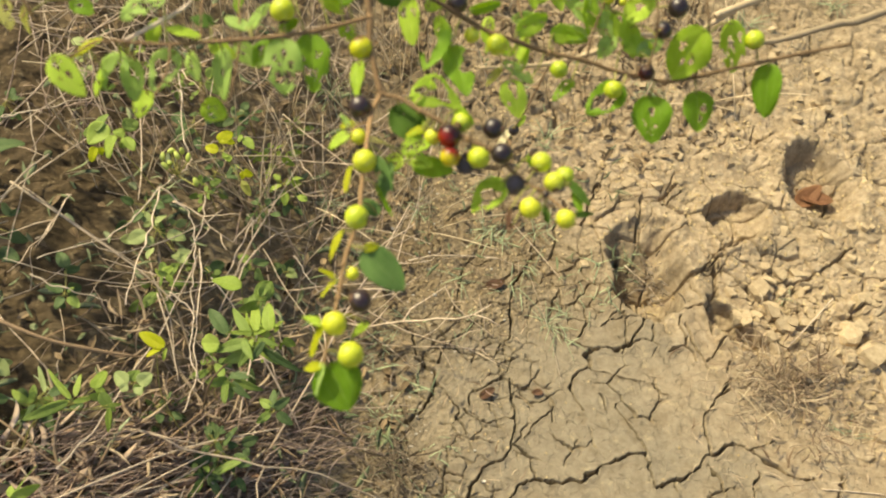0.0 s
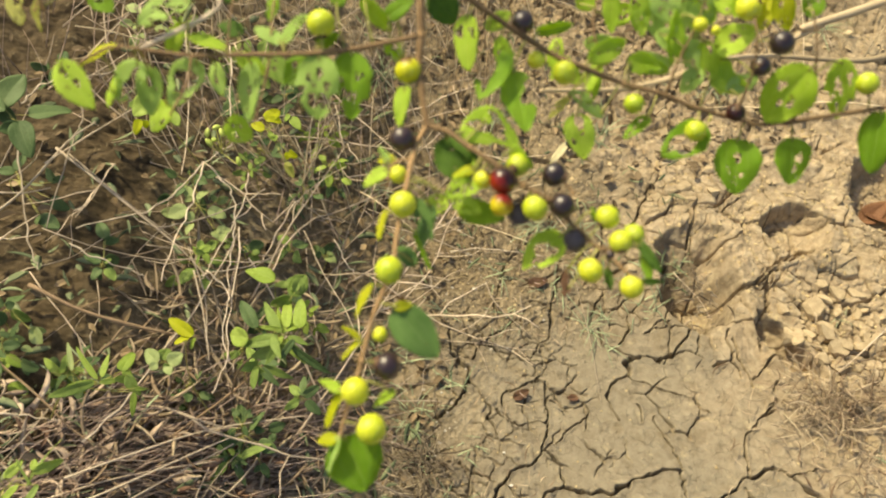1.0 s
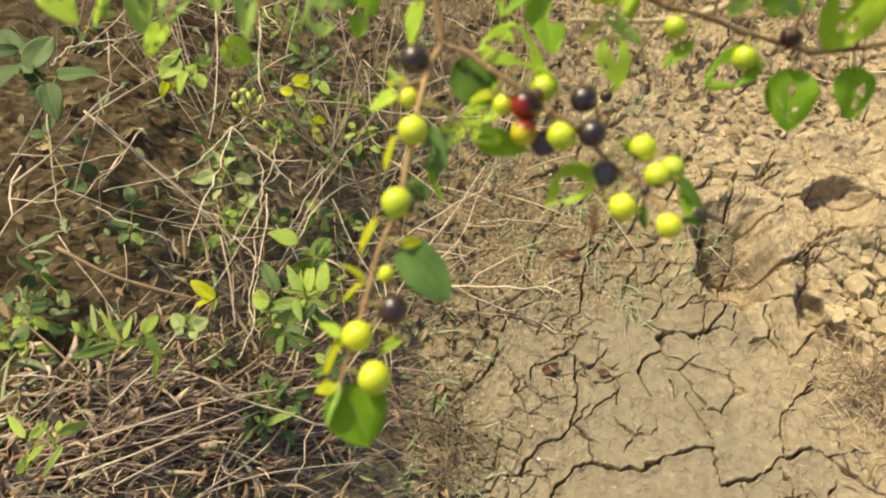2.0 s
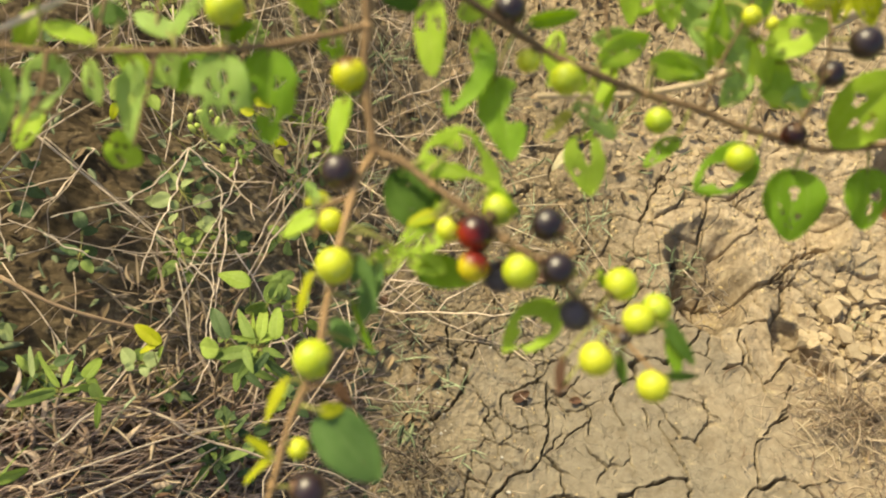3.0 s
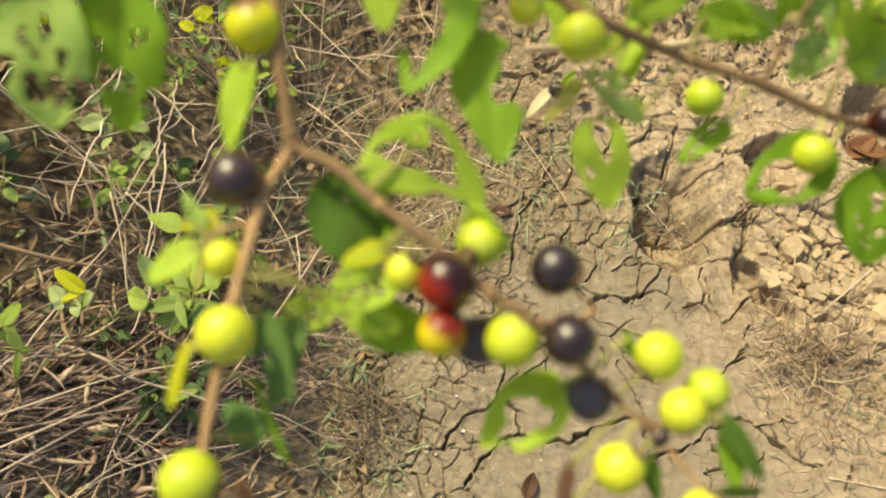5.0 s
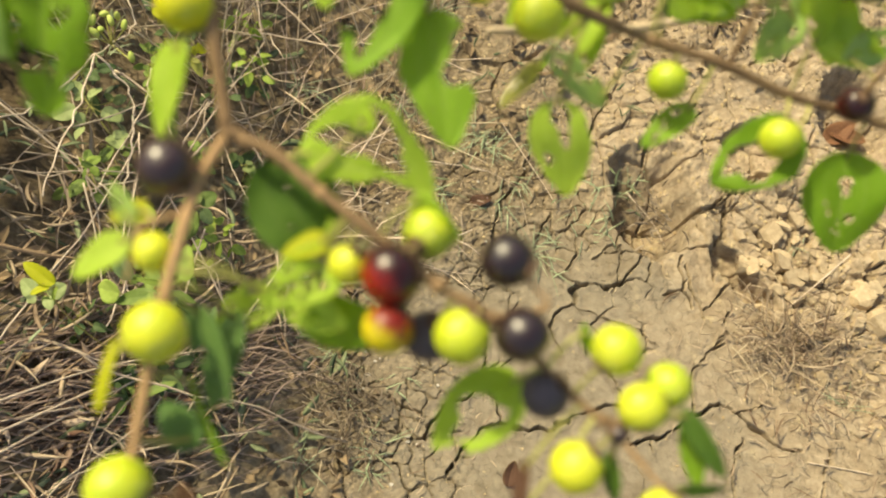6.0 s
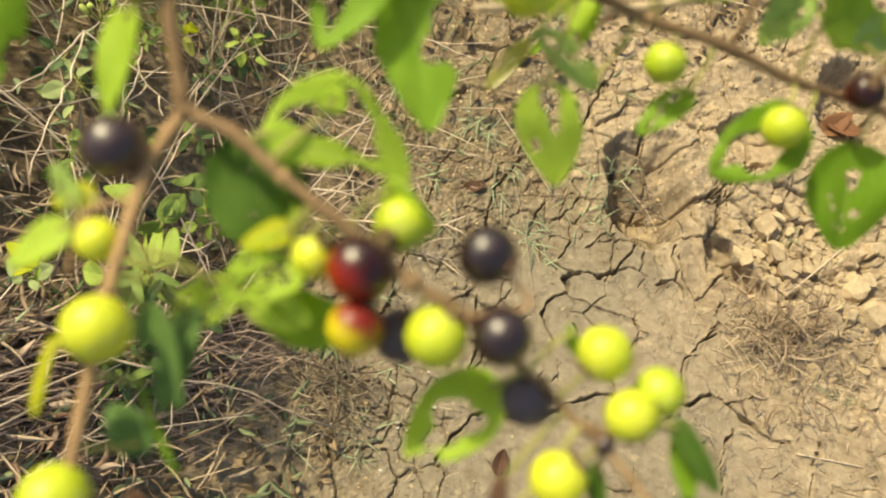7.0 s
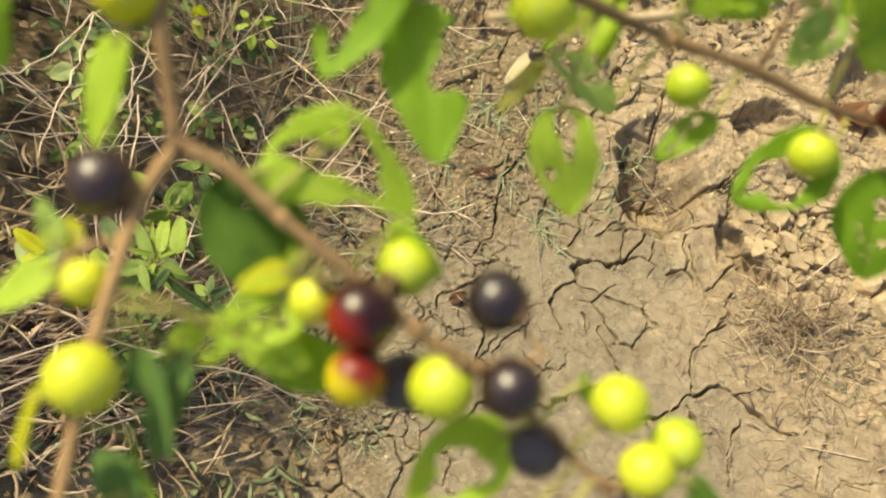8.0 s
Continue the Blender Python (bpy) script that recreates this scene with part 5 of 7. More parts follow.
dry_stem("twig", .0013, [(-0.682, 0.876, 0.410), (-0.669, 0.915, 0.409), (-0.630, 0.934, 0.410), (-0.597, 0.944, 0.408)])
dry_stem("straw", .0013, [(-0.614, 0.948, 0.390), (-0.546, 0.901, 0.377), (-0.449, 0.866, 0.337)])
dry_stem("twig", .0013, [(-0.649, 0.998, 0.369), (-0.606, 0.889, 0.368), (-0.603, 0.842, 0.368), (-0.588, 0.681, 0.366)])
dry_stem("twig", .0015, [(-0.696, 0.834, 0.350), (-0.656, 0.748, 0.350), (-0.605, 0.650, 0.349), (-0.581, 0.621, 0.346)])
dry_stem("twig", .0015, [(-0.412, 0.866, 0.314), (-0.434, 0.793, 0.328), (-0.472, 0.730, 0.348), (-0.540, 0.680, 0.376)])
dry_stem("twig", .0015, [(-0.412, 0.866, 0.314), (-0.411, 0.796, 0.314), (-0.413, 0.739, 0.316), (-0.418, 0.639, 0.317)])
dry_stem("twig", .0014, [(-0.412, 0.866, 0.314), (-0.374, 0.842, 0.290), (-0.354, 0.809, 0.277), (-0.344, 0.747, 0.270), (-0.338, 0.687, 0.265), (-0.328, 0.650, 0.260)])
dry_stem("twig", .0013, [(-0.423, 1.113, 0.340), (-0.393, 0.979, 0.322), (-0.376, 0.922, 0.311), (-0.405, 0.853, 0.330)])
dry_stem("twig", .0013, [(-0.355, 0.895, 0.257), (-0.352, 0.824, 0.256), (-0.370, 0.703, 0.267), (-0.377, 0.668, 0.272)])
dry_stem("twig", .0014, [(-0.290, 0.906, 0.174), (-0.311, 0.784, 0.188), (-0.322, 0.755, 0.196), (-0.392, 0.695, 0.242)])
dry_stem("straw", .0015, [(-0.511, 1.139, 0.346), (-0.476, 1.020, 0.331), (-0.451, 0.906, 0.318), (-0.443, 0.839, 0.313)])
dry_stem("twig", .0013, [(-0.325, 0.879, 0.237), (-0.363, 0.817, 0.263), (-0.415, 0.759, 0.296), (-0.454, 0.731, 0.320), (-0.487, 0.737, 0.335)])
dry_stem("twig", .0013, [(-0.391, 1.003, 0.262), (-0.345, 1.051, 0.231), (-0.276, 1.103, 0.184), (-0.239, 1.130, 0.160)])
dry_stem("twig", .0013, [(-0.303, 0.917, 0.174), (-0.243, 0.904, 0.133), (-0.204, 0.913, 0.110)])
dry_stem("straw", .0015, [(-0.704, 0.732, 0.369), (-0.643, 0.736, 0.369), (-0.604, 0.750, 0.369)])
dry_stem("twig", .0013, [(-0.559, 0.671, 0.342), (-0.517, 0.661, 0.327), (-0.470, 0.655, 0.306), (-0.453, 0.651, 0.299)])
dry_stem("twig", .0013, [(-0.374, 0.689, 0.271), (-0.336, 0.668, 0.245), (-0.333, 0.610, 0.241), (-0.317, 0.559, 0.231), (-0.322, 0.501, 0.236)])
dry_stem("straw", .0015, [(-0.388, 0.682, 0.280), (-0.363, 0.625, 0.262), (-0.337, 0.550, 0.245)])
dry_stem("stalk", .0034, [(-0.594, 0.600, 0.337), (-0.509, 0.576, 0.315), (-0.421, 0.578, 0.271), (-0.365, 0.592, 0.235)])
dry_stem("twig", .0013, [(-0.585, 0.407, 0.327), (-0.524, 0.415, 0.310), (-0.498, 0.417, 0.299)])
dry_stem("stalk", .0018, [(-0.595, 0.481, 0.338), (-0.522, 0.439, 0.320), (-0.470, 0.405, 0.297), (-0.405, 0.387, 0.260)])
dry_stem("straw", .0016, [(-0.461, 0.342, 0.302), (-0.398, 0.394, 0.265), (-0.316, 0.458, 0.211), (-0.195, 0.522, 0.135)])
dry_stem("straw", .0018, [(-0.234, 0.515, 0.139), (-0.270, 0.403, 0.161), (-0.329, 0.319, 0.200), (-0.347, 0.283, 0.212)])
dry_stem("straw", .0013, [(-0.494, 0.386, 0.318), (-0.444, 0.339, 0.293)])
dry_stem("stalk", .0018, [(-0.363, 0.435, 0.233), (-0.310, 0.519, 0.196), (-0.276, 0.582, 0.174), (-0.258, 0.620, 0.164)])
dry_stem("straw", .0013, [(-0.335, 0.313, 0.203), (-0.255, 0.370, 0.150), (-0.119, 0.426, 0.080)])
dry_stem("straw", .0013, [(-0.630, 0.794, 0.370), (-0.570, 0.881, 0.364), (-0.510, 0.983, 0.344)])
dry_stem("straw", .0015, [(-0.615, 0.833, 0.350), (-0.517, 0.773, 0.328), (-0.415, 0.725, 0.275)])
dry_stem("straw", .0013, [(-0.463, 0.705, 0.304), (-0.413, 0.719, 0.276)])
dry_stem("twig", .0014, [(-0.684, 0.960, 0.369), (-0.634, 0.981, 0.370), (-0.546, 1.029, 0.358)])
dry_stem("straw", .0013, [(-0.407, 0.721, 0.282), (-0.369, 0.654, 0.256), (-0.349, 0.582, 0.244)])
dry_stem("twig", .0013, [(-0.345, 0.787, 0.251), (-0.332, 0.684, 0.241), (-0.322, 0.587, 0.235), (-0.304, 0.545, 0.223)])
dry_stem("straw", .0013, [(-0.300, 0.802, 0.180), (-0.282, 0.871, 0.169), (-0.273, 0.953, 0.164)])
dry_stem("twig", .0014, [(-0.456, 0.392, 0.299), (-0.422, 0.474, 0.279), (-0.371, 0.658, 0.249), (-0.353, 0.786, 0.236)])
dry_stem("straw", .0016, [(-0.473, 0.290, 0.298), (-0.397, 0.357, 0.255), (-0.301, 0.450, 0.191), (-0.235, 0.503, 0.147)])
dry_stem("straw", .0015, [(-0.429, 0.297, 0.263), (-0.352, 0.384, 0.216), (-0.270, 0.474, 0.161), (-0.212, 0.553, 0.124)])
dry_stem("straw", .0015, [(-0.509, 0.301, 0.294), (-0.412, 0.367, 0.243), (-0.300, 0.427, 0.170)])
dry_stem("twig", .0013, [(-0.213, 0.856, 0.135), (-0.187, 0.821, 0.119), (-0.163, 0.796, 0.107)])
dry_stem("twig", .0013, [(-0.035, 0.918, 0.020), (0.064, 0.943, 0.019), (0.175, 0.936, 0.019)])
dry_stem("straw", .0009, [(0.061, 0.941, 0.008), (0.153, 0.948, 0.010), (0.233, 0.919, 0.009)])
dry_stem("straw", .0009, [(0.199, 1.047, 0.010), (0.257, 0.964, 0.009), (0.306, 0.889, 0.009)])
dry_stem("straw", .0014, [(0.725, 0.483, 0.002), (0.796, 0.478, 0.003), (0.833, 0.475, 0.003)])
dry_stem("straw", .0016, [(0.829, 0.853, 0.030), (0.775, 0.800, 0.020), (0.716, 0.746, 0.012)])
dry_stem("straw", .0009, [(0.793, 1.011, 0.004), (0.827, 0.976, 0.004)])
dry_stem("straw", .0009, [(0.433, 0.935, 0.008), (0.478, 0.882, 0.007), (0.500, 0.836, 0.008)])
dry_stem("straw", .0009, [(0.136, 0.853, 0.009), (0.147, 0.777, 0.010)])
dry_stem("straw", .0013, [(0.069, 0.871, 0.010), (0.094, 0.824, 0.009), (0.161, 0.765, 0.009)])
dry_stem("straw", .0006, [(0.236, 0.915, 0.008), (0.266, 0.792, 0.009), (0.290, 0.645, 0.009)])

dead_branch = new("dead_branch")
dead_branch.location = (1.9, 1.3, -0.02)
tagged(dead_branch, "pale bare forked dead branch leaning over the mud", "branch")
for fork in ([(1.9, 1.3, -0.02), (1.5, 1.1, 0.70), (0.75, 0.78, 0.98), (0.3177, 0.6025, 0.9241), (0.2984, 0.5942, 0.9182), (0.2792, 0.5852, 0.9116), (0.2650, 0.5760, 0.9060)],
             [(0.75, 0.78, 0.98), (0.52, 0.64, 0.935), (0.4156, 0.5915, 0.9181), (0.3865, 0.5860, 0.9138), (0.3477, 0.5763, 0.9066), (0.3234, 0.5724, 0.9035), (0.2650, 0.5680, 0.9060)],
             [(0.2650, 0.5680, 0.9060), (0.20, 0.45, 1.01), (0.1349, 0.3368, 1.1066), (0.1197, 0.3329, 1.0993), (0.0981, 0.3268, 1.0964), (0.0741, 0.3175, 1.1020), (0.0620, 0.312, 1.106)]):
    part("limb", line_mesh("limb", fork, 0.0046 if fork[0][0] > 0.5 else 0.0018, 0.0017 if fork[0][0] > 0.5 else 0.0009, DEADBRANCH, 8, 8, 0.06, 5), dead_branch)


def straw_mat():
    """The felt of dead grass along the foot of the bank."""
    rng = random.Random(21)
    heap = Heap()
    for k in range(-260, 540):
        if k < 300:                                  # the thick bundle at the foot
            x, y = rng.uniform(-0.56, -0.19), 0
            y = 0.35 + (x + 0.5) * 0.46 + rng.gauss(0, 0.055)
            a = rng.gauss(0.55, 0.28)
            length, lift = rng.uniform(0.08, 0.26), rng.uniform(0.005, 0.055)
        elif k < 430:
            x, y = rng.uniform(-0.80, -0.12), rng.uniform(0.45, 1.1)
            a = rng.uniform(0, math.pi)
            length, lift = rng.uniform(0.05, 0.22), rng.uniform(0.005, 0.06)
        else:                                        # upright dead stems behind
            x, y = rng.uniform(-0.85, -0.05), rng.uniform(0.95, 1.6)
            a = rng.gauss(1.5, 0.5)
            length, lift = rng.uniform(0.06, 0.20), 0.0
        if 430 > k >= 300 and -0.78 < x < -0.40 and 0.48 < y < 0.98:
            continue
        r = rng.uniform(0.0006, 0.0016)
        line = []
        bend = rng.gauss(0, 0.4)
        px, py = x, y
        steep = 0.0 if k < 430 else rng.uniform(0.5, 1.6)
        for s in range(6):
            line.append((px, py, float(bank_height(px)) + 0.006 + lift * (0.6 + 0.4 * math.sin(s * 1.3 + k)) + steep * length * s / 6))
            px += math.cos(a + bend * s / 5) * length / 6
            py += math.sin(a + bend * s / 5) * length / 6
        heap.put(*tube(np.array(line), np.linspace(r, r * 0.5, 6), 4, rng, 0.2))
    me = mesh_from("dead_grass", heap.v, heap.f, STRAWMAT)
    tagged(new("dead_grass", me), "matted dead brown grass stems on the bank", "dead grass", kind="stuff")


def litter():
    """Dead leaf scraps on the bank."""
    rng = random.Random(33)
    heap = Heap()
    for _ in range(2300):
        x, y = rng.uniform(-0.9, 0.0), rng.uniform(0.25, 1.6)
        if rng.random() < 0.38:
            x, y = rng.uniform(-0.1, 0.75), 0.98 + 0.92 * rng.random() ** 0.7
            if x > 0.2 and y < 1.02 + 0.55 * (x - 0.2):
                continue
        s = rng.uniform(0.004, 0.016)
        if x < -0.48 and rng.random() < 0.7:
            continue
        z = float(bank_height(x)) + rng.uniform(0.0, 0.02)
        a, t = rng.uniform(0, 6.3), rng.uniform(-0.7, 0.7)
        v = []
        for i, (u, w) in enumerate(((-1, 0), (-0.3, 0.45), (0.4, 0.4), (1, 0), (0.4, -0.4), (-0.3, -0.45))):
            px, py = u * math.cos(a) - w * math.sin(a), u * math.sin(a) + w * math.cos(a)
            h = t * u + 0.5 * abs(w) + rng.uniform(-0.2, 0.2)
            v.append((x + s * px, y + s * py, z + s * h))
        v += [(p[0], p[1], p[2] - 0.0006) for p in v]
        f = [(0, 1, 2, 3), (0, 3, 4, 5), (9, 8, 7, 6), (11, 10, 9, 6)] + [(i, (i + 1) % 6, (i + 1) % 6 + 6, i + 6) for i in range(6)]
        heap.put(v, f)
    me = mesh_from("leaf_litter", heap.v, heap.f, HUMUS, False)
    tagged(new("leaf_litter", me), "brown dead leaf scraps on the earth bank", "leaf litter", kind="stuff")


def bare(x, y, rng):
    """The bank has a bare stretch of brown earth, shade put into its colour, where little lies."""
    return -0.75 < x < -0.40 and 0.50 < y < 0.98 and rng.random() < 0.72


def twig_tangle():
    """Bare kinked and forked twigs standing and lying over the bank, each a thing of its own."""
    rng = random.Random(77)
    for k in range(135):
        x, y = -0.12 - 0.66 * rng.random() ** 1.4, rng.uniform(0.48, 1.45)
        if bare(x, y, rng):
            continue
        z = float(bank_height(x)) + rng.uniform(-0.004, 0.02)
        a, up = rng.uniform(0, 6.283), rng.uniform(0.0, 0.9)
        step = rng.uniform(0.020, 0.044)
        line = [(x, y, z)]
        heap = Heap()
        r, wild = rng.uniform(0.0009, 0.0021), rng.choice((0.05, 0.09, 0.22))
        for s in range(rng.randrange(5, 12)):
            a += rng.gauss(0, wild)
            up += rng.gauss(-0.05, 0.16)
            x, y, z = x + math.cos(a) * step, y + math.sin(a) * step, max(z + up * step, float(bank_height(x)) + 0.004)
            line.append((x, y, z))
            if rng.random() < 0.25:                    # a side twig
                b = a + rng.choice((-1, 1)) * rng.uniform(0.5, 1.1)
                side = [np.array((x, y, z))]
                for _ in range(rng.randrange(2, 5)):
                    b += rng.gauss(0, 0.3)
                    side.append(side[-1] + np.array((math.cos(b), math.sin(b), rng.uniform(-0.1, 0.6))) * step * 0.8)
                heap.put(*tube(np.array(side), np.linspace(r * 0.7, r * 0.35, len(side)), 5, rng, 0.2))
        heap.put(*tube(np.array(line), np.linspace(r, r * 0.5, len(line)), 6, rng, 0.2))
        tagged(new("dead_twig", mesh_from("dead_twig", heap.v, heap.f, TANGLE)), "thin forked bare grey-brown twig on the bank", "twig", "dry stems on the ground")


def blade_heap(name, count, seed, region, size, breadth, material, label, category, rise=0.35, curl=0.7):
    """Short flat blades lying about: dry grass leaves, or small green ground cover."""
    rng = random.Random(seed)
    heap = Heap()
    for _ in range(count):
        x, y = region(rng)
        z = float(bank_height(x)) + 0.004 + rng.uniform(0, 0.03)
        a, l, w = rng.uniform(0, 6.283), rng.uniform(*size), rng.uniform(*breadth)
        lift, bend, turn = rng.uniform(-0.1, rise), rng.uniform(-curl, curl), rng.uniform(-1.1, 1.1)
        v, f = [], []
        for s in range(6):
            q = s / 5
            c = a + bend * q
            px, py = x + math.cos(c) * l * q, y + math.sin(c) * l * q
            pz = z + l * (lift * q - 0.25 * q * q * abs(bend))
            hw = w / 2 * math.sin(math.pi * (0.12 + 0.86 * q)) + 0.0001
            tx, ty, tz = -math.sin(c) * hw, math.cos(c) * hw, hw * turn
            v += [(px + tx, py + ty, pz + tz), (px, py, pz - 0.25 * hw), (px - tx, py - ty, pz - tz), (px, py, pz - 0.25 * hw - 0.0003)]
            if s:
                o = 4 * s
                f += [(o - 4 + k, o - 4 + (k + 1) % 4, o + (k + 1) % 4, o + k) for k in range(4)]
        heap.put(v, f)
    me = mesh_from(name, heap.v, heap.f, material)
    tagged(new(name, me), label, category, kind="stuff")


def dead_stems():
    """Pale dead grass stems standing in the gap between bank and mud, further on."""
    rng = random.Random(91)
    heap = Heap()
    for k in range(520):
        x, y = rng.uniform(-0.62, 0.06), rng.uniform(0.92, 1.75)
        if k >= 350:                                 # and on across the far end of the mud
            x, y = rng.uniform(-0.1, 0.9), rng.uniform(1.35, 2.05)
        z = float(bank_height(x)) - 0.003
        a, l, lean = rng.uniform(0, 6.283), rng.uniform(0.08, 0.26), abs(rng.gauss(0, 0.45))
        bend = rng.gauss(0, 0.3)
        line = [(x + math.cos(a) * l * lean * (q / 5) * (1 + bend * q / 5), y + math.sin(a) * l * lean * (q / 5), z + l * (q / 5) * (1 - 0.3 * lean * q / 5)) for q in range(6)]
        r = rng.uniform(0.0008, 0.0019)
        heap.put(*tube(np.array(line), np.linspace(r, r * 0.5, 6), 4, rng, 0.2))
    me = mesh_from("dead_grass_stems", heap.v, heap.f, PALESTEM)
    tagged(new("dead_grass_stems", me), "thin pale dead grass stems standing on the bank", "dead grass", kind="stuff")


straw_mat()
litter()
dead_stems()
twig_tangle()
blade_heap("dry_grass_blades", 420, 51, lambda g: (-0.13 - 0.36 * g.random() ** 0.8, 0.25 + 0.50 * g.random() ** 1.4), (0.025, 0.085), (0.0018, 0.0062), DRYBLADE,
           "withered brown and tan grass blades on the bank", "dry grass", 0.9)
blade_heap("withered_leaves", 330, 57, lambda g: (-0.25 - 0.36 * g.random(), 0.27 + 0.20 * g.random()), (0.018, 0.052), (0.0035, 0.0125), WITHERED,
           "curled red-brown withered grass leaves at the foot of the bank", "dry grass", 0.9, 2.0)
blade_heap("ground_cover", 420, 52, lambda g: (g.uniform(-0.72, -0.04), 0.26 + 1.2 * g.random() ** 1.5), (0.012, 0.050), (0.003, 0.012), GREENLITTER,
           "small dull green leaves low on the bank", "ground cover", 0.6)
blade_heap("far_cover", 160, 53, lambda g: (g.uniform(-0.1, 0.45), g.uniform(0.88, 1.55)), (0.008, 0.04), (0.0015, 0.005), GREENLITTER,
           "small dull green leaves on the trampled earth", "ground cover", 0.5)
blade_heap("matted_straw", 260, 56, lambda g: (0.71 + g.gauss(0, 0.050), 0.685 + g.gauss(0, 0.030)), (0.018, 0.065), (0.0009, 0.0028), DRYBLADE,
           "matted brown dead grass on trampled earth", "dead grass", 0.9)
blade_heap("straw_bits", 260, 54, lambda g: (g.gauss(0.72, 0.09), g.gauss(0.60, 0.10)), (0.006, 0.045), (0.0010, 0.0028), DRYBLADE,
           "bits of broken brown straw on trampled earth", "straw", 0.4)
blade_heap("dead_clump", 210, 58, lambda g: (g.gauss(-0.018, 0.027), g.gauss(0.490, 0.036)), (0.018, 0.060), (0.0008, 0.0026), CLUMP,
           "grey-brown clump of rotting dead grass at the edge of the mud", "dead grass", 0.5, 0.7)
blade_heap("print_litter", 90, 61, lambda g: (g.gauss(0.475, 0.022), g.gauss(0.885, 0.030)), (0.006, 0.030), (0.0010, 0.0040), CLUMP,
           "dark rotting bits of grass in a hoof print", "litter", 0.10)
blade_heap("straw_chaff", 150, 55, lambda g: (g.uniform(-0.06, 0.22), g.uniform(0.36, 0.95)), (0.004, 0.030), (0.0008, 0.0025), DRYBLADE,
           "scattered chaff and straw bits on the mud", "straw", 0.4)


def shell_chips():
    """Whitish chips of shell and lime that lie in the mud along the foot of the bank."""
    rng = random.Random(63)
    heap = Heap()
    for k in range(130):
        if k < 70:
            x, y = rng.gauss(0.02, 0.055), rng.gauss(0.52, 0.09)
        else:
            x, y = rng.gauss(0.08, 0.07), rng.gauss(0.92, 0.08)
        z = height_at(x, y)
        r = 0.0012 + 0.0048 * rng.random() ** 3
        turn, ring = rng.uniform(0, 6.283), []
        for i in range(7):
            w = turn + 2 * math.pi * i / 7
            q = r * rng.uniform(0.6, 1.2)
            ring.append((x + q * math.cos(w), y + 0.75 * q * math.sin(w)))
        v = [(px, py, z - 0.0008) for px, py in ring] + [(x + 0.7 * (px - x), y + 0.7 * (py - y), z + 0.35 * r + rng.uniform(0, 0.15) * r) for px, py in ring]
        heap.put(v, [(i, (i + 1) % 7, 7 + (i + 1) % 7, 7 + i) for i in range(7)] + [tuple(range(7, 14))])
    me = mesh_from("shell_chips", heap.v, heap.f, CHIP, False)
    tagged(new("shell_chips", me), "small whitish chips of shell and lime in the mud", "pebbles", kind="stuff")


shell_chips()


# ---- green weeds ----
WEED_SEED = [100]


def weed_leaf(parent, inverse, base, tip, width, tone, roll=0, blunt=0.8):
    WEED_SEED[0] += 1
    me = leaf_mesh((Vector(tip) - Vector(base)).length, width, tone, 0, WEED_SEED[0], 0.25, 0.15, blunt)
    ob = new("leaf", me)
    ob.parent = parent
    ob.matrix_basis = inverse @ leaf_pose(base, tip, roll, VIEWER)
    return ob


def weed(root, hub, label, stem_r, leaves):
    """A small plant: a stem from root to hub, and its leaves on stalks: base, tip, breadth, tone."""
    WEED_SEED[0] += 7
    rng = random.Random(WEED_SEED[0])
    ob = tagged(new("weed"), label, "weed", "weeds on the bank")
    root, hub = np.array(root, float), np.array(hub, float)
    root[2] = float(bank_height(root[0])) - 0.01
    ob.location = root
    inverse = Matrix.Translation(Vector(root)).inverted()
    mid = (root + hub) / 2 + np.array([rng.uniform(-0.015, 0.015), rng.uniform(-0.015, 0.015), 0.02])
    st = new("stem", line_mesh("stem", [root, mid, hub], stem_r, stem_r * 0.6, STALK if stem_r > 0.0014 else GREENSTALK, 8, 6, 0.1, 3))
    st.parent = ob
    st.matrix_parent_inverse = inverse
    line = spline([root, mid, hub], 8)
    young = []                                      # smaller leaves beside the large ones
    for base, tip, width, tone in leaves:
        if rng.random() < 0.7:
            b, t = np.array(base), np.array(tip)
            d, w = (t - b) * rng.uniform(0.45, 0.75), rng.choice((-1, 1)) * rng.uniform(0.7, 2.0)
            d = np.array((d[0] * math.cos(w) - d[1] * math.sin(w), d[0] * math.sin(w) + d[1] * math.cos(w), d[2]))
            b = b + np.array([rng.uniform(-0.006, 0.006) for _ in range(3)])
            young.append((b, b + d, width * 0.65, tone))
    for base, tip, width, tone in leaves + young:
        base = np.array(base)
        low = line[-1 - rng.randrange(4)]
        tip = np.array(tip) + (0, 0, rng.uniform(-0.45, 0.35) * np.linalg.norm(np.array(tip) - base))
        lf = weed_leaf(ob, inverse, base, tip, width * rng.uniform(0.8, 1.0), tone, rng.uniform(-45, 45), 0.72)
        pe = new("petiole", line_mesh("petiole", [low, (low + base) / 2 - (0, 0, 0.004), base], 0.0006, 0.0004, GREENSTALK, 4, 5, 0.1, 2))
        pe.parent = lf
        pe.matrix_parent_inverse = (ob.matrix_basis @ lf.matrix_basis).inverted()
    return ob


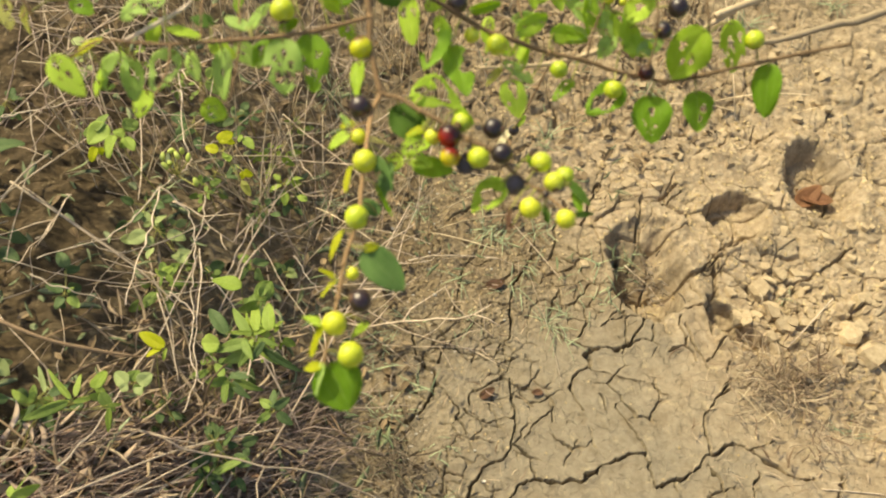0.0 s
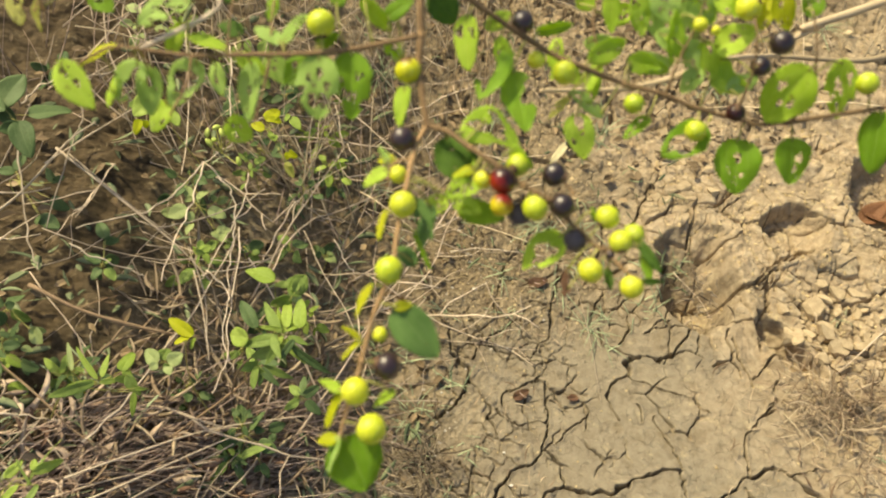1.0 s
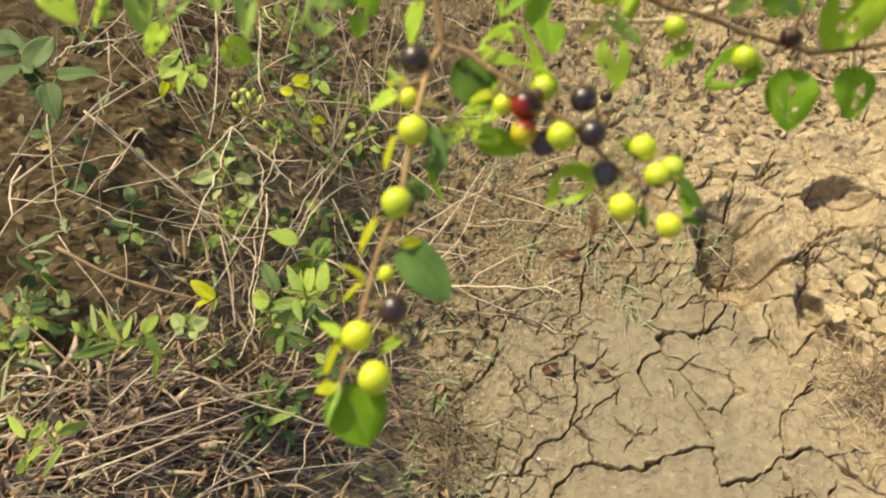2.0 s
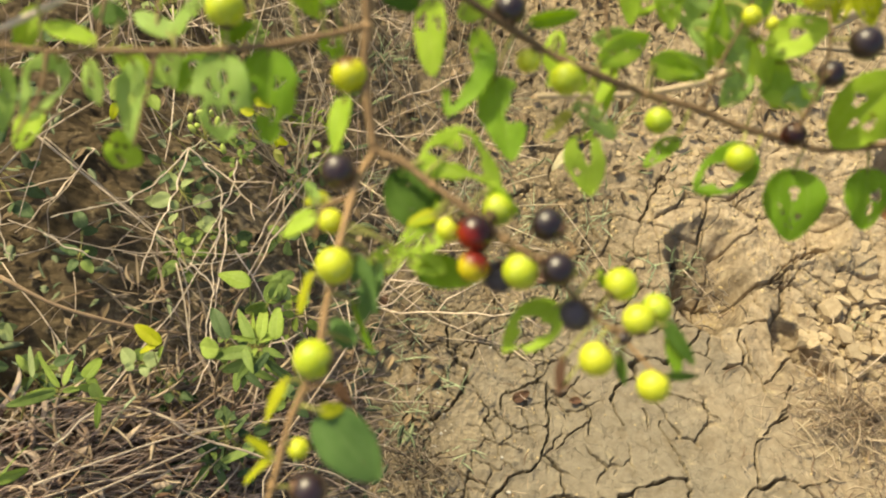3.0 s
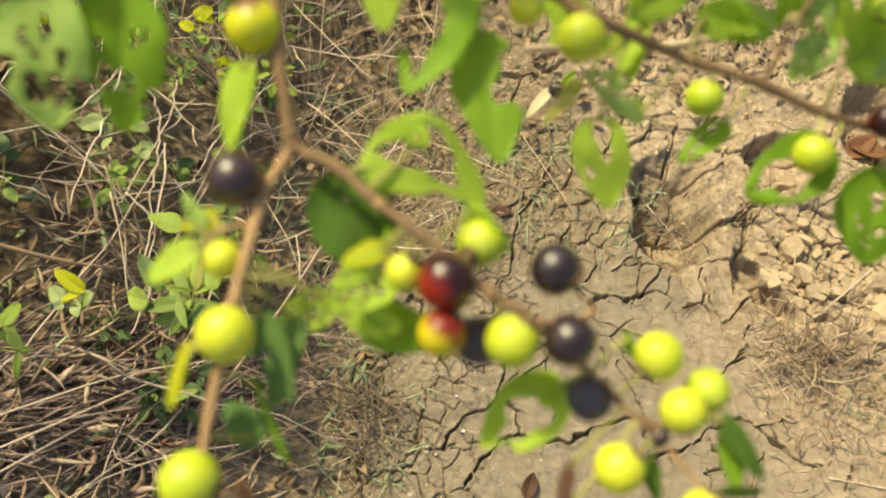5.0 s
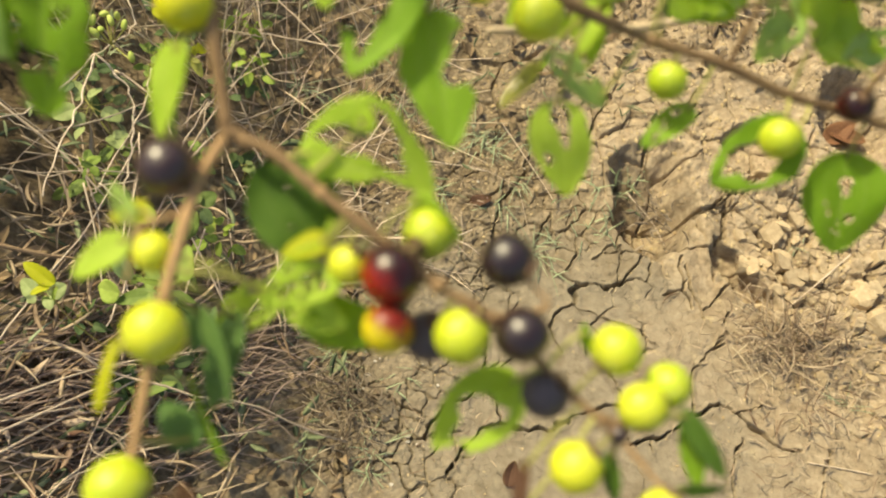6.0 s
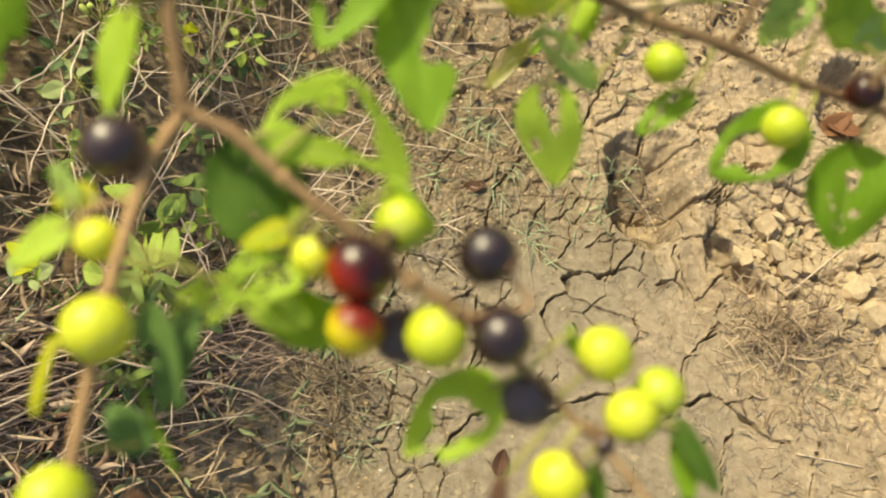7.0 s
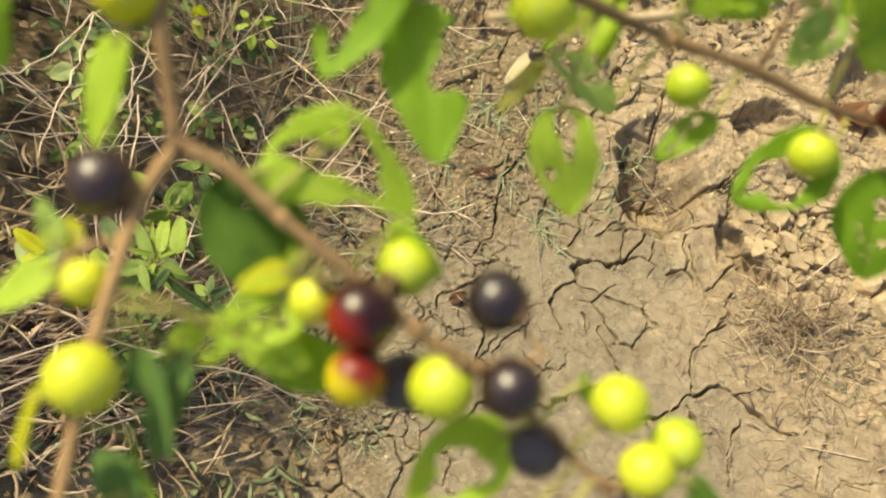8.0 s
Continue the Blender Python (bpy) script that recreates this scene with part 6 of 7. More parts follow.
weed((-0.327, 0.540, 0.138), (-0.132, 0.400, 0.660), "leafy green weed with rounded leaves on the bank", 0.0016, [
    ((-0.153, 0.462, 0.660), (-0.184, 0.471, 0.654), 0.020, "herblime"),
    ((-0.133, 0.447, 0.660), (-0.128, 0.486, 0.654), 0.021, "herb"),
    ((-0.118, 0.413, 0.660), (-0.123, 0.443, 0.654), 0.016, "herblime"),
    ((-0.131, 0.412, 0.660), (-0.141, 0.455, 0.654), 0.013, "herblime"),
    ((-0.135, 0.406, 0.660), (-0.159, 0.436, 0.654), 0.013, "herb"),
    ((-0.136, 0.400, 0.660), (-0.172, 0.393, 0.654), 0.016, "herb"),
    ((-0.165, 0.397, 0.660), (-0.188, 0.404, 0.654), 0.020, "herblime"),
    ((-0.160, 0.408, 0.660), (-0.180, 0.435, 0.654), 0.015, "herbdark"),
    ((-0.124, 0.394, 0.660), (-0.083, 0.372, 0.654), 0.012, "herbdark"),
    ((-0.128, 0.393, 0.660), (-0.165, 0.385, 0.654), 0.014, "herb"),
    ((-0.131, 0.451, 0.660), (-0.127, 0.470, 0.654), 0.017, "herb"),
    ((-0.131, 0.399, 0.660), (-0.106, 0.383, 0.654), 0.010, "herblime"),
    ((-0.128, 0.402, 0.660), (-0.107, 0.399, 0.654), 0.010, "herb"),
    ((-0.133, 0.398, 0.660), (-0.141, 0.371, 0.654), 0.010, "herb"),
    ((-0.132, 0.405, 0.660), (-0.154, 0.449, 0.654), 0.009, "herblime")])
weed((-0.341, 0.498, 0.149), (-0.241, 0.412, 0.620), "small weed with one yellowing rounded leaf", 0.0009, [
    ((-0.232, 0.413, 0.620), (-0.261, 0.427, 0.614), 0.015, "yellow"),
    ((-0.229, 0.411, 0.620), (-0.235, 0.402, 0.614), 0.010, "herblime")])
weed((-0.537, 0.430, 0.256), (-0.346, 0.380, 0.550), "weed with long narrow leaf blades on the bank", 0.0013, [
    ((-0.347, 0.380, 0.550), (-0.391, 0.358, 0.544), 0.013, "herb"),
    ((-0.345, 0.384, 0.550), (-0.379, 0.415, 0.544), 0.009, "herblime"),
    ((-0.341, 0.387, 0.550), (-0.344, 0.415, 0.544), 0.010, "herblime"),
    ((-0.323, 0.396, 0.550), (-0.321, 0.424, 0.544), 0.018, "herblime"),
    ((-0.327, 0.388, 0.550), (-0.312, 0.390, 0.544), 0.013, "herblime"),
    ((-0.316, 0.392, 0.550), (-0.300, 0.375, 0.544), 0.016, "herb"),
    ((-0.302, 0.374, 0.550), (-0.301, 0.351, 0.544), 0.008, "herblime"),
    ((-0.375, 0.391, 0.550), (-0.397, 0.429, 0.544), 0.007, "herbpale")])
weed((-0.423, 0.738, 0.201), (-0.356, 0.670, 0.360), "small bright green seedling on the bank", 0.0009, [
    ((-0.357, 0.667, 0.360), (-0.376, 0.682, 0.354), 0.013, "herblime"),
    ((-0.356, 0.671, 0.360), (-0.360, 0.692, 0.354), 0.013, "herb"),
    ((-0.352, 0.669, 0.360), (-0.342, 0.680, 0.354), 0.012, "herblime"),
    ((-0.354, 0.663, 0.360), (-0.359, 0.651, 0.354), 0.012, "herb"),
    ((-0.349, 0.664, 0.360), (-0.339, 0.657, 0.354), 0.011, "herblime")])
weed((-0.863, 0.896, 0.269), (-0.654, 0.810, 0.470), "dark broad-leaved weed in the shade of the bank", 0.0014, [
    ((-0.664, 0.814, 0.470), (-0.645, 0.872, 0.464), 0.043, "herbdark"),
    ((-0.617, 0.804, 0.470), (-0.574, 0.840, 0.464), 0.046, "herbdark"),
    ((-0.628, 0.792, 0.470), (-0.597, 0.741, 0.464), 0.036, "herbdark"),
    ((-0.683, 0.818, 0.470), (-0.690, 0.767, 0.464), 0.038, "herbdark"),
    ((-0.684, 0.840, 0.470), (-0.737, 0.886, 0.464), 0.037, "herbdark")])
weed((-0.300, 0.421, 0.120), (-0.290, 0.427, 0.170), "dark star-shaped weed among dead grass", 0.0012, [
    ((-0.293, 0.429, 0.170), (-0.356, 0.412, 0.164), 0.020, "herbdark"),
    ((-0.289, 0.431, 0.170), (-0.263, 0.463, 0.164), 0.017, "herbdark"),
    ((-0.284, 0.425, 0.170), (-0.263, 0.398, 0.164), 0.015, "herbdark"),
    ((-0.283, 0.430, 0.170), (-0.234, 0.456, 0.164), 0.015, "herb"),
    ((-0.295, 0.430, 0.170), (-0.322, 0.452, 0.164), 0.013, "herbdark"),
    ((-0.295, 0.423, 0.170), (-0.314, 0.397, 0.164), 0.015, "herb")])
weed((-0.552, 0.290, 0.259), (-0.461, 0.304, 0.420), "pale green weed with pointed leaves", 0.0012, [
    ((-0.471, 0.305, 0.420), (-0.463, 0.329, 0.414), 0.013, "herblime"),
    ((-0.479, 0.305, 0.420), (-0.518, 0.331, 0.414), 0.013, "herblime"),
    ((-0.444, 0.314, 0.420), (-0.420, 0.337, 0.414), 0.016, "herblime"),
    ((-0.445, 0.299, 0.420), (-0.447, 0.371, 0.414), 0.010, "herb"),
    ((-0.471, 0.263, 0.420), (-0.468, 0.303, 0.414), 0.012, "herb"),
    ((-0.454, 0.298, 0.420), (-0.473, 0.277, 0.414), 0.012, "herblime"),
    ((-0.432, 0.301, 0.420), (-0.440, 0.262, 0.414), 0.010, "herb")])
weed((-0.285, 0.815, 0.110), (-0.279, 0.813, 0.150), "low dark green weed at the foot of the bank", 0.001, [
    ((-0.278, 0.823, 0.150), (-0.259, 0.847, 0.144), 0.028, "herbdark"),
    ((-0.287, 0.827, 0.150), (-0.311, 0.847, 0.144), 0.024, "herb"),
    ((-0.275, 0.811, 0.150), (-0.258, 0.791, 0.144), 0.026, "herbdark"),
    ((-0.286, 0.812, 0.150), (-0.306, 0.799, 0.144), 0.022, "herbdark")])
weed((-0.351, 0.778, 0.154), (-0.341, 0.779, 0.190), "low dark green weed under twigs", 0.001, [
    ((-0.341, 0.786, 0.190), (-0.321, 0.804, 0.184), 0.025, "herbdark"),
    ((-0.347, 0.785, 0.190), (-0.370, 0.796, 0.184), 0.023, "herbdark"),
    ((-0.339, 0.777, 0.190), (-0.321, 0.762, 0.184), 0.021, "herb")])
weed((-0.278, 0.735, 0.105), (-0.248, 0.694, 0.220), "low green weed beside the mud", 0.001, [
    ((-0.249, 0.701, 0.220), (-0.231, 0.724, 0.214), 0.027, "herb"),
    ((-0.253, 0.702, 0.220), (-0.281, 0.720, 0.214), 0.024, "herb"),
    ((-0.244, 0.693, 0.220), (-0.226, 0.673, 0.214), 0.022, "herbdark")])
weed((-0.540, 0.667, 0.256), (-0.512, 0.657, 0.310), "low dark green weed in the dead grass", 0.001, [
    ((-0.514, 0.663, 0.310), (-0.499, 0.681, 0.304), 0.022, "herbdark"),
    ((-0.519, 0.662, 0.310), (-0.547, 0.675, 0.304), 0.021, "herbdark"),
    ((-0.507, 0.654, 0.310), (-0.489, 0.638, 0.304), 0.020, "herb"),
    ((-0.525, 0.705, 0.310), (-0.544, 0.735, 0.304), 0.023, "herbdark"),
    ((-0.515, 0.653, 0.310), (-0.525, 0.635, 0.304), 0.019, "herbdark")])
weed((-0.644, 0.565, 0.270), (-0.612, 0.564, 0.330), "low dull green weed in the dead grass", 0.001, [
    ((-0.615, 0.569, 0.330), (-0.606, 0.595, 0.324), 0.024, "herbdark"),
    ((-0.620, 0.568, 0.330), (-0.653, 0.583, 0.324), 0.024, "herbdark"),
    ((-0.606, 0.559, 0.330), (-0.582, 0.552, 0.324), 0.021, "herb"),
    ((-0.616, 0.556, 0.330), (-0.630, 0.537, 0.324), 0.021, "herbdark"),
    ((-0.567, 0.533, 0.330), (-0.546, 0.515, 0.324), 0.024, "herbpale")])
shoot = weed((-0.454, 0.933, 0.218), (-0.411, 0.813, 0.500), "young shrub shoot with lime leaves and pale buds", 0.001, [
    ((-0.433, 0.832, 0.500), (-0.456, 0.802, 0.494), 0.032, "herblime"),
    ((-0.418, 0.812, 0.500), (-0.425, 0.781, 0.494), 0.028, "herblime"),
    ((-0.406, 0.824, 0.500), (-0.398, 0.856, 0.494), 0.027, "herb"),
    ((-0.402, 0.808, 0.500), (-0.385, 0.788, 0.494), 0.022, "herblime"),
    ((-0.445, 0.819, 0.500), (-0.444, 0.863, 0.494), 0.027, "herb"),
    ((-0.438, 0.788, 0.500), (-0.446, 0.772, 0.494), 0.019, "yellow")])
weed((-0.413, 0.536, 0.194), (-0.369, 0.500, 0.340), "dull green weed with small round leaves", 0.001, [
    ((-0.373, 0.499, 0.340), (-0.396, 0.515, 0.334), 0.022, "herbpale"),
    ((-0.370, 0.503, 0.340), (-0.369, 0.527, 0.334), 0.020, "herb"),
    ((-0.359, 0.499, 0.340), (-0.343, 0.515, 0.334), 0.022, "herbpale"),
    ((-0.365, 0.492, 0.340), (-0.349, 0.492, 0.334), 0.018, "herb")])
weed((-0.367, 1.009, 0.166), (-0.312, 0.929, 0.340), "yellowing shoot among bare twigs", 0.0009, [
    ((-0.323, 0.945, 0.340), (-0.305, 0.970, 0.334), 0.028, "yellow"),
    ((-0.321, 0.927, 0.340), (-0.348, 0.939, 0.334), 0.017, "yellow"),
    ((-0.309, 0.917, 0.340), (-0.298, 0.904, 0.334), 0.020, "herblime"),
    ((-0.283, 0.957, 0.340), (-0.264, 0.938, 0.334), 0.017, "herblime"),
    ((-0.272, 0.883, 0.340), (-0.256, 0.874, 0.334), 0.018, "yellow"),
    ((-0.271, 0.862, 0.340), (-0.258, 0.843, 0.334), 0.014, "dry")])
weed((-0.300, 0.564, 0.119), (-0.248, 0.526, 0.300), "green weed with pointed leaves under the taller one", 0.001, [
    ((-0.249, 0.529, 0.300), (-0.275, 0.516, 0.294), 0.018, "herb"),
    ((-0.247, 0.533, 0.300), (-0.218, 0.532, 0.294), 0.016, "herbdark"),
    ((-0.250, 0.525, 0.300), (-0.250, 0.493, 0.294), 0.016, "herb"),
    ((-0.243, 0.523, 0.300), (-0.214, 0.501, 0.294), 0.016, "herbdark"),
    ((-0.254, 0.534, 0.300), (-0.275, 0.556, 0.294), 0.016, "herb"),
    ((-0.240, 0.527, 0.300), (-0.198, 0.516, 0.294), 0.014, "herb")])
weed((-0.537, 0.474, 0.255), (-0.523, 0.487, 0.280), "green weed with narrow pointed leaves", 0.001, [
    ((-0.524, 0.489, 0.280), (-0.502, 0.515, 0.274), 0.015, "herb"),
    ((-0.528, 0.490, 0.280), (-0.560, 0.511, 0.274), 0.015, "herblime"),
    ((-0.519, 0.484, 0.280), (-0.490, 0.471, 0.274), 0.013, "herblime"),
    ((-0.527, 0.483, 0.280), (-0.553, 0.470, 0.274), 0.015, "herb"),
    ((-0.526, 0.494, 0.280), (-0.536, 0.527, 0.274), 0.013, "herb")])
weed((-0.218, 0.546, 0.068), (-0.196, 0.523, 0.200), "grey-green weed at the foot of the bank", 0.001, [
    ((-0.197, 0.527, 0.200), (-0.175, 0.547, 0.194), 0.017, "herbdark"),
    ((-0.201, 0.530, 0.200), (-0.224, 0.544, 0.194), 0.017, "herb"),
    ((-0.192, 0.520, 0.200), (-0.167, 0.507, 0.194), 0.017, "herbdark"),
    ((-0.202, 0.519, 0.200), (-0.222, 0.504, 0.194), 0.015, "herb"),
    ((-0.198, 0.532, 0.200), (-0.203, 0.562, 0.194), 0.014, "herbdark")])
weed((-0.624, 0.493, 0.269), (-0.611, 0.506, 0.300), "green weed in the dead grass", 0.001, [
    ((-0.611, 0.510, 0.300), (-0.599, 0.531, 0.294), 0.018, "herb"),
    ((-0.615, 0.511, 0.300), (-0.645, 0.523, 0.294), 0.018, "herbdark"),
    ((-0.605, 0.503, 0.300), (-0.582, 0.493, 0.294), 0.016, "herblime"),
    ((-0.616, 0.504, 0.300), (-0.632, 0.488, 0.294), 0.016, "herb")])
weed((-0.234, 0.829, 0.077), (-0.234, 0.840, 0.100), "low grey-green weed at the edge of the mud", 0.0009, [
    ((-0.235, 0.847, 0.100), (-0.219, 0.878, 0.094), 0.021, "herbdark"),
    ((-0.239, 0.846, 0.100), (-0.263, 0.867, 0.094), 0.019, "herbdark"),
    ((-0.229, 0.838, 0.100), (-0.207, 0.830, 0.094), 0.021, "herbpale")])
weed((-0.719, 0.791, 0.269), (-0.672, 0.776, 0.340), "dark weed leaves behind the straw", 0.001, [
    ((-0.621, 0.716, 0.340), (-0.586, 0.702, 0.334), 0.026, "herbdark"),
    ((-0.616, 0.750, 0.340), (-0.588, 0.740, 0.334), 0.024, "herbdark"),
    ((-0.689, 0.796, 0.340), (-0.685, 0.835, 0.334), 0.027, "herbdark"),
    ((-0.619, 0.783, 0.340), (-0.649, 0.807, 0.334), 0.021, "herbdark")])



def low_weeds():
    """Small round-leaved plants low on the bank, among the twigs and dead grass."""
    rng = random.Random(311)
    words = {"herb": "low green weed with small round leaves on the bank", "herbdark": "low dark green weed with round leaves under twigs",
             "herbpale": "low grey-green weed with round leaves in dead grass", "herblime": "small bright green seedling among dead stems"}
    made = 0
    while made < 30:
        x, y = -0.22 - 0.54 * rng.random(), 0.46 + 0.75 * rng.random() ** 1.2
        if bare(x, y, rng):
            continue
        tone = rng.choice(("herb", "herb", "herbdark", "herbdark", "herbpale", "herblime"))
        high = float(bank_height(x)) + rng.uniform(0.02, 0.09)
        size = rng.uniform(0.015, 0.030)
        turn = rng.uniform(0, 6.283)
        leaves = []
        for k in range(rng.randrange(5, 9)):
            a = turn + 2.4 * k
            out = size * (0.35 + 0.16 * k)
            bx, by, bz = x + math.cos(a) * out, y + math.sin(a) * out, high - 0.004 * k + rng.uniform(-0.004, 0.004)
            l = size * rng.uniform(0.75, 1.2)
            leaves.append(((bx, by, bz), (bx + math.cos(a) * l, by + math.sin(a) * l, bz + l * rng.uniform(-0.3, 0.2)), l * rng.uniform(0.62, 0.85), tone))
        weed((x + rng.uniform(-0.02, 0.02), y + rng.uniform(-0.02, 0.02), 0.0), (x, y, high), words[tone], 0.0009, leaves)
        made += 1


low_weeds()


def add_buds(plant, places):
    """Pale pointed buds on the tip of a shoot."""
    inverse = Matrix.Translation(plant.location).inverted()
    rng = random.Random(8)
    for p in places:
        bm = bmesh.new()
        bmesh.ops.create_uvsphere(bm, u_segments=12, v_segments=8, radius=0.0042)
        for v in bm.verts:
            v.co.z *= 1.5 + (0.4 if v.co.z > 0 else 0)
            v.co.x *= 0.9 + 0.12 * math.sin(3 * math.atan2(v.co.y, v.co.x))
        for f in bm.faces:
            f.smooth = True
        me = bpy.data.meshes.new("bud")
        bm.to_mesh(me)
        bm.free()
        me.materials.append(BUD)
        ob = new("bud", me)
        ob.parent = plant
        ob.matrix_basis = inverse @ pose(*p, rng.uniform(-60, 60), rng.uniform(-60, 60), rng.uniform(0, 360))
        st = new("bud_stalk", line_mesh("bud_stalk", [Vector(p), Vector(p) + Vector((-0.004, 0.004, -0.012)), Vector((-0.352, 0.818, 0.405))], 0.0007, 0.0009, GREENSTALK, 4, 5, 0.1, 3))
        st.parent = plant
        st.matrix_parent_inverse = inverse


add_buds(shoot, [(-0.367, 0.824, 0.440), (-0.354, 0.813, 0.440), (-0.346, 0.827, 0.440), (-0.340, 0.836, 0.440), (-0.328, 0.823, 0.440), (-0.356, 0.837, 0.440), (-0.359, 0.806, 0.440), (-0.312, 0.784, 0.430)])


def grass_tuft(x, y, blades, length, label="small tuft of pale green grass", lean=(0, 0), dry=False, broad=0.0020, spread=0.006):
    rng = random.Random(int(x * 1000) * 31 + int(y * 1000))
    heap = Heap()
    z0 = height_at(x, y) - 0.002 + (0.004 if dry else 0.0)
    for k in range(blades):
        a = rng.uniform(0, 6.283)
        l = length * rng.uniform(0.5, 1.15)
        rise = rng.uniform(0.05, 0.55) if dry else rng.uniform(0.1, 0.8)
        bx, by = x + rng.gauss(0, spread), y + rng.gauss(0, spread)
        w = broad * rng.uniform(0.6, 1.2)
        v, f = [], []
        n = 6
        for s in range(n):
            q = s / (n - 1)
            px = bx + (math.cos(a) + lean[0]) * l * q
            py = by + (math.sin(a) + lean[1]) * l * q
            pz = z0 + l * rise * q * (1.3 - q) + 0.004 * q
            hw = w * (1 - q) ** 0.6 / 2 + 0.0001
            sx, sy = -math.sin(a) * hw, math.cos(a) * hw
            v += [(px + sx, py + sy, pz), (px, py, pz - hw * 0.5), (px - sx, py - sy, pz), (px, py, pz - hw * 0.5 - 0.0003)]
            if s:
                o = 4 * s
                for c in range(4):
                    f.append((o - 4 + c, o - 4 + (c + 1) % 4, o + (c + 1) % 4, o + c))
        heap.put(v, f)
    me = mesh_from("grass_tuft", heap.v, heap.f, PALESTEM if dry else BLADE)
    return tagged(new("dry_grass_tuft" if dry else "grass_tuft", me), label, "grass", "grass tufts", "stuff")


grass_tuft(-0.037, 0.566, 16, 0.045)
grass_tuft(-0.219, 0.892, 14, 0.04)
grass_tuft(0.265, 0.798, 14, 0.055)
grass_tuft(0.159, 1.030, 22, 0.06)
grass_tuft(-0.177, 1.044, 20, 0.06)
grass_tuft(0.006, 1.069, 18, 0.055)
grass_tuft(0.165, 1.019, 14, 0.05)
grass_tuft(0.295, 0.824, 9, 0.035)
grass_tuft(-0.003, 0.522, 12, 0.035)
grass_tuft(0.032, 0.393, 12, 0.035)
grass_tuft(0.383, 0.939, 8, 0.05)
grass_tuft(-0.511, 0.307, 22, 0.08)
grass_tuft(0.428, 0.972, 10, 0.045)
grass_tuft(0.748, 0.873, 7, 0.03)
grass_tuft(0.807, 0.588, 9, 0.05)
grass_tuft(0.190, 0.717, 7, 0.05)
grass_tuft(-0.037, 0.577, 10, 0.035)
grass_tuft(-0.312, 0.399, 18, 0.06)
grass_tuft(1.097, 1.783, 24, 0.09)
grass_tuft(0.836, 1.693, 26, 0.09)
grass_tuft(-0.30, 1.02, 22, 0.08)
grass_tuft(-0.12, 0.92, 12, 0.05)
grass_tuft(-0.45, 0.95, 18, 0.07)
grass_tuft(0.05, 1.30, 20, 0.07)
grass_tuft(0.30, 1.28, 16, 0.06)
grass_tuft(0.10, 1.12, 14, 0.05)
grass_tuft(0.55, 1.45, 18, 0.07)
grass_tuft(-0.20, 1.35, 24, 0.09)
grass_tuft(-0.60, 0.40, 22, 0.08)
grass_tuft(-0.62, 0.36, 12, 0.12, "tuft of broad pale green grass blades on the bank", (0, 0), False, 0.0065, 0.02)
grass_tuft(-0.55, 0.3, 12, 0.11, "tuft of broad pale green grass blades on the bank", (0, 0), False, 0.007, 0.02)
grass_tuft(-0.52, 0.5, 10, 0.08, "tuft of broad pale green grass blades on the bank", (0, 0), False, 0.005, 0.02)
grass_tuft(-0.45, 0.42, 9, 0.07, "tuft of broad pale green grass blades on the bank", (0, 0), False, 0.006, 0.02)
grass_tuft(-0.2, 0.8, 14, 0.05, "tuft of broad pale green grass blades on the bank", (0, 0), False, 0.003, 0.02)
grass_tuft(-0.1, 0.7, 14, 0.05, "tuft of broad pale green grass blades on the bank", (0, 0), False, 0.003, 0.02)
grass_tuft(-0.15, 0.62, 12, 0.05, "tuft of broad pale green grass blades on the bank", (0, 0), False, 0.003, 0.02)
grass_tuft(-0.02, 0.52, 16, 0.045, "small tuft of pale green grass beside the mud", (0, 0), False, 0.0024, 0.012)
grass_tuft(0.03, 0.44, 16, 0.045, "small tuft of pale green grass beside the mud", (0, 0), False, 0.0024, 0.012)
grass_tuft(-0.04, 0.6, 18, 0.05, "small tuft of pale green grass beside the mud", (0, 0), False, 0.0024, 0.012)
grass_tuft(0.02, 0.66, 12, 0.04, "small tuft of pale green grass beside the mud", (0, 0), False, 0.0024, 0.012)
grass_tuft(0.06, 0.55, 9, 0.03, "small tuft of pale green grass beside the mud", (0, 0), False, 0.0024, 0.012)
grass_tuft(-0.06, 0.74, 18, 0.05, "small tuft of pale green grass beside the mud", (0, 0), False, 0.0024, 0.012)
grass_tuft(0.0, 0.8, 14, 0.045, "small tuft of pale green grass beside the mud", (0, 0), False, 0.0024, 0.012)
grass_tuft(0.17, 1.0, 18, 0.06, "small tuft of pale green grass beside the mud", (0, 0), False, 0.0024, 0.012)
grass_tuft(0.4, 0.86, 10, 0.045, "small tuft of pale green grass beside the mud", (0, 0), False, 0.0024, 0.012)
grass_tuft(-0.08, 0.4, 16, 0.05, "small tuft of pale green grass beside the mud", (0, 0), False, 0.0024, 0.012)
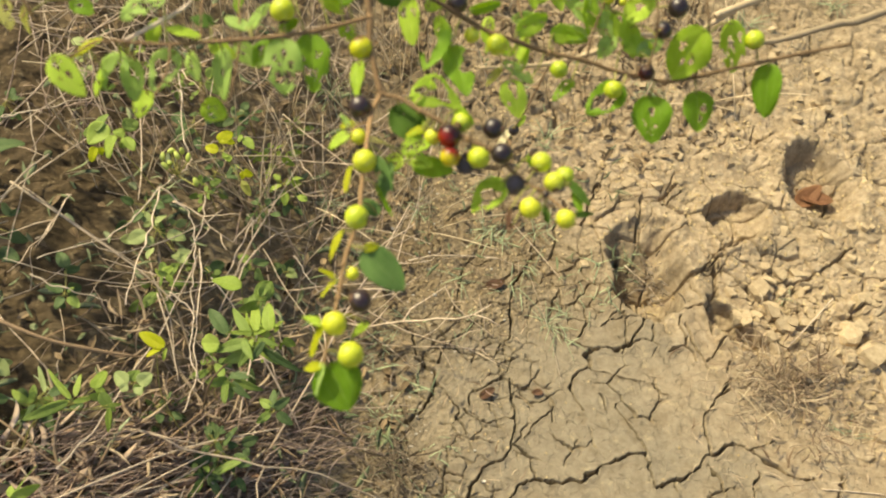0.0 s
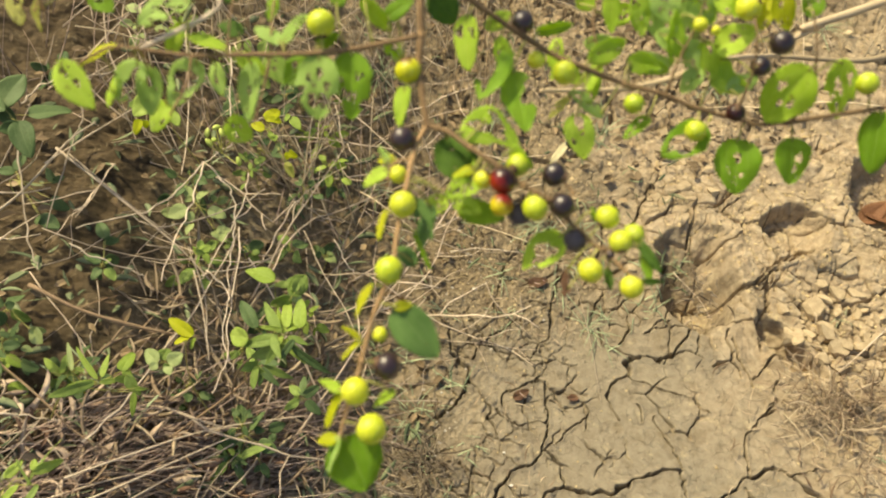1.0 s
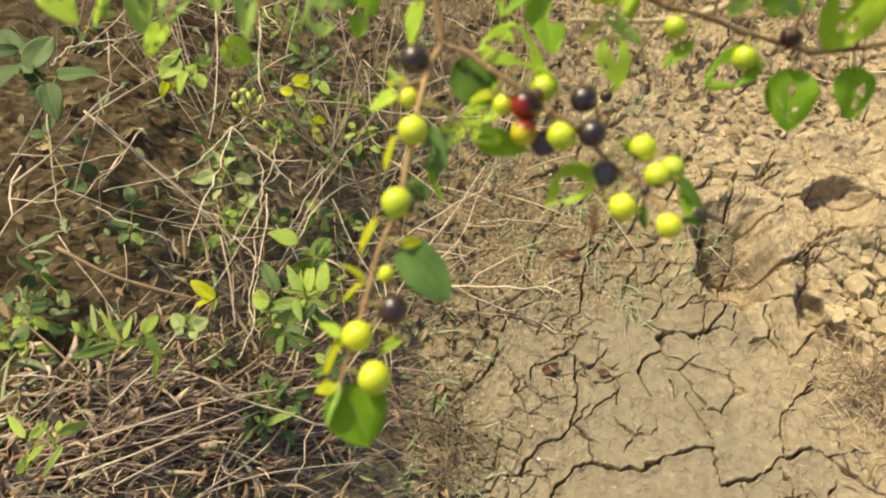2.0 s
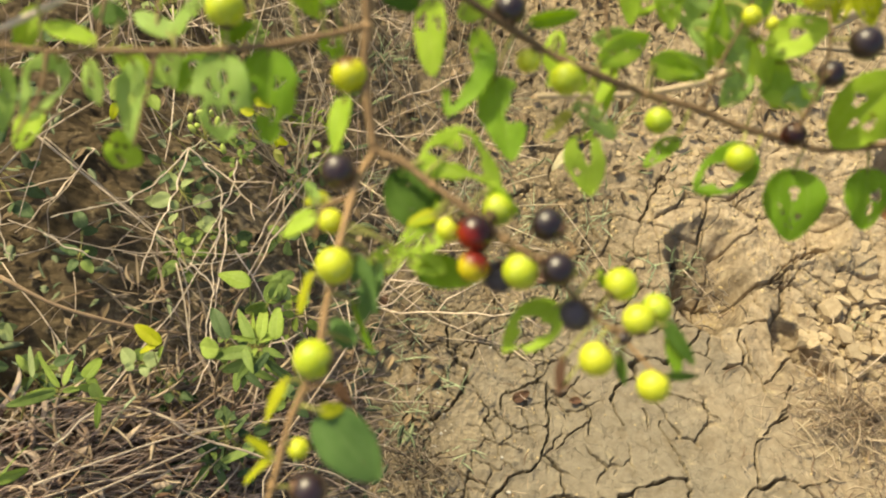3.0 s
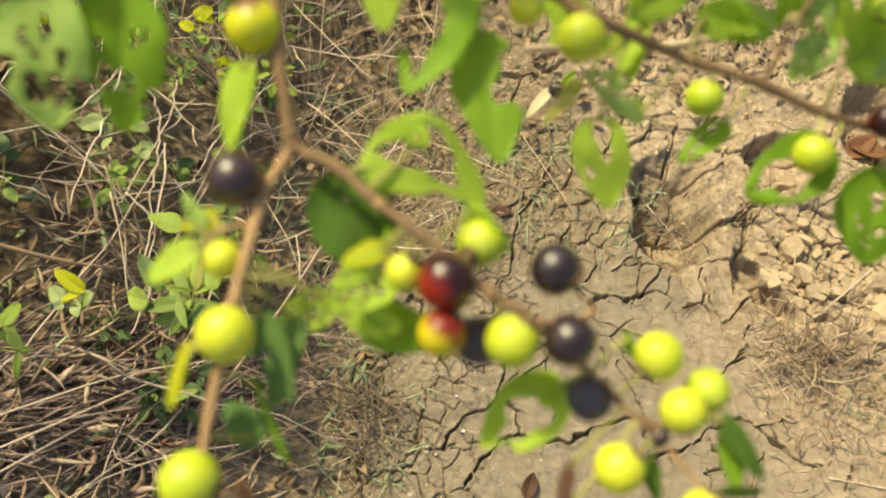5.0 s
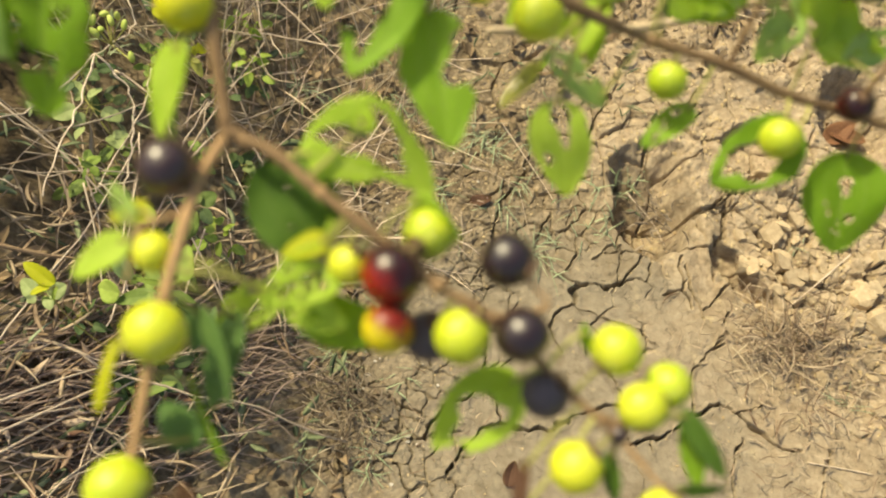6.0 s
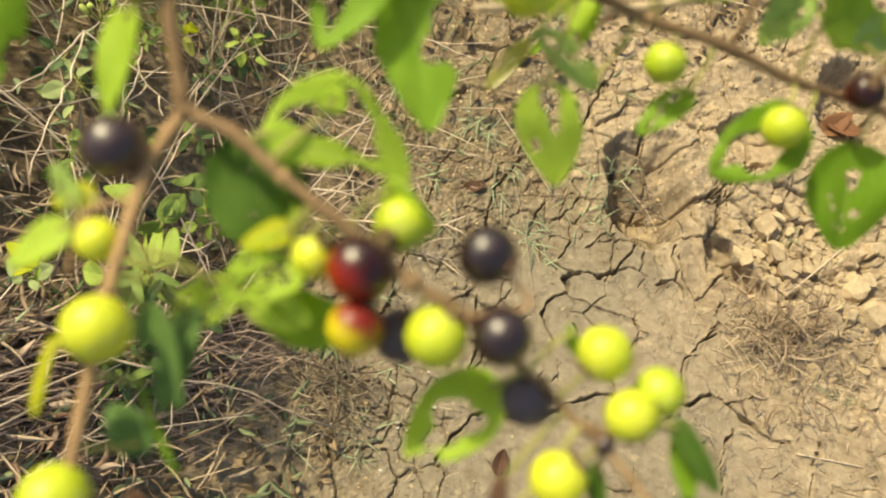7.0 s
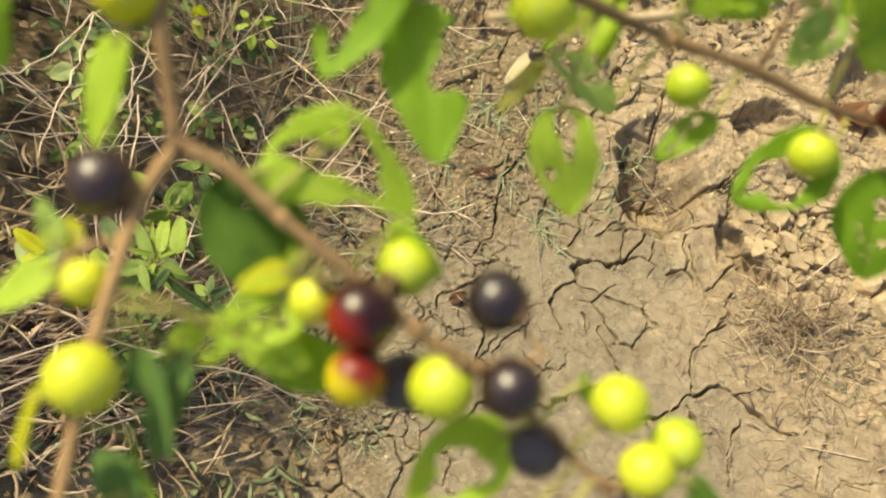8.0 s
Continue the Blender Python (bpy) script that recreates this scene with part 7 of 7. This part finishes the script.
for x, y, blades, length in ((0.21, 0.88, 10, 0.060), (0.24, 0.93, 9, 0.055), (0.33, 0.90, 8, 0.050), (0.30, 0.77, 8, 0.050), (0.37, 0.84, 7, 0.045),
                             (0.12, 0.80, 10, 0.050), (0.09, 0.90, 12, 0.060), (0.27, 1.02, 12, 0.060), (0.20, 0.62, 7, 0.040), (0.46, 0.99, 8, 0.055)):
    grass_tuft(x, y, blades, length, "sparse sprig of grey-green grass rooted in a crack of the mud", (0, 0), False, 0.0024, 0.010)
grass_tuft(0.680, 0.690, 60, 0.060, "tuft of dead straw-coloured grass on the mud", (-0.25, -0.15), True, 0.0018, 0.034)
grass_tuft(0.790, 0.600, 26, 0.060, "sparse dead grass tuft on ochre earth", (0.1, -0.2), True, 0.0012, 0.03)
grass_tuft(-0.055, 0.470, 34, 0.050, "dead grass tuft at the edge of the mud", (0.0, 0.1), True, 0.0014, 0.030)


# ---- fallen leaves on the mud ----
def fallen_leaf(x, y, length, turn, label, tone="brown"):
    WEED_SEED[0] += 1
    me = leaf_mesh(length, length * 0.6, tone, 0, WEED_SEED[0], 0.5, -0.4)
    ob = new("fallen_leaf", me)
    ob.matrix_basis = pose(x, y, height_at(x, y) + 0.003, 0, -8, turn)
    return tagged(ob, label, "leaf")


fallen_leaf(0.135, 0.640, 0.032, 30, "dark red-brown dead leaf lying on the mud")
fallen_leaf(0.250, 0.655, 0.024, 200, "curled brown dead leaf lying on the mud")
fallen_leaf(0.150, 0.880, 0.040, 10, "curled tan dead leaf on the mud", "brown")
fallen_leaf(0.245, 0.395, 0.040, 80, "reddish dead leaf lying by a crack", "brown")
fallen_leaf(-0.10, 0.785, 0.035, 140, "brown dead leaf at the foot of the bank", "brown")
fallen_leaf(0.865, 1.150, 0.075, 40, "crumpled rust-red dead leaf inside a hoof print", "rust")
fallen_leaf(0.880, 1.180, 0.068, -30, "folded rust-red dead leaf inside a hoof print", "rust")
fallen_leaf(0.905, 1.165, 0.050, 150, "small rust-red dead leaf inside a hoof print", "rust")

scatter_clods()
